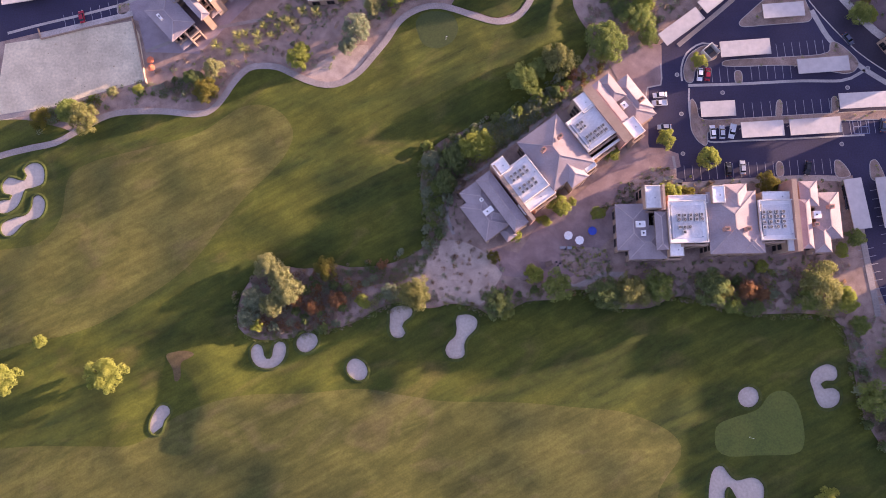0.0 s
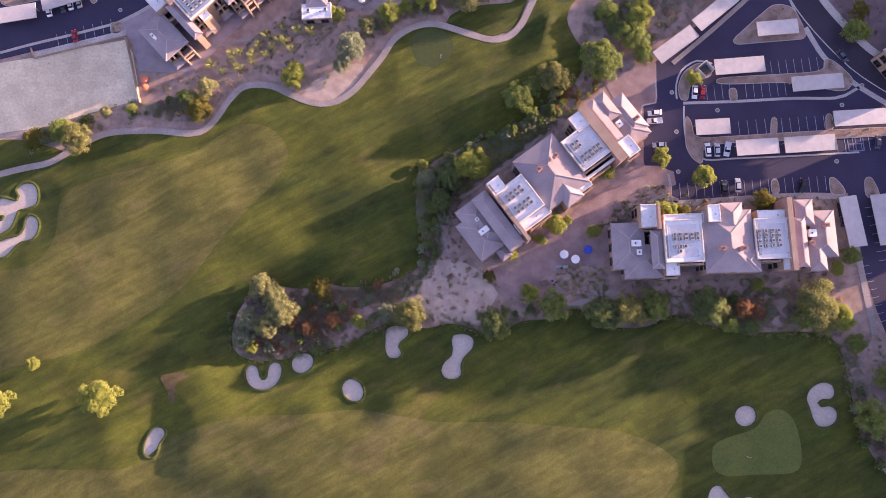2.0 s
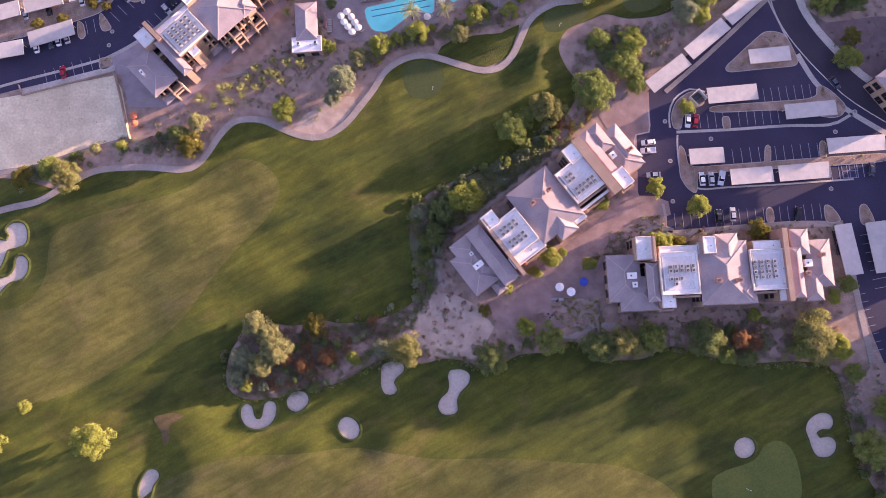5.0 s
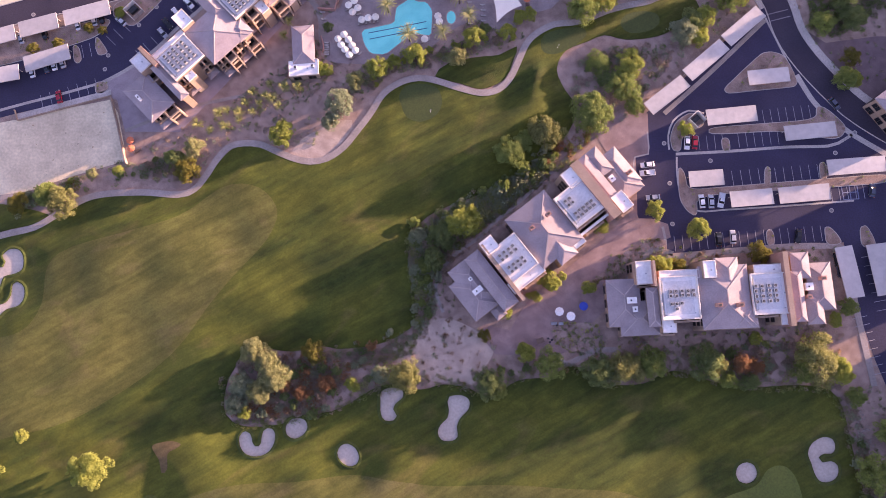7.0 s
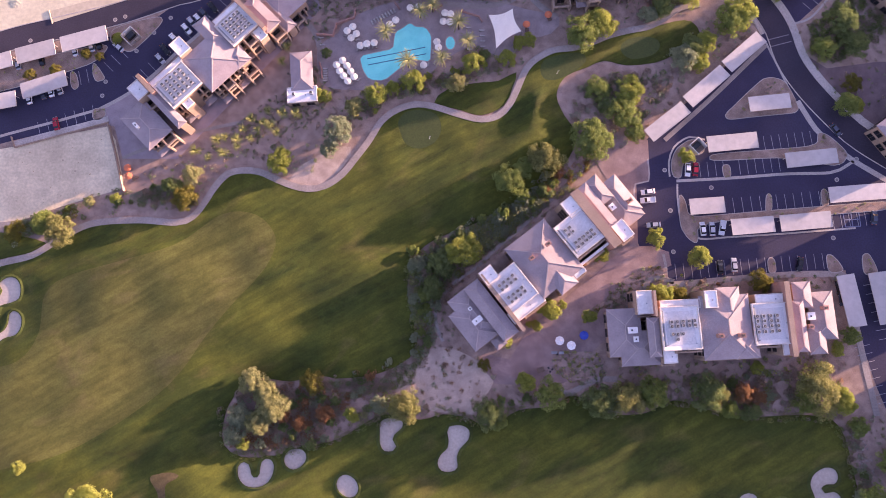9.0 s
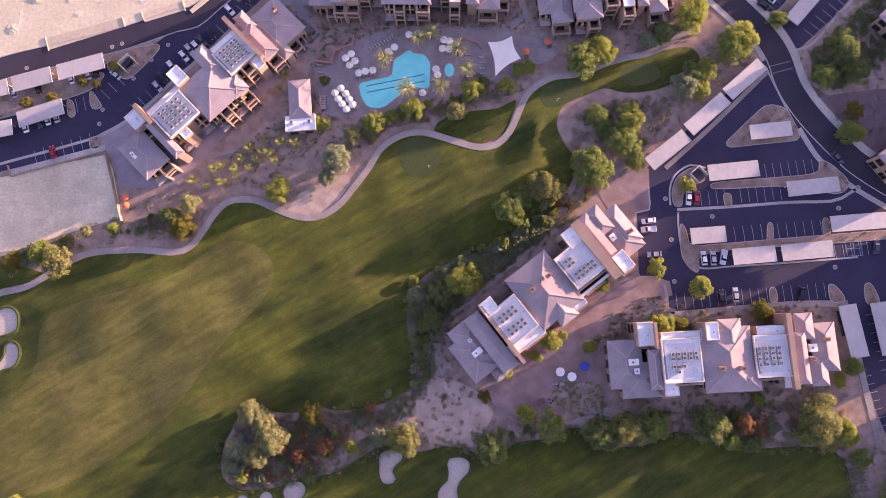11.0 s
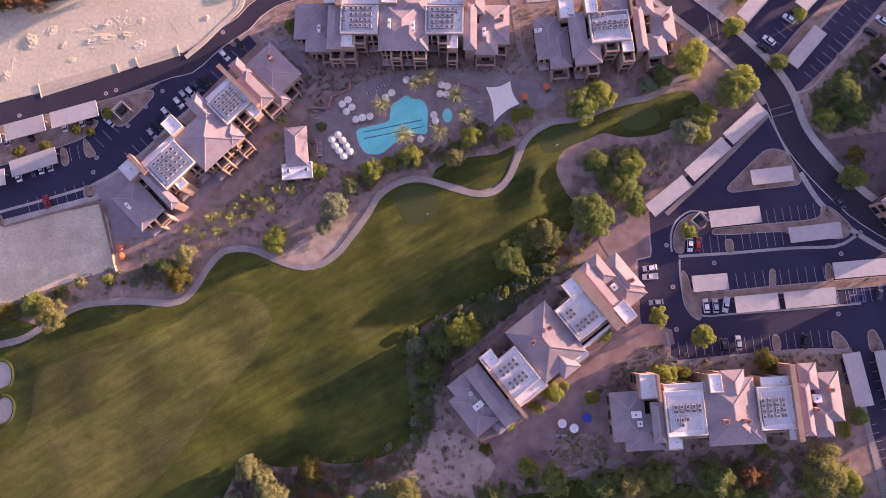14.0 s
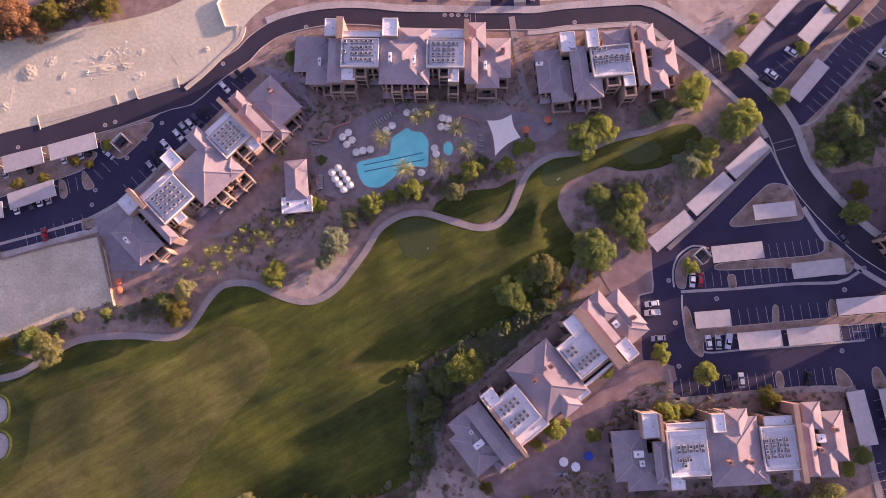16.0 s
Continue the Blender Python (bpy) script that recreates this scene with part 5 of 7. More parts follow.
    ("hip", (-38.5, -28.1, -8.8, 6.9), 6.4, 1.5), ("hip", (-26.1, -22.4, -11.8, 4.6), 9.2, 0.9), ("well", (-22.6, -9.6, -6.0, 5.0), 10.6, 0.6), ("flat", (-29.4, -24.7, 5.3, 11.6), 9.4, 0.35),
    ("screen", (-24.3, -22.9, 2.6, 11.3), 11.3, 0), ("flat", (-9.0, -4.2, 5.7, 11.7), 11.4, 0.35), ("hip", (-9.5, 6.4, -10.4, 5.9), 9.6, 2.95), ("well", (6.5, 18.0, -3.8, 6.4), 10.5, 0.6),
    ("flat", (-19.6, -16.2, -8.8, -4.1), 9.4, 0.3), ("hip", (1.4, 7.1, 1.0, 12.3), 9.7, 2.0), ("hip", (2.3, 8.2, -10.6, -3.9), 9.4, 1.5), ("flat", (-22.8, -9.2, 5.05, 7.3), 9.8, 0.3), ("flat", (7.3, 18.6, 6.45, 8.6), 9.85, 0.3), ("flat", (14.4, 17.7, -8.3, -3.3), 9.4, 0.3), ("screen", (17.7, 19.1, -6.4, 13.4), 11.2, 0), ("hip", (18.1, 24.3, -7.4, 6.5), 8.8, 0.9),
    ("hip", (20.7, 25.1, 5.1, 12.7), 8.2, 1.3), ("hip", (23.0, 36.9, -6.5, 9.8), 6.2, 2.0), ("hip", (23.8, 28.0, -10.5, 5.1), 6.0, 1.6)],
    chimneys=[((33.0, 4.6), 8.2)], skylights=[((-35.9, 0.5), 8.0, 1.0, 2.4)], terrace=2.4)

# pool house: a tile roof beside a white flat one
PH = (-50.0, 122.3, 3.5)
ph = condo(PH, "single-storey pool house with a tile roof and a white flat roof", [
    ("hip", (-4.1, 3.7, -6.7, 7.4), 3.4, 1.6), ("flat", (-5.7, 4.8, -11.1, -5.4), 3.4, 0.3)], terrace=0)
condensers(PH, (-3.2, 2.8, -8.2, -8.0), 2, 1, 3.6)


# ---- vegetation ----
def crown_mesh(name, seed, clumps, per, tall, size, mat):
    """A domed crown of many small leaves gathered in uneven rounded clumps; about 1 m in radius before scaling."""
    rng = np.random.default_rng(seed)
    lobes = [(rng.uniform(0.05, 0.14), k, rng.uniform(0, 6.28)) for k in (2, 3, 5)]
    cs = []
    for i in range(clumps):
        a, f = rng.uniform(0, 2 * math.pi), math.sqrt(rng.uniform(0.0, 1.0))
        rim = 0.8 * (1.0 + sum(w * math.sin(k * a + p) for w, k, p in lobes))
        r = rim * f
        dome = 0.40 + 0.48 * math.sqrt(max(0.0, 1.0 - 0.92 * f * f)) * rng.uniform(0.82, 1.12)
        z = tall * (dome if rng.uniform() < 0.72 else dome * rng.uniform(0.3, 0.85))
        cs.append((r * math.cos(a), r * math.sin(a), z, rng.uniform(0.12, 0.25) * (1.15 - 0.35 * f)))
    quads = []
    for x, y, z, rad in cs:
        k = int(per * (rad / 0.2) ** 2)
        d = rng.normal(size=(k, 3))
        d[:, 2] = np.abs(d[:, 2]) * 1.1 - 0.35
        d /= np.linalg.norm(d, axis=1)[:, None]
        p = np.array((x, y, z)) + d * rad * rng.uniform(0.6, 1.08, size=(k, 1)) * np.array((1, 1, 0.85))
        nrm = d + rng.normal(scale=0.5, size=(k, 3))
        nrm /= np.linalg.norm(nrm, axis=1)[:, None]
        t = np.cross(nrm, rng.normal(size=(k, 3)))
        t /= np.linalg.norm(t, axis=1)[:, None]
        b = np.cross(nrm, t)
        s = size * rng.uniform(0.6, 1.3, size=(k, 1))
        quads.append(np.stack((p - t * s, p + b * s * 0.6 + nrm * s * 0.2, p + t * s, p - b * s * 0.6 + nrm * s * 0.2), axis=1).reshape(-1, 3))
    verts = np.concatenate(quads)
    me = bpy.data.meshes.new(name)
    me.from_pydata(verts.tolist(), [], np.arange(len(verts)).reshape(-1, 4).tolist())
    me.materials.append(mat)
    return me, cs


def limb(bm, a, b, r0, r1, n=7):
    a, b = Vector(a), Vector(b)
    m = Matrix.Translation((a + b) / 2) @ (b - a).to_track_quat("Z", "Y").to_matrix().to_4x4()
    bmesh.ops.create_cone(bm, cap_ends=True, segments=n, radius1=r0, radius2=r1, depth=(b - a).length, matrix=m)


PLANTS, TEMPLATES = {}, [cond]
WORDS = {"green": "mid-green leafy", "deep": "dark green leafy", "lime": "yellow-green leafy", "pale": "pale olive sunlit", "olive": "olive green", "grey": "grey-green", "rust": "rust-brown", "gold": "golden yellow", "dry": "dry brown"}


def plant(colour, shape, x, y, r, tall=0.0, where="on desert soil", name="tree"):
    key = (colour, shape, name)
    if key not in PLANTS:
        seed = 11 + 7 * len(PLANTS)
        e = empty(name, Matrix.Translation((0, 0, -60)), "", "")
        if name == "tree":
            me, cs = crown_mesh("crown", seed, 84 + 10 * shape, 120, 1.0, 0.036, LEAF[colour])
            bm = bmesh.new()
            limb(bm, (0, 0, -0.1), (0.02, 0.01, 0.28), 0.07, 0.05)
            for cx, cy, cz, _ in cs[:11]:
                limb(bm, (0.02, 0.01, 0.25), (cx * 0.5, cy * 0.5, 0.25 + cz * 0.3), 0.035, 0.022, 6)
                limb(bm, (cx * 0.5, cy * 0.5, 0.25 + cz * 0.3), (cx, cy, cz), 0.022, 0.008, 5)
            mesh_ob("trunk", bm, M["bark"], e, smooth=True)
        else:
            me, cs = crown_mesh("foliage", seed, 30 + 4 * shape, 60, 1.0, 0.085, LEAF[colour])
            bm = bmesh.new()
            for cx, cy, cz, _ in cs[:6]:
                limb(bm, (0, 0, -0.05), (cx, cy, cz), 0.035, 0.012, 5)
            mesh_ob("stem", bm, M["bark"], e, smooth=True)
        new(me.name, me).parent = e
        PLANTS[key] = e
        TEMPLATES.append(e)
    s = r * random.uniform(0.96, 1.04)
    z = ground_z(x, y) - 0.03 * r
    tall = tall or (1.12 if name == "tree" and r > 5.0 else 1.2)
    t = copy_thing(PLANTS[key], Matrix.Translation((x, y, z)) @ Matrix.Rotation(random.uniform(0, 6.28), 4, "Z") @ Matrix.Diagonal((s * random.uniform(0.94, 1.06), s, s * tall * random.uniform(0.9, 1.05), 1)))
    what = "tree with an uneven crown" if name == "tree" else "rounded bush"
    return tagged(t, WORDS[colour] + " " + what + " " + where, name, "trees" if name == "tree" else "bushes")


K = 0.108
for colour, d, (x, y) in (
        # on and beside the lower fairway
        ("lime", 24, (-139.4, -9.5)), ("lime", 66, (-115.4, -19.7)), ("lime", 60, (-150.2, -21.8)), ("pale", 48, (-65.1, 16.6)), ("pale", 44, (-60.1, 12.8)), ("pale", 56, (-57.8, 8.2)), ("pale", 44, (-62.6, 3.5)),
        ("grey", 44, (-68.9, 5.7)), ("lime", 24, (-67.9, -3.4)), ("grey", 36, (-70.3, -0.3)), ("gold", 40, (-45.1, 16.1)), ("rust", 30, (-55.3, 5.5)), ("rust", 28, (-49.5, 2.8)), ("rust", 32, (-41.4, 5.7)),
        ("lime", 26, (-32.5, 5.2)), ("grey", 30, (-23.5, 8.4)), ("olive", 58, (-14.8, 8.2)), ("deep", 56, (12.1, 5.4)), ("green", 32, (15.0, 2.6)), ("green", 54, (32.1, 10.9)), ("lime", 26, (24.1, 15.4)),
        ("deep", 56, (47.4, 8.7)), ("olive", 62, (55.5, 9.7)), ("green", 56, (64.4, 11.1)), ("deep", 66, (81.3, 11.1)), ("olive", 40, (85.6, 9.9)), ("rust", 36, (93.8, 10.2)), ("rust", 28, (98.3, 9.2)), ("green", 34, (89.1, 5.4)),
        ("olive", 80.5, (116.3, 11.0)), ("lime", 44, (124.5, 7.6)), ("green", 34, (129.2, -0.6)), ("green", 60, (130.7, -23.4)), ("lime", 40, (114.2, -54.3)), ("green", 40, (112.6, 7.5)),
        ("deep", 34, (95.4, 4.6)), ("grey", 30, (51.8, 6.8)),
        # north side of the sloping block
        ("lime", 62.75, (5.1, 58.0)), ("deep", 50, (-2.3, 54.1)), ("grey", 34, (-10.5, 54.0)), ("green", 26, (-8.5, 43.6)), ("deep", 40, (-5.1, 46.2)), ("green", 58.5, (21.2, 82.2)), ("olive", 66.5, (33.5, 88.4)), ("green", 36.5, (26.0, 85.7)),
        ("green", 74.5, (49.3, 95.2)), ("green", 60.5, (60.6, 104.6)), ("lime", 54.5, (63.5, 113.2)), ("green", 46.5, (52.6, 113.6)), ("deep", 40.5, (56.2, 107.9)), ("green", 38.5, (64.6, 98.0)),
        ("lime", 34, (50.7, 56.5)), ("lime", 38, (33.0, 38.2)), ("lime", 26, (46.0, 35.7)), ("lime", 34, (69.2, 61.1)), ("lime", 44, (69.2, 42.3)), ("lime", 42, (82.8, 54.4)), ("lime", 28, (81.4, 89.2)), ("gold", 28, (75.4, 42.4)),
        ("gold", 40, (102.3, 46.1)), ("lime", 24, (99.0, 18.2)), ("lime", 24, (18.3, 27.7)), ("lime", 36, (24.3, 14.8)), ("green", 34, (129.5, 28.0)), ("lime", 26, (125.2, 23.8)), ("gold", 22, (11.1, 20.5)), ("lime", 20, (28.5, 32.9)), ("lime", 18, (37.4, 39.6)),
        # along the upper path
        ("gold", 46, (-89.9, 78.2)), ("pale", 36, (-88.3, 86.3)), ("deep", 34, (-94.8, 82.7)), ("olive", 60, (-131.8, 67.7)), ("green", 44, (-138.4, 70.7)), ("gold", 40, (-148.5, 68.1)), ("lime", 50, (-57.3, 90.6)), ("grey", 54, (-37.4, 100.6)), ("grey", 36, (-40.5, 94.6)),
        ("lime", 20, (-115.0, 79.0)), ("pale", 22, (-124.0, 77.9)), ("pale", 36.25, (-32.0, 109.1)), ("lime", 42.25, (-24.1, 113.6)), ("lime", 24, (-42.1, 113.9)), ("deep", 20, (-42.0, 130.0)), ("lime", 40.25, (-11.0, 118.1)), ("pale", 40.25, (4.0, 117.2)), ("lime", 30.25, (-18.6, 115.8)), ("lime", 40.25, (9.6, 124.2)),
        ("lime", 26.25, (26.2, 131.6)), ("lime", 30.25, (29.6, 132.5)), ("lime", 34.25, (21.6, 125.7)), ("deep", 24, (14.0, 127.7)),
        ("green", 66, (47.7, 133.5)), ("lime", 56, (54.8, 137.3)), ("lime", 62, (86.8, 149.4)), ("lime", 66.25, (102.6, 139.8)), ("green", 56.25, (99.1, 136.7)), ("deep", 40, (76.9, 143.4)), ("grey", 34, (71.8, 140.5)), ("grey", 50, (82.6, 123.7)), ("lime", 42, (90.7, 129.4)), ("lime", 36, (88.2, 122.5)), ("deep", 44, (86.2, 127.9)),
        # round the eastern car parks
        ("lime", 38, (102.8, 161.0)), ("green", 36, (116.6, 146.9)), ("lime", 24, (106.3, 171.9)), ("lime", 24, (111.1, 176.4)), ("lime", 26, (126.7, 164.8)), ("gold", 24, (138.4, 178.5)), ("lime", 26, (145.9, 174.0)), ("deep", 60.25, (137.2, 135.4)), ("deep", 56.25, (140.9, 127.3)), ("green", 46.25, (131.1, 126.0)),
        ("gold", 36.25, (139.3, 113.4)), ("green", 44.25, (136.1, 105.4)), ("lime", 28, (139.8, 105.8)), ("green", 50, (138.2, -11.8)), ("lime", 50, (138.5, -29.1)), ("green", 60, (146.7, -4.6)),
        # far corner beyond the sand plot
        ("rust", 80, (-151.9, 184.8)), ("gold", 60, (-139.8, 186.5)), ("rust", 50, (-145.0, 181.3)), ("gold", 60, (-119.6, 188.9)), ("gold", 50, (-160.6, 181.4)), ("gold", 24, (-148.2, 124.8)), ("gold", 22, (-139.4, 126.6)), ("gold", 20, (-128.8, 132.3)), ("gold", 18, (-123.7, 131.1)), ("lime", 20, (-117.2, 138.1)), ("lime", 26, (-44.5, 114.2)), ("green", 28, (-52.6, 167.7))):
    plant(colour, int(d) % 3, x, y, d * K, {0.5: 0.86, 0.75: 1.2}.get(d % 1, 0.0))

# hedges and bushes in belts
random.seed(5)
def belt(line, width, n, colours, r0, r1):
    pts = smooth_line(line, 1.0)
    for _ in range(n):
        p = random.choice(pts)
        plant(random.choice(colours), random.randrange(3), p[0] + random.uniform(-width, width), p[1] + random.uniform(-width, width), random.uniform(r0, r1), 0.0, "in a planted belt", "bush")


belt([(-10.4, 56.7), (-6.2, 58.8), (-0.5, 61.4), (9.1, 64.9), (16.8, 69.4), (26.5, 75.8), (32.4, 80.4)], 3.0, 31, ["deep", "grey", "green", "grey"], 1.5, 2.9)
belt([(-11.6, 51.5), (-11.2, 42.4), (-9.5, 33.3), (-9.7, 26.2)], 3.2, 15, ["deep", "grey", "green"], 1.5, 2.6)
belt([(-4.3, 56.9), (-3.6, 49.5), (-4.7, 40.4)], 4.0, 9, ["deep", "grey", "dry"], 1.8, 2.9)
belt([(32.4, 80.4), (42.3, 87.8), (48.2, 90.5)], 2.2, 7, ["gold", "rust", "lime"], 1.0, 1.8)
belt([(-71.6, 2.5), (-65.6, -1.2), (-56.0, -0.1), (-46.4, 0.0), (-37.0, 3.0)], 4.0, 18, ["grey", "rust", "dry", "deep"], 1.2, 2.6)
belt([(-56.6, 13.2), (-48.8, 11.4), (-37.3, 13.4), (-25.8, 15.5), (-16.3, 20.4)], 3.5, 15, ["grey", "dry", "rust", "deep"], 1.1, 2.3)
belt([(10.5, 4.5), (16.2, 8.3), (27.4, 8.5)], 3.0, 5, ["deep", "green"], 1.1, 2.2)
belt([(46.2, 12.5), (63.1, 13.0), (78.0, 14.7), (96.4, 13.0), (114.7, 13.2)], 4.0, 18, ["deep", "grey", "green", "dry"], 1.0, 2.3)
belt([(127.1, -5.1), (129.1, -15.9), (131.6, -30.0), (135.9, -38.7)], 3.0, 11, ["grey", "dry", "deep"], 1.0, 2.2)
belt([(-110.8, 80.6), (-102.1, 80.3), (-94.4, 82.0)], 3.0, 6, ["deep", "grey", "dry"], 1.0, 2.2)
belt([(-150.1, 70.1), (-142.5, 72.8), (-131.0, 75.3)], 2.5, 5, ["green", "gold", "deep"], 1.0, 1.9)
belt([(-28.5, 109.5), (-16.6, 114.2), (-4.8, 118.8), (9.0, 122.4), (18.9, 123.7)], 3.0, 18, ["pale", "deep", "dry", "lime"], 1.0, 2.0)
belt([(72.8, 140.7), (81.0, 144.6), (87.1, 146.5)], 2.0, 4, ["deep", "grey"], 1.0, 1.9)
belt([(79.7, 128.2), (87.2, 124.9), (92.2, 126.8)], 3.0, 6, ["grey", "deep"], 1.1, 2.0)
belt([(51.6, 115.0), (57.1, 110.8), (64.7, 108.6)], 4.0, 6, ["green", "deep"], 1.1, 2.0)
belt([(24.5, 31.6), (30.1, 34.6), (37.7, 38.5)], 1.6, 4, ["deep", "lime"], 0.9, 1.6)
belt([(69.7, 49.5), (84.2, 46.4), (100.7, 46.9), (119.1, 47.4)], 1.5, 6, ["rust", "dry", "lime"], 0.6, 1.2)
belt([(-120.5, 139.9), (-116.2, 135.6)], 1.2, 4, ["lime", "gold"], 0.9, 1.4)


ROAD_A, CART_A = np.array(RL), np.array(CART)


def paved(x, y):
    """On the road, a parking lot or the cart path."""
    if np.min((ROAD_A[:, 0] - x) ** 2 + (ROAD_A[:, 1] - y) ** 2) < 36 or np.min((CART_A[:, 0] - x) ** 2 + (CART_A[:, 1] - y) ** 2) < 3.2:
        return True
    return any(inside(x, y, o) for o in (LOT, LOT2, LOT3))


def scatter(name, outline, n, mats, r0, r1, label, avoid=(), leaves=22):
    """Countless small tufts on bare soil, as one object."""
    xs, ys = [p[0] for p in outline], [p[1] for p in outline]
    rng = np.random.default_rng(len(outline) + n)
    verts, faces, idx = [], [], []
    for _ in range(n):
        x, y = rng.uniform(min(xs), max(xs)), rng.uniform(min(ys), max(ys))
        if not inside(x, y, outline) or any(inside(x, y, a) for a in avoid) or (name != "planter_shrubs" and paved(x, y)):
            continue
        r, mi = rng.uniform(r0, r1), int(rng.integers(len(mats)))
        ang, el, rr = rng.uniform(0, 6.28, leaves), rng.uniform(0.1, 1.0, leaves), r * rng.uniform(0.3, 1.0, leaves)
        c = np.stack((x + rr * np.cos(ang), y + rr * np.sin(ang), ground_z(x, y) + 0.05 + el * r * (1.3 - rr / r)), axis=1)
        t = rng.normal(size=(leaves, 3))
        t /= np.linalg.norm(t, axis=1)[:, None]
        b = np.cross(t, rng.normal(size=(leaves, 3)))
        b /= np.linalg.norm(b, axis=1)[:, None]
        s = (0.3 if leaves < 40 else 0.17) * r
        verts.append(np.stack((c - t * s, c + b * s * 0.7, c + t * s, c - b * s * 0.7), axis=1).reshape(-1, 3))
        idx += [mi] * leaves
    verts = np.concatenate(verts)
    faces = np.arange(len(verts)).reshape(-1, 4)
    me = bpy.data.meshes.new(name)
    me.from_pydata(verts.tolist(), [], faces.tolist())
    for m in mats:
        me.materials.append(m)
    me.polygons.foreach_set("material_index", idx)
    return tagged(new(name, me), label, "shrubs", kind="stuff")


DRY = [LEAF["dry"], LEAF["grey"], LEAF["deep"]]
scatter("desert_shrubs", [(-113.0, 84.5), (-94.8, 93.7), (-59.9, 112.5), (-54.2, 130.7), (-44.2, 138.6), (-32.2, 146.5), (23.8, 146.6), (28.5, 119.8), (3.0, 116.6), (-16.7, 113.2), (-28.5, 103.6), (-36.3, 97.9), (-47.9, 84.6), (-67.4, 91.0), (-77.1, 89.3), (-88.3, 76.1), (-113.4, 72.9), (-132.6, 69.6), (-152.1, 70.2)], 2400, DRY, 0.3, 0.85, "small desert shrubs dotted over bare soil", (deckp,))
scatter("desert_shrubs", [(-73.0, -6.0), (-72.0, 11.1), (-41.3, 17.3), (-14.4, 22.3), (-3.0, 27.3), (6.6, 25.4), (16.2, 15.9), (35.0, 12.3), (127.9, 19.0), (126.6, 0.4), (90.5, 5.5), (35.0, 8.6), (12.4, 2.6), (-21.7, 5.1), (-48.2, -3.8)], 1500, [LEAF["dry"], LEAF["dry"], LEAF["rust"], LEAF["grey"]], 0.2, 0.9, "small desert shrubs and dry brush on sandy soil")
scatter("desert_shrubs", [(-12.8, 59.0), (20.9, 76.9), (48.5, 95.3), (71.5, 122.4), (100.8, 146.0), (117.3, 135.1), (80.0, 108.1), (65.8, 96.8), (40.0, 80.2), (4.8, 49.3), (0.4, 26.0), (-10.7, 24.4)], 2200, DRY, 0.3, 0.9, "small desert shrubs on shaded soil")
scatter("desert_shrubs", [(-72.9, 167.8), (-48.5, 184.3), (24.9, 177.1), (96.7, 170.1), (103.4, 157.1), (86.2, 141.1), (42.8, 136.4), (35.5, 147.0), (-44.2, 149.8), (-52.2, 139.6)], 2600, DRY, 0.22, 0.5, "small desert shrubs in planted beds")
scatter("desert_shrubs", [(119.0, 137.9), (137.6, 147.6), (163.9, 169.7), (179.1, 139.9), (170.9, 85.3), (146.5, 97.4), (129.9, 115.5)], 600, DRY, 0.25, 0.7, "small desert shrubs beside the road")
scatter("desert_shrubs", [(75.2, 176.2), (84.8, 170.5), (112.7, 191.1), (121.0, 193.0), (101.8, 161.4), (96.7, 165.4), (92.7, 170.2)], 160, DRY, 0.2, 0.6, "small desert shrubs on a sandy verge")
scatter("desert_shrubs", [(126.8, 2.3), (141.2, 2.4), (144.0, -50.6), (136.1, -40.5), (127.9, -19.5)], 200, DRY, 0.25, 0.7, "small desert shrubs on sandy soil")
scatter("desert_shrubs", [(52.9, 46.3), (73.3, 47.6), (130.1, 48.0), (127.8, 44.4), (70.7, 38.6), (52.2, 35.5)], 420, DRY, 0.3, 0.8, "small desert shrubs along a wall")

for o in ISLANDS:
    scatter("planter_shrubs", o, int(1.2 * (max(p[0] for p in o) - min(p[0] for p in o)) * (max(p[1] for p in o) - min(p[1] for p in o)) / 9) + 6, [LEAF["deep"], LEAF["dry"], LEAF["lime"]], 0.3, 0.6, "small desert shrubs in a planter island") if len(o) > 3 else None
scatter("brush", [(6.5, 52.4), (22.4, 64.5), (33.6, 72.9), (43.4, 80.0), (42.3, 81.4), (32.4, 74.5), (21.1, 66.3), (4.8, 54.7)], 1500, [LEAF["dry"], LEAF["deep"], LEAF["grey"], LEAF["olive"]], 0.6, 1.2, "low brown and green brush beside the walk", (), 50)
scatter("desert_shrubs", [(-3.2, 42.1), (9.7, 51.5), (17.5, 57.8), (31.6, 68.9), (35.5, 72.1), (45.0, 79.4), (44.5, 80.1), (34.2, 72.1), (16.7, 58.8), (-4.3, 43.5)], 1500, [LEAF["dry"], LEAF["deep"], LEAF["rust"]], 0.35, 0.7, "low brown and green shrubs behind the block", (), 40)
# dense hedges and brush
GREENS_MIX = [LEAF["deep"], LEAF["grey"], LEAF["green"], LEAF["pale"]]
BRUSH = [LEAF["rust"], LEAF["dry"], LEAF["grey"], LEAF["deep"]]
scatter("hedge", [(-13.5, 51.6), (-10.9, 58.0), (-2.3, 62.8), (9.1, 67.4), (18.8, 71.8), (27.5, 76.3), (37.3, 83.7), (39.1, 81.1), (30.2, 74.7), (20.5, 69.3), (10.9, 64.9), (1.4, 60.5), (-5.9, 56.0), (-7.4, 47.8), (-7.5, 40.5), (-8.6, 32.4), (-8.4, 24.4), (-11.6, 24.5), (-10.1, 32.4), (-12.6, 40.6)], 620, GREENS_MIX, 1.1, 1.9, "dense clipped hedge of mixed green shrubs", (), 110)
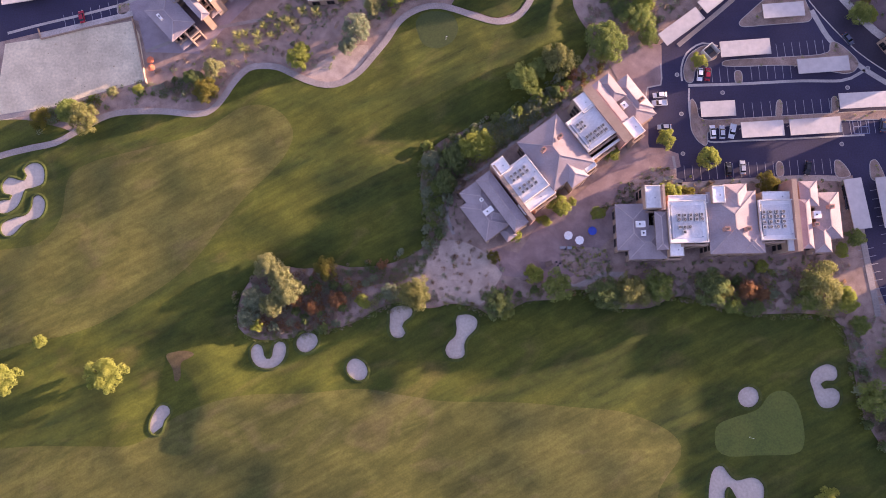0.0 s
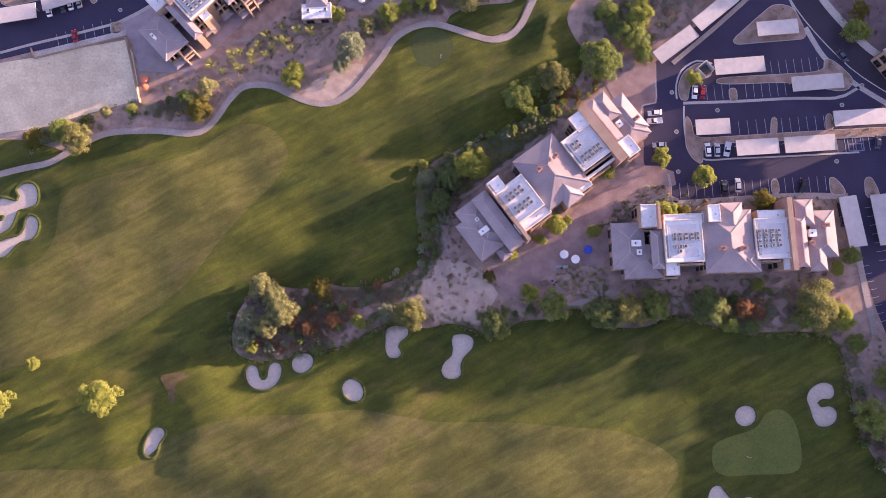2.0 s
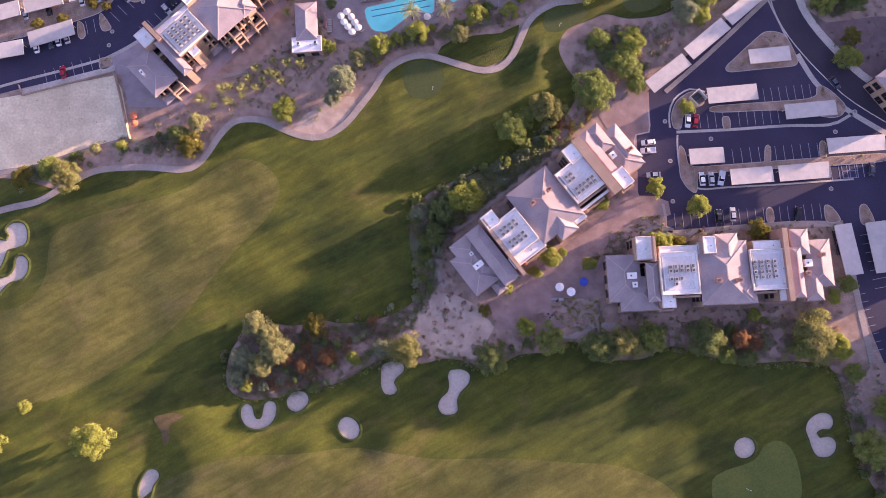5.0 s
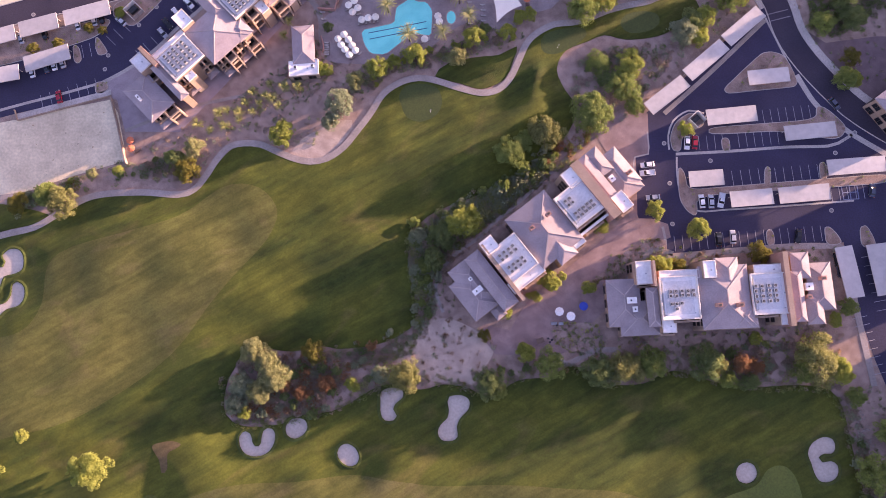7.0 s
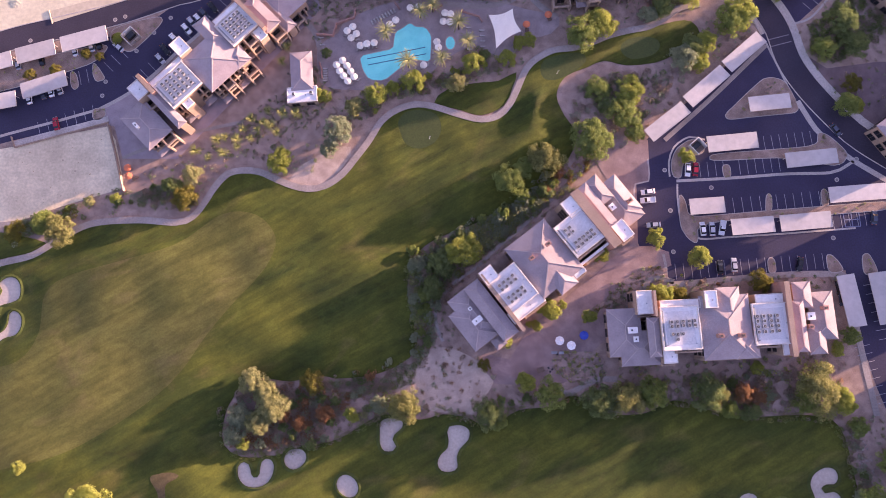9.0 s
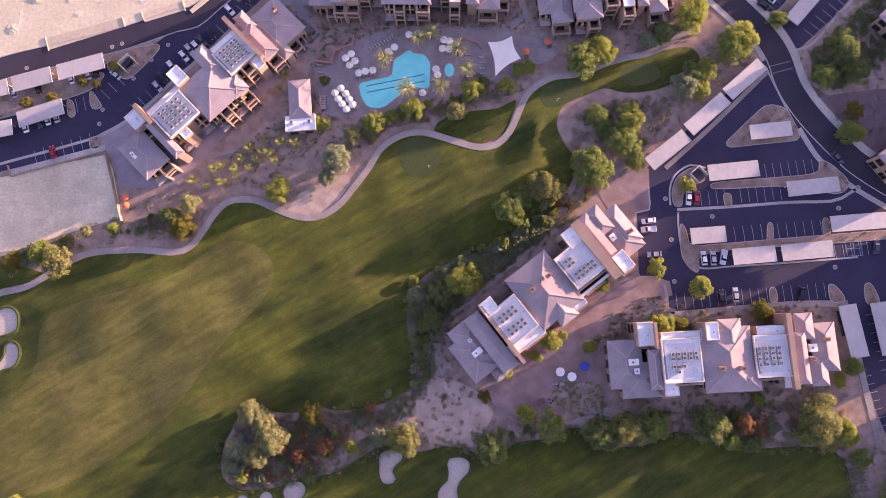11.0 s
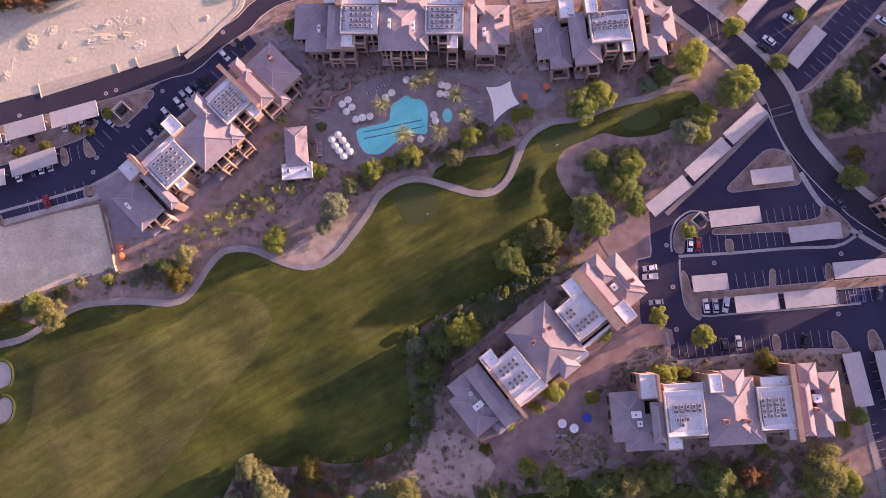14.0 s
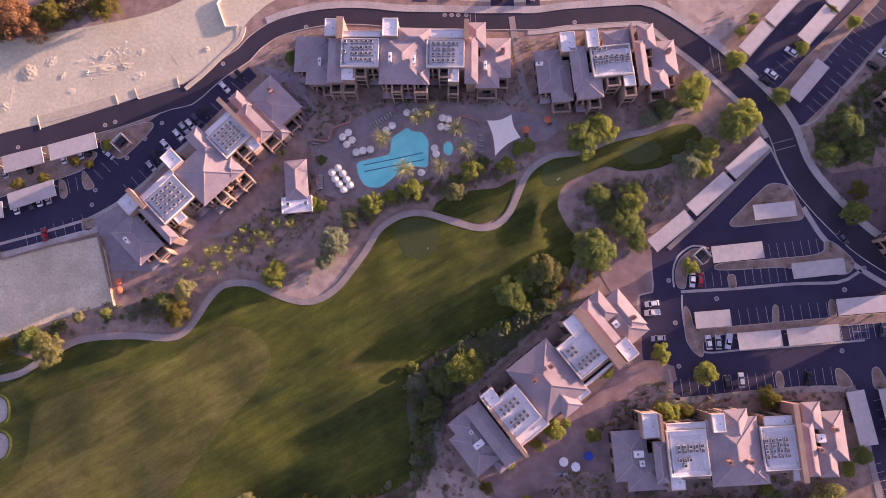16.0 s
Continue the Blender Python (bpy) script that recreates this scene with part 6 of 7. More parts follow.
scatter("hedge", [(-5.8, 58.4), (7.4, 65.9), (19.2, 72.2), (24.6, 75.3), (31.2, 78.9), (35.8, 80.3), (35.7, 77.6), (30.4, 73.4), (24.3, 68.3), (16.3, 62.1), (10.3, 58.4), (1.3, 56.4)], 760, [LEAF["grey"], LEAF["pale"], LEAF["grey"], LEAF["green"]], 1.2, 1.9, "dense grey-green hedge beside the fairway", (), 90)
scatter("desert_shrubs", [(53.0, 19.2), (90.9, 20.5), (127.0, 22.3), (129.0, 17.0), (108.1, 13.5), (72.3, 12.2), (54.3, 12.5)], 260, DRY + [LEAF["lime"]], 0.3, 0.8, "small desert shrubs along the foot of the block")
scatter("brush", [(-11.2, 24.0), (-11.4, 31.3), (-13.2, 41.0), (-14.6, 53.0), (-10.0, 57.4), (-1.4, 61.7), (8.6, 66.5), (21.7, 72.9), (29.8, 76.8), (37.6, 81.2), (40.0, 80.6), (34.4, 76.2), (29.2, 72.0), (22.2, 65.8), (14.2, 59.5), (9.0, 54.6), (0.2, 48.4), (-5.0, 41.6), (-6.2, 35.0), (-4.4, 27.0)], 2600, [LEAF["grey"], LEAF["dry"], LEAF["green"], LEAF["grey"], LEAF["olive"]], 0.7, 1.5, "dense tangled brush in dull green and brown", (), 90)
scatter("brush", [(-72.7, -5.1), (-72.6, 7.3), (-70.2, 13.1), (-56.7, 15.2), (-41.2, 15.7), (-33.4, 11.6), (-37.0, 3.0), (-48.2, -3.8), (-59.6, -5.8)], 460, [LEAF["dry"], LEAF["rust"], LEAF["dry"], LEAF["grey"]], 0.8, 1.6, "dense tangled brush in rust, brown and grey-green", (), 90)
scatter("brush", [(-41.2, 15.7), (-22.0, 17.8), (-13.5, 23.3), (-10.7, 26.2), (-9.6, 22.4), (-16.2, 15.6), (-23.8, 11.7), (-33.4, 10.6)], 520, BRUSH[1:] + [LEAF["dry"]], 0.5, 1.1, "dense tangled brush in brown and grey-green", (), 60)
scatter("brush", [(-33.1, 3.0), (-25.7, 9.8), (-18.1, 11.7), (-10.4, 9.9), (-14.1, 5.1), (-23.6, 4.1)], 120, GREENS_MIX, 0.8, 1.5, "dense low shrubs in dull green", (), 60)
scatter("brush", [(42.5, 12.4), (68.7, 14.6), (79.9, 16.6), (116.8, 17.0), (127.5, 13.4), (126.9, 5.0), (116.0, 4.9), (97.8, 4.6), (83.2, 7.3), (70.4, 9.9), (62.9, 6.1), (51.7, 5.9)], 420, [LEAF["dry"], LEAF["grey"], LEAF["green"], LEAF["dry"]], 0.6, 1.3, "dense mixed shrubs along the fairway", (), 70)
scatter("brush", [(126.6, -0.5), (129.3, 0.4), (133.1, -21.2), (138.0, -38.7), (135.2, -40.5), (129.3, -24.8)], 300, [LEAF["grey"], LEAF["dry"], LEAF["dry"]], 0.8, 1.6, "dense mixed shrubs along the fairway", (), 60)
scatter("brush", [(-110.8, 79.6), (-104.1, 82.3), (-94.4, 84.4), (-87.6, 83.8), (-88.3, 76.1), (-96.0, 75.3), (-105.8, 76.6)], 200, BRUSH[1:], 0.6, 1.3, "dense low brush in brown and grey-green", (), 60)
scatter("brush", [(-152.1, 70.2), (-140.7, 74.6), (-127.2, 77.2), (-128.9, 72.4), (-144.0, 66.1), (-151.5, 62.6)], 240, BRUSH[2:] + [LEAF["gold"]], 0.8, 1.5, "dense low brush beside the path", (), 60)
scatter("brush", [(-36.3, 110.8), (-26.4, 117.5), (-8.7, 121.0), (9.1, 124.0), (20.8, 123.7), (8.9, 119.4), (-8.8, 114.9), (-26.5, 108.5), (-36.3, 101.8)], 460, [LEAF["pale"], LEAF["dry"], LEAF["grey"], LEAF["deep"]], 0.6, 1.4, "mixed sunlit shrubs between pool and path", (), 60)
scatter("brush", [(73.1, 144.9), (86.2, 148.6), (87.9, 144.4), (76.7, 139.6)], 110, GREENS_MIX, 0.8, 1.5, "dense dark shrubs beside the path", (), 60)
scatter("brush", [(45.0, 97.0), (43.0, 108.0), (47.0, 117.0), (58.0, 120.0), (70.0, 121.0), (80.0, 121.0), (88.0, 122.0), (72.0, 107.0), (62.0, 99.0), (52.0, 93.0)], 420, [LEAF["grey"], LEAF["dry"], LEAF["deep"], LEAF["dry"]], 0.6, 1.5, "grey-green and brown shrubs under the trees", (), 60)
scatter("brush", [(37.3, 84.1), (48.2, 90.5), (51.8, 87.5), (41.9, 80.1)], 90, [LEAF["gold"], LEAF["rust"], LEAF["lime"]], 0.6, 1.2, "golden and rust shrubs along the wall", (), 60)
scatter("brush", [(-173.1, 182.4), (-160.9, 186.4), (-148.8, 192.6), (-128.2, 200.8), (-115.7, 202.5), (-117.1, 190.3), (-133.6, 185.3), (-148.0, 182.6), (-160.3, 179.7), (-172.6, 176.9)], 420, [LEAF["rust"], LEAF["gold"], LEAF["dry"]], 1.2, 2.4, "thicket of rust and golden brush", (), 90)

scatter("brush", [(128.5, 136.0), (141.3, 146.4), (154.5, 157.8), (165.2, 150.7), (159.1, 134.5), (136.3, 121.2), (127.3, 125.5)], 1000, [LEAF["deep"], LEAF["deep"], LEAF["green"], LEAF["dry"]], 0.6, 1.4, "shaded shrubs before the houses", (), 60)

scatter("desert_shrubs", [(-60.5, 158.8), (-44.2, 150.8), (-28.2, 150.3), (-16.1, 153.4), (23.8, 151.2), (27.6, 147.3), (15.7, 147.7), (-16.1, 149.8), (-36.2, 144.3), (-44.2, 138.3), (-56.2, 143.9)], 700, DRY, 0.35, 0.9, "small desert shrubs between the pool and the block", (deckp,))

scatter("desert_shrubs", [(-76.2, 103.1), (-61.7, 114.6), (-52.0, 120.3), (-45.1, 126.1), (-41.7, 117.9), (-44.0, 107.1), (-55.6, 99.6), (-69.2, 98.0)], 600, DRY, 0.25, 0.6, "small desert shrubs before the terraces")

scatter("weeds", [(-154.0, 95.5), (-120.9, 103.4), (-114.9, 84.5), (-152.3, 73.0)], 34, [LEAF["dry"], LEAF["rust"]], 0.12, 0.35, "sparse dry weeds on the sand lot")
scatter("desert_shrubs", bed_c, 260, DRY + [LEAF["rust"], LEAF["gold"]], 0.3, 0.8, "small brown and golden shrubs in the bed beside the block")
scatter("desert_shrubs", bed_b, 170, DRY + [LEAF["olive"], LEAF["lime"]], 0.25, 0.75, "small shrubs in the courtyard bed")

# ragged edge where the grass runs into the planting
def fringe(line, width, n):
    edge = smooth_line(line, 1.5)
    scatter("grass_fringe", side_line(edge, width) + side_line(edge, -width)[::-1], n, [LEAF["deep"], LEAF["olive"], LEAF["dry"], LEAF["green"]], 0.3, 0.9, "ragged fringe of uncut grass and low weeds", (), 44)


fringe([(-75.0, 8.2), (-75.4, 4.4), (-73.1, -4.1), (-66.4, -7.0), (-56.9, -6.2), (-43.2, -3.7), (-32.5, 0.8), (-24.4, 2.9), (-8.2, 6.2), (2.8, 3.8), (10.7, 2.1), (21.8, 6.5), (31.2, 9.5), (39.1, 9.4), (49.1, 4.8), (56.3, 4.7), (69.4, 7.7), (76.4, 7.7), (92.1, 4.0), (113.1, 2.1), (121.4, 1.3), (126.2, -6.0), (127.5, -18.4), (129.8, -30.1)], 1.6, 9000)
fringe([(-64.8, 6.3), (-54.8, 8.7), (-36.5, 10.9), (-21.8, 13.3), (-13.6, 16.6), (-10.3, 22.7), (-11.5, 28.0), (-12.6, 40.6), (-13.5, 51.6), (-10.9, 58.9)], 1.2, 5000)

# ---- palms and yuccas ----
def frond_mesh(name, length, mat, droop):
    bm = bmesh.new()
    n = 7
    pts = [Vector((length * i / n, 0, length * (0.28 * math.sin(1.6 * i / n) - droop * (i / n) ** 2))) for i in range(n + 1)]
    w = [0.04 + 0.10 * length * math.sin(math.pi * min(1, 0.12 + 0.88 * i / n)) for i in range(n + 1)]
    rib = [bm.verts.new(p) for p in pts]
    for i in range(n):
        for s in (-1, 1):
            m = bm.verts.new(pts[i].lerp(pts[i + 1], 0.5))
            t0 = bm.verts.new(pts[i] + Vector((0.12 * length, s * w[i], -0.35 * w[i])))
            t1 = bm.verts.new(pts[i].lerp(pts[i + 1], 0.5) + Vector((0.12 * length, s * w[i + 1], -0.35 * w[i + 1])))
            bm.faces.new((rib[i], m, t0))
            bm.faces.new((m, rib[i + 1], t1))
    me = bpy.data.meshes.new(name)
    bm.to_mesh(me)
    bm.free()
    me.materials.append(mat)
    return me


def palm(name, label, height, length, fronds, mat, droop):
    e = empty(name, Matrix.Translation((0, 0, -60)), label, "palm" if name == "palm_tree" else "yucca", name + "s")
    bm = bmesh.new()
    cyl(bm, 0, 0, -0.2, height, 0.3, 0.18, 10)
    part("trunk", bm, M["bark"], e)
    me = frond_mesh("frond", length, mat, droop)
    for i in range(fronds):
        up = -0.25 + 0.9 * (i % 4) / 3
        share("frond", me, e, Matrix.Translation((0, 0, height)) @ Matrix.Rotation(i * 2.399, 4, "Z") @ Matrix.Rotation(-up, 4, "Y") @ Matrix.Scale(random.uniform(0.85, 1.1), 4))
    TEMPLATES.append(e)
    return e


PALM = palm("palm_tree", "date palm with arching sunlit fronds by the pool", 5.0, 3.7, 26, LEAF["pale"], 0.5)
YUCCA = palm("yucca", "young yellow-green palm on bare soil", 1.4, 2.0, 26, LEAF["yucca"], 0.2)
for x, y in ((-20.5, 135.8), (-8.5, 143.1), (5.1, 138.4), (8.1, 131.5), (-12.9, 124.6), (-1.0, 125.8), (-4.0, 145.1)):
    copy_thing(PALM, Matrix.Translation((x, y, 0)) @ Matrix.Rotation(random.uniform(0, 6), 4, "Z") @ Matrix.Scale(random.uniform(0.9, 1.1), 4))
for x, y in ((-68.3, 106.6), (-63.8, 105.2), (-62.3, 109.4), (-57.0, 108.2), (-59.0, 101.3), (-79.9, 99.0), (-73.0, 99.2), (-68.4, 99.5), (-87.5, 95.3), (-83.0, 92.8), (-52.3, 108.1), (-65.9, 102.5), (-77.3, 99.9), (-71.2, 102.7), (-61.4, 104.0), (-77.8, 94.1), (-73.0, 96.5), (-57.8, 127.4), (-55.9, 132.8)):
    copy_thing(YUCCA, Matrix.Translation((x, y, 0)) @ Matrix.Rotation(random.uniform(0, 6), 4, "Z") @ Matrix.Scale(random.uniform(0.85, 1.3), 4))


# ---- flagsticks ----
def flagstick(x, y):
    e = empty("flagstick", Matrix.Translation((x, y, 0.26)), "thin white golf flagstick with a small flag", "flagstick", "flagsticks")
    part("pole", cyl(bmesh.new(), 0, 0, 0, 2.1, 0.02, n=6), M["brightcanvas"], e)
    part("flag", boxes((0.02, 0.5, -0.01, 0.01, 1.75, 2.1)), M["brightcanvas"], e)
    part("cup", cyl(bmesh.new(), 0, 0, 0, 0.03, 0.12, n=10), M["brightcanvas"], e)


for p in ((93.2, -36.7), (-5.9, 98.0), (39.3, 120.6)):
    flagstick(*p)


# ---- vehicles ----
def profile(bm, pts, half, inset):
    """A closed side outline drawn out to the width of a car, tucked in towards the top."""
    zs = [p[1] for p in pts]
    lo, hi = min(zs), max(zs)
    L = [bm.verts.new((x, -half + inset * (z - lo) / (hi - lo), z)) for x, z in pts]
    R = [bm.verts.new((x, half - inset * (z - lo) / (hi - lo), z)) for x, z in pts]
    n = len(pts)
    for i in range(n):
        bm.faces.new((L[i], L[(i + 1) % n], R[(i + 1) % n], R[i]))
    bm.faces.new(L[::-1])
    bm.faces.new(R)
    bmesh.ops.recalc_face_normals(bm, faces=bm.faces)
    return bm


def car(colour, rgb, pickup=False):
    paint = material(colour + "_car_paint", [rgb, tuple(min(1, c * 1.1) for c in rgb)], 0.25, 4.0, bump=0.0)
    e = empty("pickup_truck" if pickup else "car", Matrix.Translation((0, 0, -60)), "parked " + colour + (" pickup truck with an open bed" if pickup else " car with dark windows"), "pickup" if pickup else "car", "parked vehicles")
    if pickup:
        b = profile(bmesh.new(), [(-2.6, 0.45), (2.55, 0.45), (2.6, 0.85), (1.1, 1.08), (-0.5, 1.08), (-0.55, 0.75), (-2.4, 0.75), (-2.45, 1.05), (-2.6, 1.05)], 0.97, 0.06)
        cab, roof = [(-0.5, 1.08), (1.2, 1.08), (0.65, 1.68), (-0.4, 1.68)], (-0.4, 0.6)
        for s in (-1, 1):
            part("bed_side", boxes((-2.6, -0.55, s * 0.92 - 0.05, s * 0.92 + 0.05, 0.7, 1.08)), paint, e)
    else:
        b = profile(bmesh.new(), [(-2.35, 0.35), (2.3, 0.35), (2.4, 0.62), (2.2, 0.82), (1.0, 0.95), (-1.6, 0.98), (-2.25, 0.92), (-2.4, 0.65)], 0.92, 0.10)
        cab, roof = [(-1.8, 0.96), (1.15, 0.94), (0.45, 1.38), (-1.3, 1.38)], (-1.3, 0.46)
    bmesh.ops.bevel(b, geom=b.edges[:], offset=0.06, segments=1, affect="EDGES")
    body = part("body", b, paint, e)
    part("cabin_glass", profile(bmesh.new(), cab, 0.82, 0.17), M["glass"], e, "dark glazed cabin")
    part("roof", boxes((roof[0], roof[1], -0.69, 0.69, cab[2][1] - 0.02, cab[2][1] + 0.05), bevel=0.03), paint, e)
    for x in (-1.45, 1.45):
        for s in (-1, 1):
            w = bmesh.new()
            bmesh.ops.create_cone(w, cap_ends=True, segments=14, radius1=0.33, radius2=0.33, depth=0.22, matrix=Matrix.Translation((x, s * 0.82, 0.33)) @ Matrix.Rotation(math.pi / 2, 4, "X"))
            wheel = part("wheel", w, M["tyre"], e)
            w = bmesh.new()
            bmesh.ops.create_cone(w, cap_ends=True, segments=10, radius1=0.2, radius2=0.2, depth=0.03, matrix=Matrix.Translation((x, s * 0.94, 0.33)) @ Matrix.Rotation(math.pi / 2, 4, "X"))
            part("rim", w, M["rim"], wheel)
    for s in (-1, 1):
        part("headlight", boxes((2.2, 2.36, s * 0.62 - 0.2, s * 0.62 + 0.2, 0.62, 0.76)), M["canvas"], e)
        part("mirror", boxes((0.75, 0.95, s * 1.0 - 0.08, s * 1.0 + 0.08, 0.9, 1.02)), paint, e)
        part("tail_light", boxes((-2.46 if not pickup else -2.66, -2.36 if not pickup else -2.56, s * 0.68 - 0.16, s * 0.68 + 0.16, 0.66, 0.8)), M["redcanvas"], e)
    TEMPLATES.append(e)
    return e


CARS = {"w": car("white", (0.72, 0.72, 0.73)), "s": car("silver", (0.42, 0.43, 0.46)), "k": car("black", (0.015, 0.015, 0.018)), "r": car("dark red", (0.32, 0.015, 0.03)), "b": car("dark blue-grey", (0.05, 0.06, 0.09)), "p": car("white", (0.7, 0.7, 0.71), True)}


def park(kind, at, toward):
    a, b = Vector(at), Vector(toward)
    copy_thing(CARS[kind], Matrix.Translation((a.x, a.y, 0.06)) @ Matrix.Rotation(math.atan2(b.y - a.y, b.x - a.x), 4, "Z"))


for kind, ab in (("w", [(68.1, 77.3), (66.2, 77.1)]), ("p", [(67.9, 74.4), (66.0, 74.3)]), ("s", [(69.3, 65.9), (67.3, 65.8)]), ("w", [(85.6, 64.2), (85.5, 65.7)]), ("s", [(88.7, 64.1), (88.7, 65.6)]), ("p", [(92.1, 64.4), (91.7, 62.6)]),
                 ("w", [(82.1, 84.7), (81.9, 82.8)]), ("r", [(84.7, 84.8), (84.9, 86.5)]), ("k", [(90.3, 51.2), (90.3, 53.0)]), ("s", [(95.0, 51.8), (95.0, 53.6)]), ("k", [(116.6, 51.6), (116.2, 49.8)]), ("b", [(142.6, 66.8), (142.9, 68.6)]),
                 ("w", [(123.6, 164.0), (122.0, 165.3)]), ("w", [(115.7, 156.2), (114.1, 157.6)]), ("k", [(113.3, 153.6), (111.7, 155.1)]), ("k", [(151.0, 157.9), (149.4, 159.2)]), ("w", [(155.7, 162.1), (154.1, 163.5)]), ("w", [(140.0, 182.4), (138.4, 183.5)]),
                 ("s", [(-117.4, 134.8), (-119.1, 136.3)]), ("r", [(-138.2, 106.7), (-138.7, 108.7)]), ("w", [(-140.9, 119.0), (-141.4, 121.1)]), ("s", [(-137.9, 119.8), (-138.5, 121.8)]), ("w", [(-148.7, 116.5), (-149.2, 118.5)]), ("b", [(-143.6, 118.1), (-144.1, 120.1)]), ("s", [(-127.3, 135.5), (-127.9, 137.6)]), ("k", [(-124.7, 136.3), (-125.3, 138.4)]), ("w", [(-133.3, 134.1), (-133.8, 136.2)]), ("k", [(-145.2, 130.8), (-145.7, 132.9)]), ("s", [(-153.7, 129.4), (-154.3, 131.5)]),
                 ("s", [(-101.9, 129.8), (-100.4, 128.1)]), ("w", [(-97.2, 137.4), (-95.7, 135.7)]), ("w", [(-92.9, 141.0), (-91.4, 139.3)]), ("s", [(-91.0, 143.5), (-89.5, 141.7)]), ("w", [(-88.6, 144.6), (-87.1, 142.9)]), ("b", [(-86.7, 146.6), (-85.2, 144.9)]), ("k", [(-83.7, 149.1), (-82.2, 147.3)]), ("w", [(-76.9, 158.1), (-75.4, 156.4)]), ("k", [(-71.7, 162.4), (-70.2, 160.6)]), ("k", [(-100.4, 133.4), (-99.0, 131.7)]),
                 ("k", [(22.6, 189.4), (22.7, 191.4)]), ("s", [(33.9, 189.2), (34.0, 191.2)]), ("b", [(133.1, 97.4), (133.9, 96.2)]), ("k", [(128.6, 43.5), (128.8, 41.7)]), ("b", [(129.1, 39.9), (129.2, 38.1)]), ("w", [(141.7, 42.3), (141.8, 40.5)])):
    park(kind, *ab)


# ---- swimming pool and its deck ----
def ring(outline, d, z0, z1):
    """A raised rim round an outline."""
    o = grow(outline, d)
    bm = bmesh.new()
    n = len(outline)
    v = [[bm.verts.new((*p, z)) for p in line] for line, z in ((outline, z0), (outline, z1), (o, z1), (o, z0))]
    for i in range(n):
        for k in range(3):
            bm.faces.new((v[k][i], v[k][(i + 1) % n], v[k + 1][(i + 1) % n], v[k + 1][i]))
    bmesh.ops.recalc_face_normals(bm, faces=bm.faces)
    return bm


POOL = rounded([(-30.3, 129.1), (-24.3, 130.3), (-18.4, 131.5), (-18.0, 134.8), (-17.5, 137.7), (-14.7, 139.4), (-12.3, 141.2), (-10.3, 139.5), (-6.8, 139.3), (-4.7, 136.0), (-5.0, 130.9), (-5.3, 126.4), (-9.0, 127.0), (-12.3, 127.3), (-17.1, 123.4), (-21.7, 119.7), (-27.0, 120.3), (-29.3, 124.2)], 1)
pool = empty("swimming_pool", Matrix.Identity(4), "turquoise swimming pool with two dark lane lines", "pool")
bm = bmesh.new()
bm.faces.new([bm.verts.new((x, y, 0.10)) for x, y in POOL])
bmesh.ops.triangulate(bm, faces=bm.faces[:])
bm.normal_update()
if sum(f.normal.z for f in bm.faces) < 0:
    bmesh.ops.reverse_faces(bm, faces=bm.faces[:])
part("water", bm, M["pool"], pool)
part("coping", ring(POOL, 0.3, 0.05, 0.17), M["concrete"], pool)
for line in ([(-27.7, 128.0), (-16.4, 130.0), (-6.9, 131.8)], [(-27.3, 125.7), (-16.5, 127.6), (-6.6, 129.3)]):
    b = band("lane_line", smooth_line(line, 2.0), 0.32, M["poolline"], 0.115, 0.01, pool)
SPA = [(sx + 1.6 * math.cos(a), sy + 2.4 * math.sin(a)) for (sx, sy) in [(2.0, 133.1)] for a in [i * math.pi / 10 for i in range(20)]]
spa = empty("hot_tub", Matrix.Identity(4), "small oval turquoise hot tub set in the deck", "hot tub")
part("water", prism(SPA, 0.06, 0.11), M["pool"], spa)
part("coping", ring(SPA, 0.35, 0.05, 0.2), M["concrete"], spa)


def umbrella(mat, label, r=1.35):
    e = empty("parasol", Matrix.Translation((0, 0, -60)), label, "umbrella", "parasols")
    part("pole", cyl(bmesh.new(), 0, 0, 0.0, 2.5, 0.03, n=8), M["steel"], e)
    part("base", cyl(bmesh.new(), 0, 0, 0.0, 0.12, 0.3, 0.25, 12), M["iron"], e)
    bm = bmesh.new()
    top = bm.verts.new((0, 0, 2.75))
    rim = [bm.verts.new((r * math.cos(i * math.pi / 4), r * math.sin(i * math.pi / 4), 2.15)) for i in range(8)]
    hem = [bm.verts.new((v.co.x * 1.01, v.co.y * 1.01, 1.98)) for v in rim]
    for i in range(8):
        bm.faces.new((top, rim[i], rim[(i + 1) % 8]))
        bm.faces.new((rim[i], hem[i], hem[(i + 1) % 8], rim[(i + 1) % 8]))
    part("canopy", bm, mat, e)
    part("finial", cyl(bmesh.new(), 0, 0, 2.72, 2.9, 0.06, 0.02, 6), M["steel"], e)
    TEMPLATES.append(e)
    return e


WHITE = umbrella(M["canvas"], "open white canvas parasol on a pole")
ORANGE = umbrella(M["redcanvas"], "open orange canvas parasol on a pole")
# same parasol as the white one, its canvas colour lifted for the shaded courtyard
BRIGHT = umbrella(M["brightcanvas"], "open white canvas parasol on a pole, colour brightened against the shade", 1.5)
BLUE = umbrella(M["bluecanvas"], "open blue canvas parasol on a pole", 1.5)
loun = empty("sun_lounger", Matrix.Translation((0, 0, -60)), "low sun lounger with a grey-brown cushion on the deck", "sun lounger", "sun loungers")
part("frame", boxes((-0.95, 0.95, -0.32, 0.32, 0.25, 0.32)), M["wood"], loun)
part("mattress", boxes((-0.4, 0.95, -0.3, 0.3, 0.32, 0.42), bevel=0.03), M["steel"], loun)
bk = boxes((-0.95, -0.4, -0.3, 0.3, 0.32, 0.42), bevel=0.03)
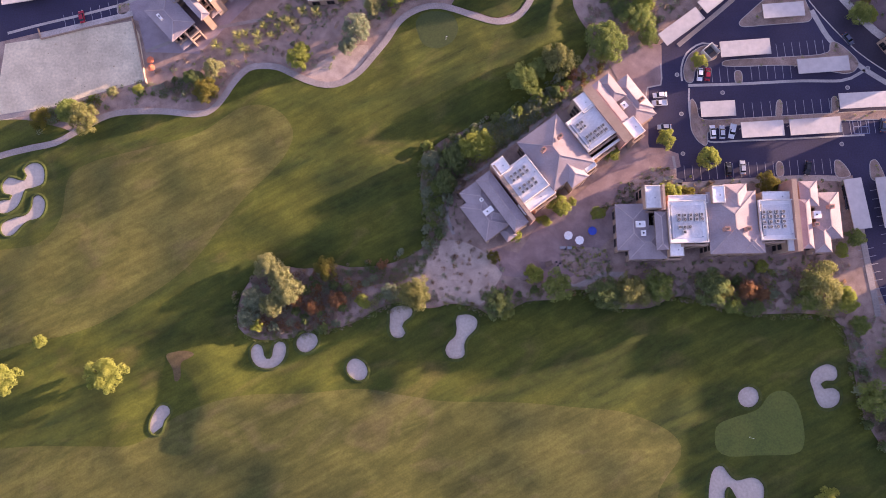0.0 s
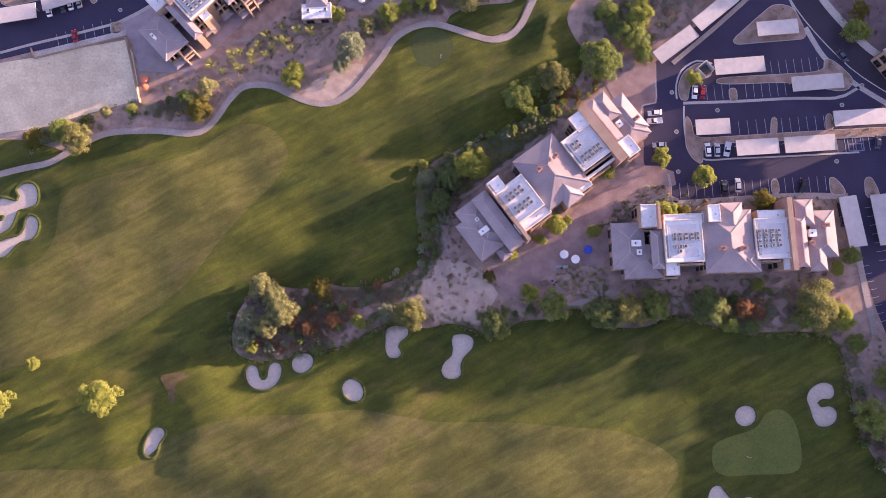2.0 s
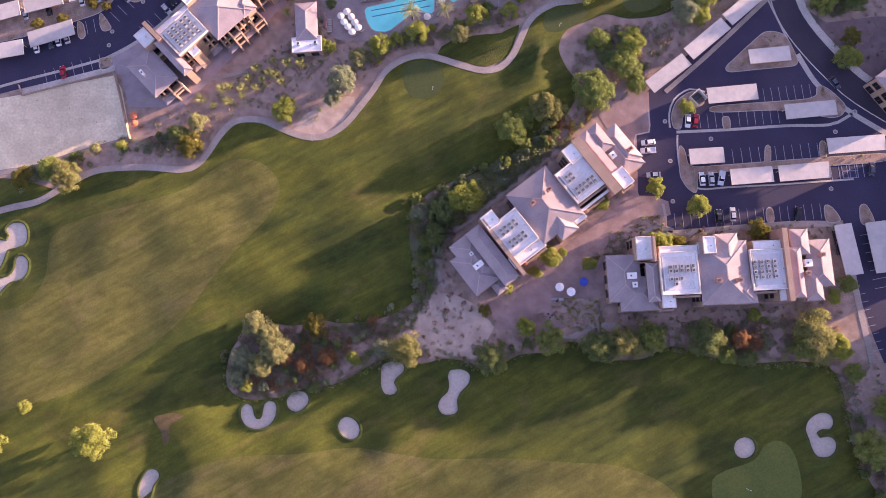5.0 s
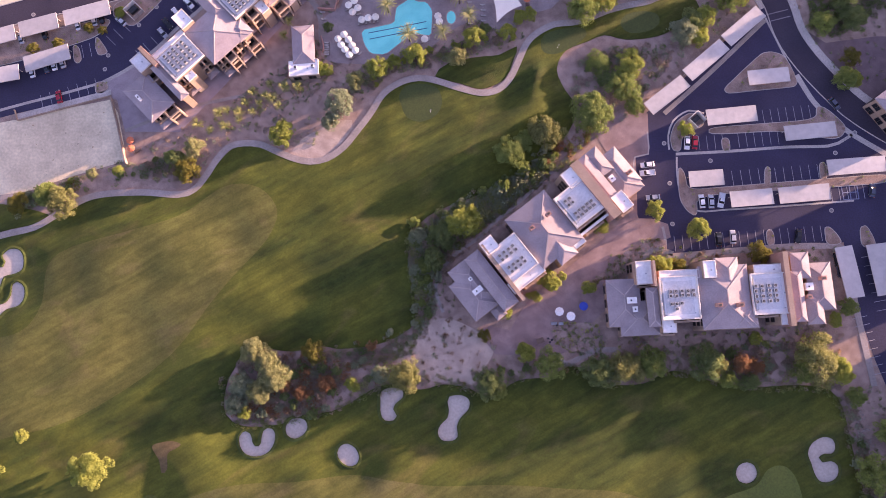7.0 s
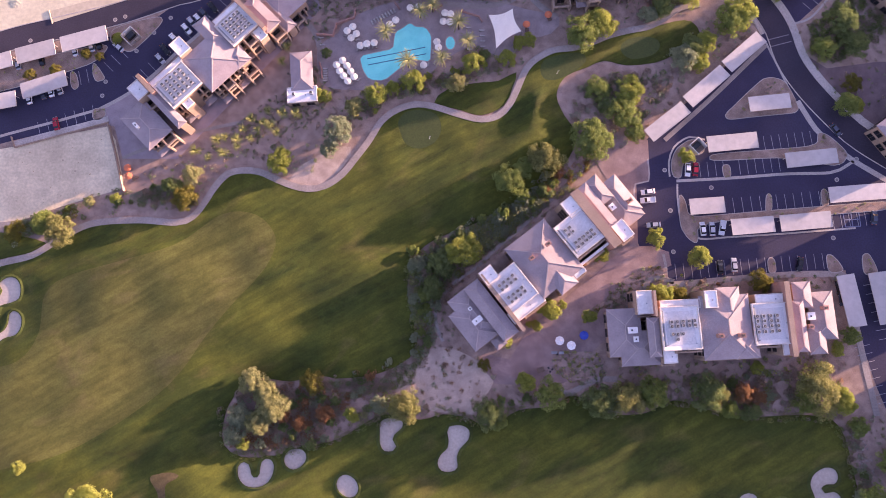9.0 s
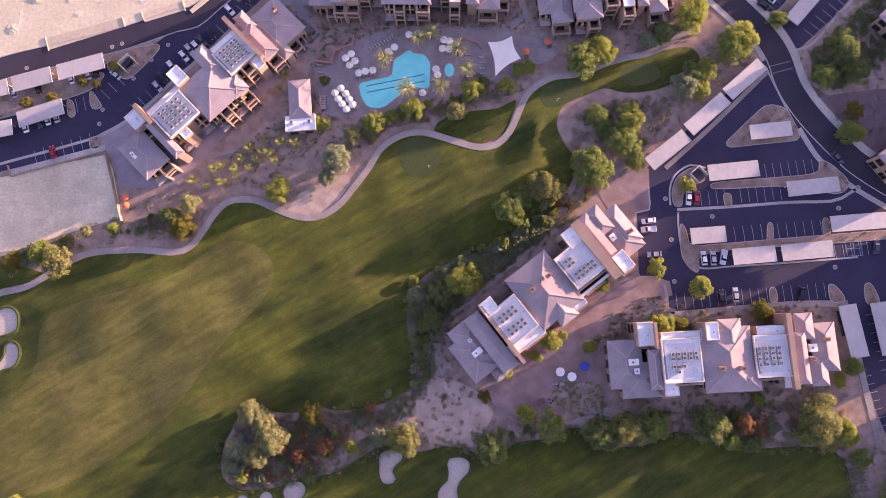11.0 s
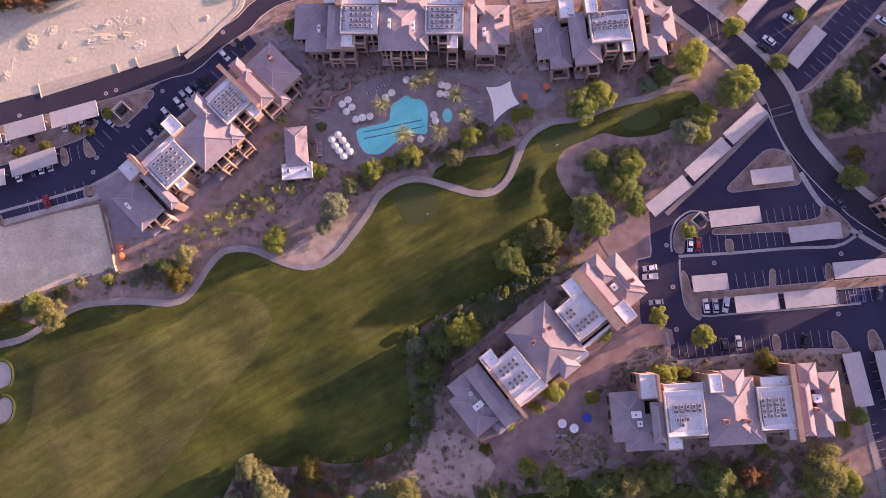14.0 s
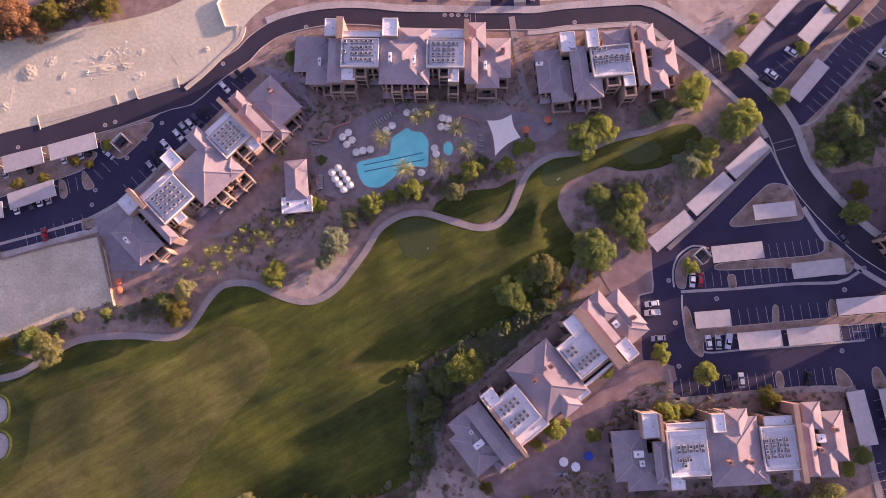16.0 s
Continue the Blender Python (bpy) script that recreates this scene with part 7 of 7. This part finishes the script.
bmesh.ops.rotate(bk, verts=bk.verts, cent=(-0.4, 0, 0.35), matrix=Matrix.Rotation(0.5, 3, "Y"))
part("backrest", bk, M["steel"], loun)
for lx in (-0.8, 0.8):
    for ly in (-0.25, 0.25):
        part("leg", boxes((lx - 0.03, lx + 0.03, ly - 0.03, ly + 0.03, 0, 0.25)), M["wood"], loun)
TEMPLATES.append(loun)
for x, y in ((-32.5, 139.3), (-34.5, 137.8), (-31.2, 136.6), (-33.1, 135.1), (-29.8, 132.1), (-27.5, 132.7), (-24.9, 133.0), (-19.4, 139.7), (-17.2, 141.3), (-12.0, 145.8), (-9.0, 146.1), (0.3, 143.5), (2.3, 143.0), (-0.3, 140.3), (2.0, 140.0), (-2.7, 132.7), (-2.2, 130.6), (-36.1, 126.7), (-38.2, 125.2), (-34.5, 124.7), (-37.1, 122.9), (-35.7, 121.1), (-33.2, 122.6), (-32.0, 120.6), (-34.2, 119.1), (-7.5, 124.2)):
    copy_thing(WHITE, Matrix.Translation((x, y, 0.07)) @ Matrix.Rotation(random.uniform(0, 1), 4, "Z"))
for x, y in ((29.0, 138.3), (36.8, 141.7)):
    copy_thing(ORANGE, Matrix.Translation((x, y, 0.07)))
for x, y in ((35.9, 27.9), (39.6, 26.3)):
    copy_thing(BRIGHT, Matrix.Translation((x, y, 0.06)))
for x, y in ((-110.8, 89.6), (-110.3, 86.7)):
    copy_thing(ORANGE, Matrix.Translation((x, y, 0.05)))
copy_thing(BLUE, Matrix.Translation((*(43.9, 29.5), 0.06)))


def loungers(a, b, n, turn):
    a, b = Vector(a), Vector(b)
    for i in range(n):
        p = a.lerp(b, i / max(1, n - 1))
        copy_thing(loun, Matrix.Translation((p.x, p.y, 0.07)) @ Matrix.Rotation(radians(turn) + random.uniform(-.06, .06), 4, "Z"))


for (a, b), n, turn in (([(-25.8, 141.6), (-17.8, 145.9)], 9, -60), ([(-42.5, 124.6), (-42.5, 120.2)], 6, 180), ([(-38.2, 124.5), (-33.3, 118.7)], 6, 40), ([(-36.2, 126.8), (-30.7, 120.2)], 6, 40), ([(-31.1, 131.8), (-24.3, 132.5)], 6, 90), ([(-35.2, 137.0), (-31.2, 135.2)], 4, 20),
                        ([(8.6, 138.6), (8.8, 130.4)], 5, 0), ([(13.3, 137.4), (13.5, 131.3)], 4, 0), ([(-10.6, 123.6), (-3.7, 125.8)], 4, 70), ([(-44.2, 136.3), (-43.7, 133.6)], 2, 0), ([(-4.2, 129.8), (-1.5, 129.8)], 2, 90), ([(-1.3, 142.9), (3.2, 142.3)], 3, 90)):
    loungers(a, b, n, turn)

# shade sail on four posts
sail = empty("shade_sail", Matrix.Identity(4), "large white four-cornered shade sail on posts", "shade sail")
cs = [Vector((*p, z)) for p, z in zip([(15.7, 141.6), (24.1, 143.2), (27.0, 135.2), (17.9, 128.7)], (3.2, 3.9, 3.1, 3.8))]
mid = sum(cs, Vector()) / 4
bm = bmesh.new()
N = 12
grid = []
for i in range(N + 1):
    row = []
    for j in range(N + 1):
        s, t = i / N, j / N
        p = (cs[0] * (1 - s) + cs[1] * s) * (1 - t) + (cs[3] * (1 - s) + cs[2] * s) * t
        edge = 4 * max(t * (1 - t) * abs(2 * s - 1) ** 2, s * (1 - s) * abs(2 * t - 1) ** 2)
        row.append(bm.verts.new(p + (mid - p) * 0.16 * edge + Vector((0, 0, -0.25 * 16 * s * (1 - s) * t * (1 - t) / 4))))
    grid.append(row)
for i in range(N):
    for j in range(N):
        bm.faces.new((grid[i][j], grid[i + 1][j], grid[i + 1][j + 1], grid[i][j + 1]))
part("canopy", bm, M["canvas"], sail, smooth=True)
for c in cs:
    o = (c - mid) * 0.06
    part("post", cyl(bmesh.new(), c.x + o.x, c.y + o.y, 0, c.z + 0.15, 0.09, n=10), M["steel"], sail)


# ---- walls, pads and heaps ----
def low_wall(line, h, w=0.3, mat="parapet", label="low cream stucco garden wall"):
    o = band("garden_wall", line, w, M[mat], h, h + 0.1)
    return tagged(o, label, "wall", kind="structure")


for x in (-42.0, -20.0, 4.0, 46.0, 62.0):
    low_wall([(x, 191.6 if x < 0 else 188.6), (x + 0.6, 204.0)], 0.5, 0.3, "padsand", "low sand-coloured wall between the plots")
for line, h in (([(-78.7, 193.2), (-80.7, 190.4), (-77.3, 181.0)], 0.9), ([(-77.3, 181.0), (-73.0, 181.3)], 0.9), 
                ):
    low_wall(line, h)
for line, h in (([(-119.4, 106.0), (-116.5, 96.3), (-114.1, 87.4), (-112.4, 81.6)], 1.4), ([(-152.7, 98.4), (-136.7, 102.5), (-119.5, 106.8)], 0.7), ([(-152.7, 98.4), (-154.2, 102.4)], 0.7)):
    low_wall(line, h, 0.3, "stucco", "low tan stucco wall along the sand lot")
structure(band("pavement", [(-153.4, 99.8), (-136.7, 104.0), (-119.8, 108.2)], 2.0, M["concrete"], 0.2, 0.25), "wide pale concrete edge beside the stalls", "pavement")
for line in ([(-144.4, 150.1), (-142.7, 144.8)], [(-116.6, 157.0), (-115.2, 153.1)], [(-109.7, 158.9), (-108.1, 155.0)], [(-94.6, 162.6), (-93.4, 158.7)]):
    low_wall(line, 0.3, 0.3, "padsand", "low kerb of sand-coloured concrete at the end of a pad")
for line, h in (([(-38.6, 141.3), (-32.2, 143.5), (-31.8, 146.8)], 1.4), ([(-17.6, 148.9), (-15.8, 146.1)], 1.2), ([(-4.3, 145.3), (-0.6, 147.4)], 1.2), ([(6.1, 144.9), (12.5, 142.6), (13.5, 140.5)], 1.0), ([(-45.8, 137.4), (-39.8, 136.8), (-38.6, 141.3)], 1.6), ([(-44.7, 127.1), (-43.7, 124.0), (-43.7, 121.0)], 1.0)):
    low_wall(line, h, 0.4, "brick", "low reddish brown wall beside the pool deck")
low_wall(smooth_line([(-91.3, 158.2), (-85.0, 163.5), (-78.0, 170.6), (-72.0, 176.4), (-70.7, 181.2)], 2.0), 0.24, 1.6, "padsand", "curved retaining wall of sand-coloured concrete beside the road")
low_wall(smooth_line([(-90.2, 159.9), (-84.0, 165.2), (-77.5, 171.8), (-73.1, 176.9), (-73.6, 181.7)], 2.0), 0.16, 0.9, "padsand", "curved retaining wall of sand-coloured concrete beside the road")
for o in ([(-143.5, 149.9), (-116.6, 156.8), (-115.4, 153.3), (-142.8, 145.2)], [(-109.1, 158.4), (-94.6, 162.4), (-93.6, 158.9), (-107.9, 154.8)]):
    structure(mesh_ob("concrete_pad", prism(o, 0.0, 0.12), M["padsand"]), "long flat concrete pad on the sand plot", "concrete pad")


def heap(x, y, r, h, stretch=1.0, turn=0.0):
    bm = bmesh.new()
    bmesh.ops.create_grid(bm, x_segments=18, y_segments=18, size=1.0)
    for v in bm.verts:
        d = math.hypot(v.co.x, v.co.y)
        k = max(0.0, 1 - d) ** 0.8
        v.co.z = 0.42 * h * k * (0.75 + 1.1 * noise.noise(Vector((v.co.x * 4.0 + x, v.co.y * 4.0 + y, 0)))) - 0.04
    for v in bm.verts:
        v.co.x, v.co.y = v.co.x * r * stretch, v.co.y * r
    ob = mesh_ob("dirt_mound", bm, M["sandlot"], smooth=True)
    ob.matrix_basis = Matrix.Translation((x, y, 0.04)) @ Matrix.Rotation(turn, 4, "Z")
    return tagged(ob, "heap of pale dug sand and rubble", "mound", "mounds of earth")


for (x, y), r, h, st, tn in (((-148.9, 166.3), 3.6, 1.3, 1.0, 0), ((-123.1, 166.4), 2.4, 0.8, 3.0, 0.1), ((-127.1, 165.5), 1.6, 0.9, 1.0, 0), ((-121.3, 171.7), 1.6, 0.9, 2.0, 0.5), ((-113.9, 167.6), 1.8, 0.7, 1.6, 0), ((-136.4, 164.7), 1.4, 0.6, 1.5, 1), ((-84.3, 173.0), 1.5, 0.9, 1, 0), ((-140.9, 170.3), 2.2, 0.5, 1.4, 0.8), ((-108.5, 163.7), 2.2, 0.5, 1.4, 0.3), ((-157.1, 153.7), 2.5, 0.8, 1, 0), ((-108.0, 173.0), 1.6, 0.5, 1.2, 0.3), ((-132.9, 158.8), 1.4, 0.5, 1.6, 0.3), ((-124.4, 170.8), 1.2, 0.5, 4.0, -0.5), ((-117.3, 173.3), 1.0, 0.45, 4.0, -0.7), ((-112.0, 171.4), 1.0, 0.4, 4.5, 0.4), ((-95.5, 169.7), 0.8, 0.35, 7.0, -0.9), ((-89.3, 170.6), 0.8, 0.3, 6.0, -0.9), ((-145.9, 154.4), 0.8, 0.3, 5.0, 0.9), ((-136.6, 153.0), 0.8, 0.3, 6.0, 0.7), ((-130.5, 169.9), 1.0, 0.4, 3.0, 0.2), ((-156.1, 166.5), 1.2, 0.35, 6.0, 1.4), ((-154.4, 157.9), 1.4, 0.35, 6.0, 1.5)):
    heap(x, y, r, h if st < 4 else 0.5 * h, st, tn)


def rubble(outline, n, r0, r1, label, mat="sandlot"):
    """Clods and stones strewn over the plot, as one object."""
    rng = np.random.default_rng(n)
    xs, ys = [p[0] for p in outline], [p[1] for p in outline]
    verts, faces = [], []
    for _ in range(n):
        x, y = rng.uniform(min(xs), max(xs)), rng.uniform(min(ys), max(ys))
        if not inside(x, y, outline):
            continue
        r, b = rng.uniform(r0, r1) , len(verts)
        turn = rng.uniform(0, 6.28)
        for i in range(6):
            a = turn + i * 1.047
            k = r * rng.uniform(0.7, 1.3)
            verts.append((x + k * math.cos(a), y + k * math.sin(a), 0.0))
        for i in range(3):
            a = turn + 0.5 + i * 2.094
            verts.append((x + 0.5 * r * math.cos(a), y + 0.5 * r * math.sin(a), r * rng.uniform(0.4, 0.9)))
        faces += [(b + 6, b + 7, b + 8)]
        for i in range(3):
            j = (i + 1) % 3
            faces += [(b + 2 * i, b + 2 * i + 1, b + 6 + i), (b + 2 * i + 1, b + (2 * i + 2) % 6, b + 6 + j), (b + 2 * i + 1, b + 6 + j, b + 6 + i)]
    me = bpy.data.meshes.new("rubble")
    me.from_pydata(verts, [], faces)
    me.materials.append(M[mat])
    tagged(new("rubble", me), label, "rubble", kind="stuff")


rubble([(-155.6, 173.0), (-141.5, 179.0), (-122.9, 180.5), (-97.8, 177.4), (-91.3, 168.5), (-99.3, 162.3), (-117.6, 159.8), (-141.9, 155.3), (-154.4, 157.9)], 130, 0.05, 0.2, "clods and stones strewn over the sand plot")
rubble([(-125.7, 176.3), (-108.2, 177.8), (-106.4, 162.6), (-127.9, 161.2)], 45, 0.1, 0.34, "broken clods round the dug heaps on the sand plot")
rubble([(-152.1, 96.4), (-120.9, 103.4), (-115.9, 84.6), (-150.4, 73.9)], 120, 0.05, 0.16, "small stones scattered on the sand lot")


rubble(bed_c, 90, 0.15, 0.5, "pale rocks set in the planting bed", "rock")
rubble(bed_b, 40, 0.12, 0.35, "pale rocks set in the courtyard bed", "rock")
rubble([(126.6, 0.4), (131.0, 0.0), (134.0, -12.0), (136.0, -30.0), (131.6, -30.0), (129.2, -16.0)], 260, 0.15, 0.45, "pale rocks along the edge of the rough", "rock")


# bin enclosures: square stucco walls, open above, with a gate
def enclosure(at, side, turn, gap):
    e = empty("bin_enclosure", Matrix.Translation((*at, 0)) @ Matrix.Rotation(radians(turn), 4, "Z"), "square open-topped bin enclosure of pale stucco walls", "bin enclosure", "bin enclosures")
    s = side / 2
    for spec in ((-s, s, s - 0.25, s), (-s, -s + 0.25, -s, s - 0.25), (s - 0.25, s, -s, s - 0.25)):
        part("wall", boxes((*spec, -0.1, 2.1), bevel=0.03), M["parapet"], e)
    for k in (-1, 1):
        part("gate", boxes((min(k * 0.1, k * (s - 0.3)), max(k * 0.1, k * (s - 0.3)), -s + 0.02, -s + 0.12, 0.1, 1.8)), M["steel"], e)
    part("bin", boxes((-s * 0.6, s * 0.6, -s * 0.2, s * 0.6, 0.05, 1.3), bevel=0.08), M["black"], e, "dark metal bin")


enclosure((-112.8, 138.6), 5.0, 45, 1)
enclosure((85.8, 92.7), 4.4, 40, 1)

# manhole covers
lid = mesh_ob("manhole_cover", cyl(bmesh.new(), 0, 0, 0.0, 0.03, 0.5, n=20), M["iron"])
ring_me = ring([(0.5 * math.cos(i * 0.3927), 0.5 * math.sin(i * 0.3927)) for i in range(16)], 0.28, 0.0, 0.02)
rim_ob = part("concrete_collar", ring_me, M["concrete"], lid)
tagged(lid, "round iron manhole cover with a concrete collar", "manhole cover", "manhole covers")
TEMPLATES.append(lid)
for x, y in ((89.8, 78.4), (74.5, 84.9), (75.5, 70.8), (132.1, 80.2), (128.8, 60.3), (139.4, 87.2), (75.5, 56.7), (2.1, 183.0), (4.6, 182.9), (7.0, 182.8), (9.9, 182.7), (48.6, 178.4), (-48.1, 180.3), (-116.0, 146.8), (-119.6, 145.7), (-105.0, 140.2), (-111.1, 133.4), (-122.6, 116.9), (-99.2, 145.8), (-121.7, 122.1), (-150.4, 138.6), (-78.0, 167.3)):
    copy_thing(lid, Matrix.Translation((x, y, 0.06)))

# courtyard furniture
def table(at, w, d, turn, mat, label):
    e = empty("table", Matrix.Translation((*at, 0.06)) @ Matrix.Rotation(radians(turn), 4, "Z"), label, "table", "courtyard tables")
    part("tabletop", boxes((-w / 2, w / 2, -d / 2, d / 2, 0.68, 0.75), bevel=0.02), M[mat], e)
    for sx in (-1, 1):
        for sy in (-1, 1):
            part("leg", boxes((sx * (w / 2 - 0.1) - 0.04, sx * (w / 2 - 0.1) + 0.04, sy * (d / 2 - 0.1) - 0.04, sy * (d / 2 - 0.1) + 0.04, 0, 0.68)), M[mat], e)


table((29.5, 18.5), 2.4, 1.6, 20, "wood", "brown wooden table in the courtyard")
table((34.2, 24.0), 2.0, 0.9, 0, "unit", "grey metal grill table in the courtyard")
table((36.5, 23.9), 1.6, 0.9, 0, "unit", "grey metal grill table in the courtyard")
for p in ((32.1, 19.1), (32.6, 17.9), (33.3, 18.6), (35.1, 23.4)):
    table(p, 0.6, 0.6, 10, "black", "small dark side table in the courtyard")
table((-108.6, 86.3), 2.4, 0.9, 20, "wood", "dark wooden bench table by the garden wall")
table((29.3, 136.9), 1.4, 1.4, 0, "wood", "round-edged dark table by the sail")
table((37.5, 140.7), 1.4, 1.4, 20, "wood", "dark table under an orange parasol")

# houses by the eastern road: most unseen, added and raised to block the sun
for at, turn, w, d, h in (((148.4, 145.1), 42, 22, 15, 6.5), ((141.9, 96.4), 35, 20, 15, 7.5), ((157.0, 113.6), 40, 26, 18, 8.5), ((163.9, 169.7), 42, 26, 18, 8.5), ((160.5, 137.7), 42, 26, 16, 8.5), ((159.5, 76.8), 10, 30, 16, 8.5), ((156.4, 54.6), 5, 30, 16, 8.5), ((147.8, 17.3), 5, 30, 16, 8.5), ((148.4, -1.5), 0, 30, 23, 9.2), ((148.0, -28.0), 0, 30, 18, 9.2), ((148.5, -49.8), -8, 30, 18, 8.5)):
    condo((*at, turn), "stucco house with a hipped tile roof, made two-storey to block the sun", [("hip", (0, w, -d, 0), h, 2.4), ("hip", (w * 0.2, w * 0.62, -d - 4, -d * 0.5), h - 0.6, 1.8)], terrace=0)

# ---- take away the patterns from which things were copied ----
for t in TEMPLATES:
    for o in (*t.children_recursive, t):
        bpy.data.objects.remove(o)
for o in (win_frame, win_pane):
    bpy.data.objects.remove(o)
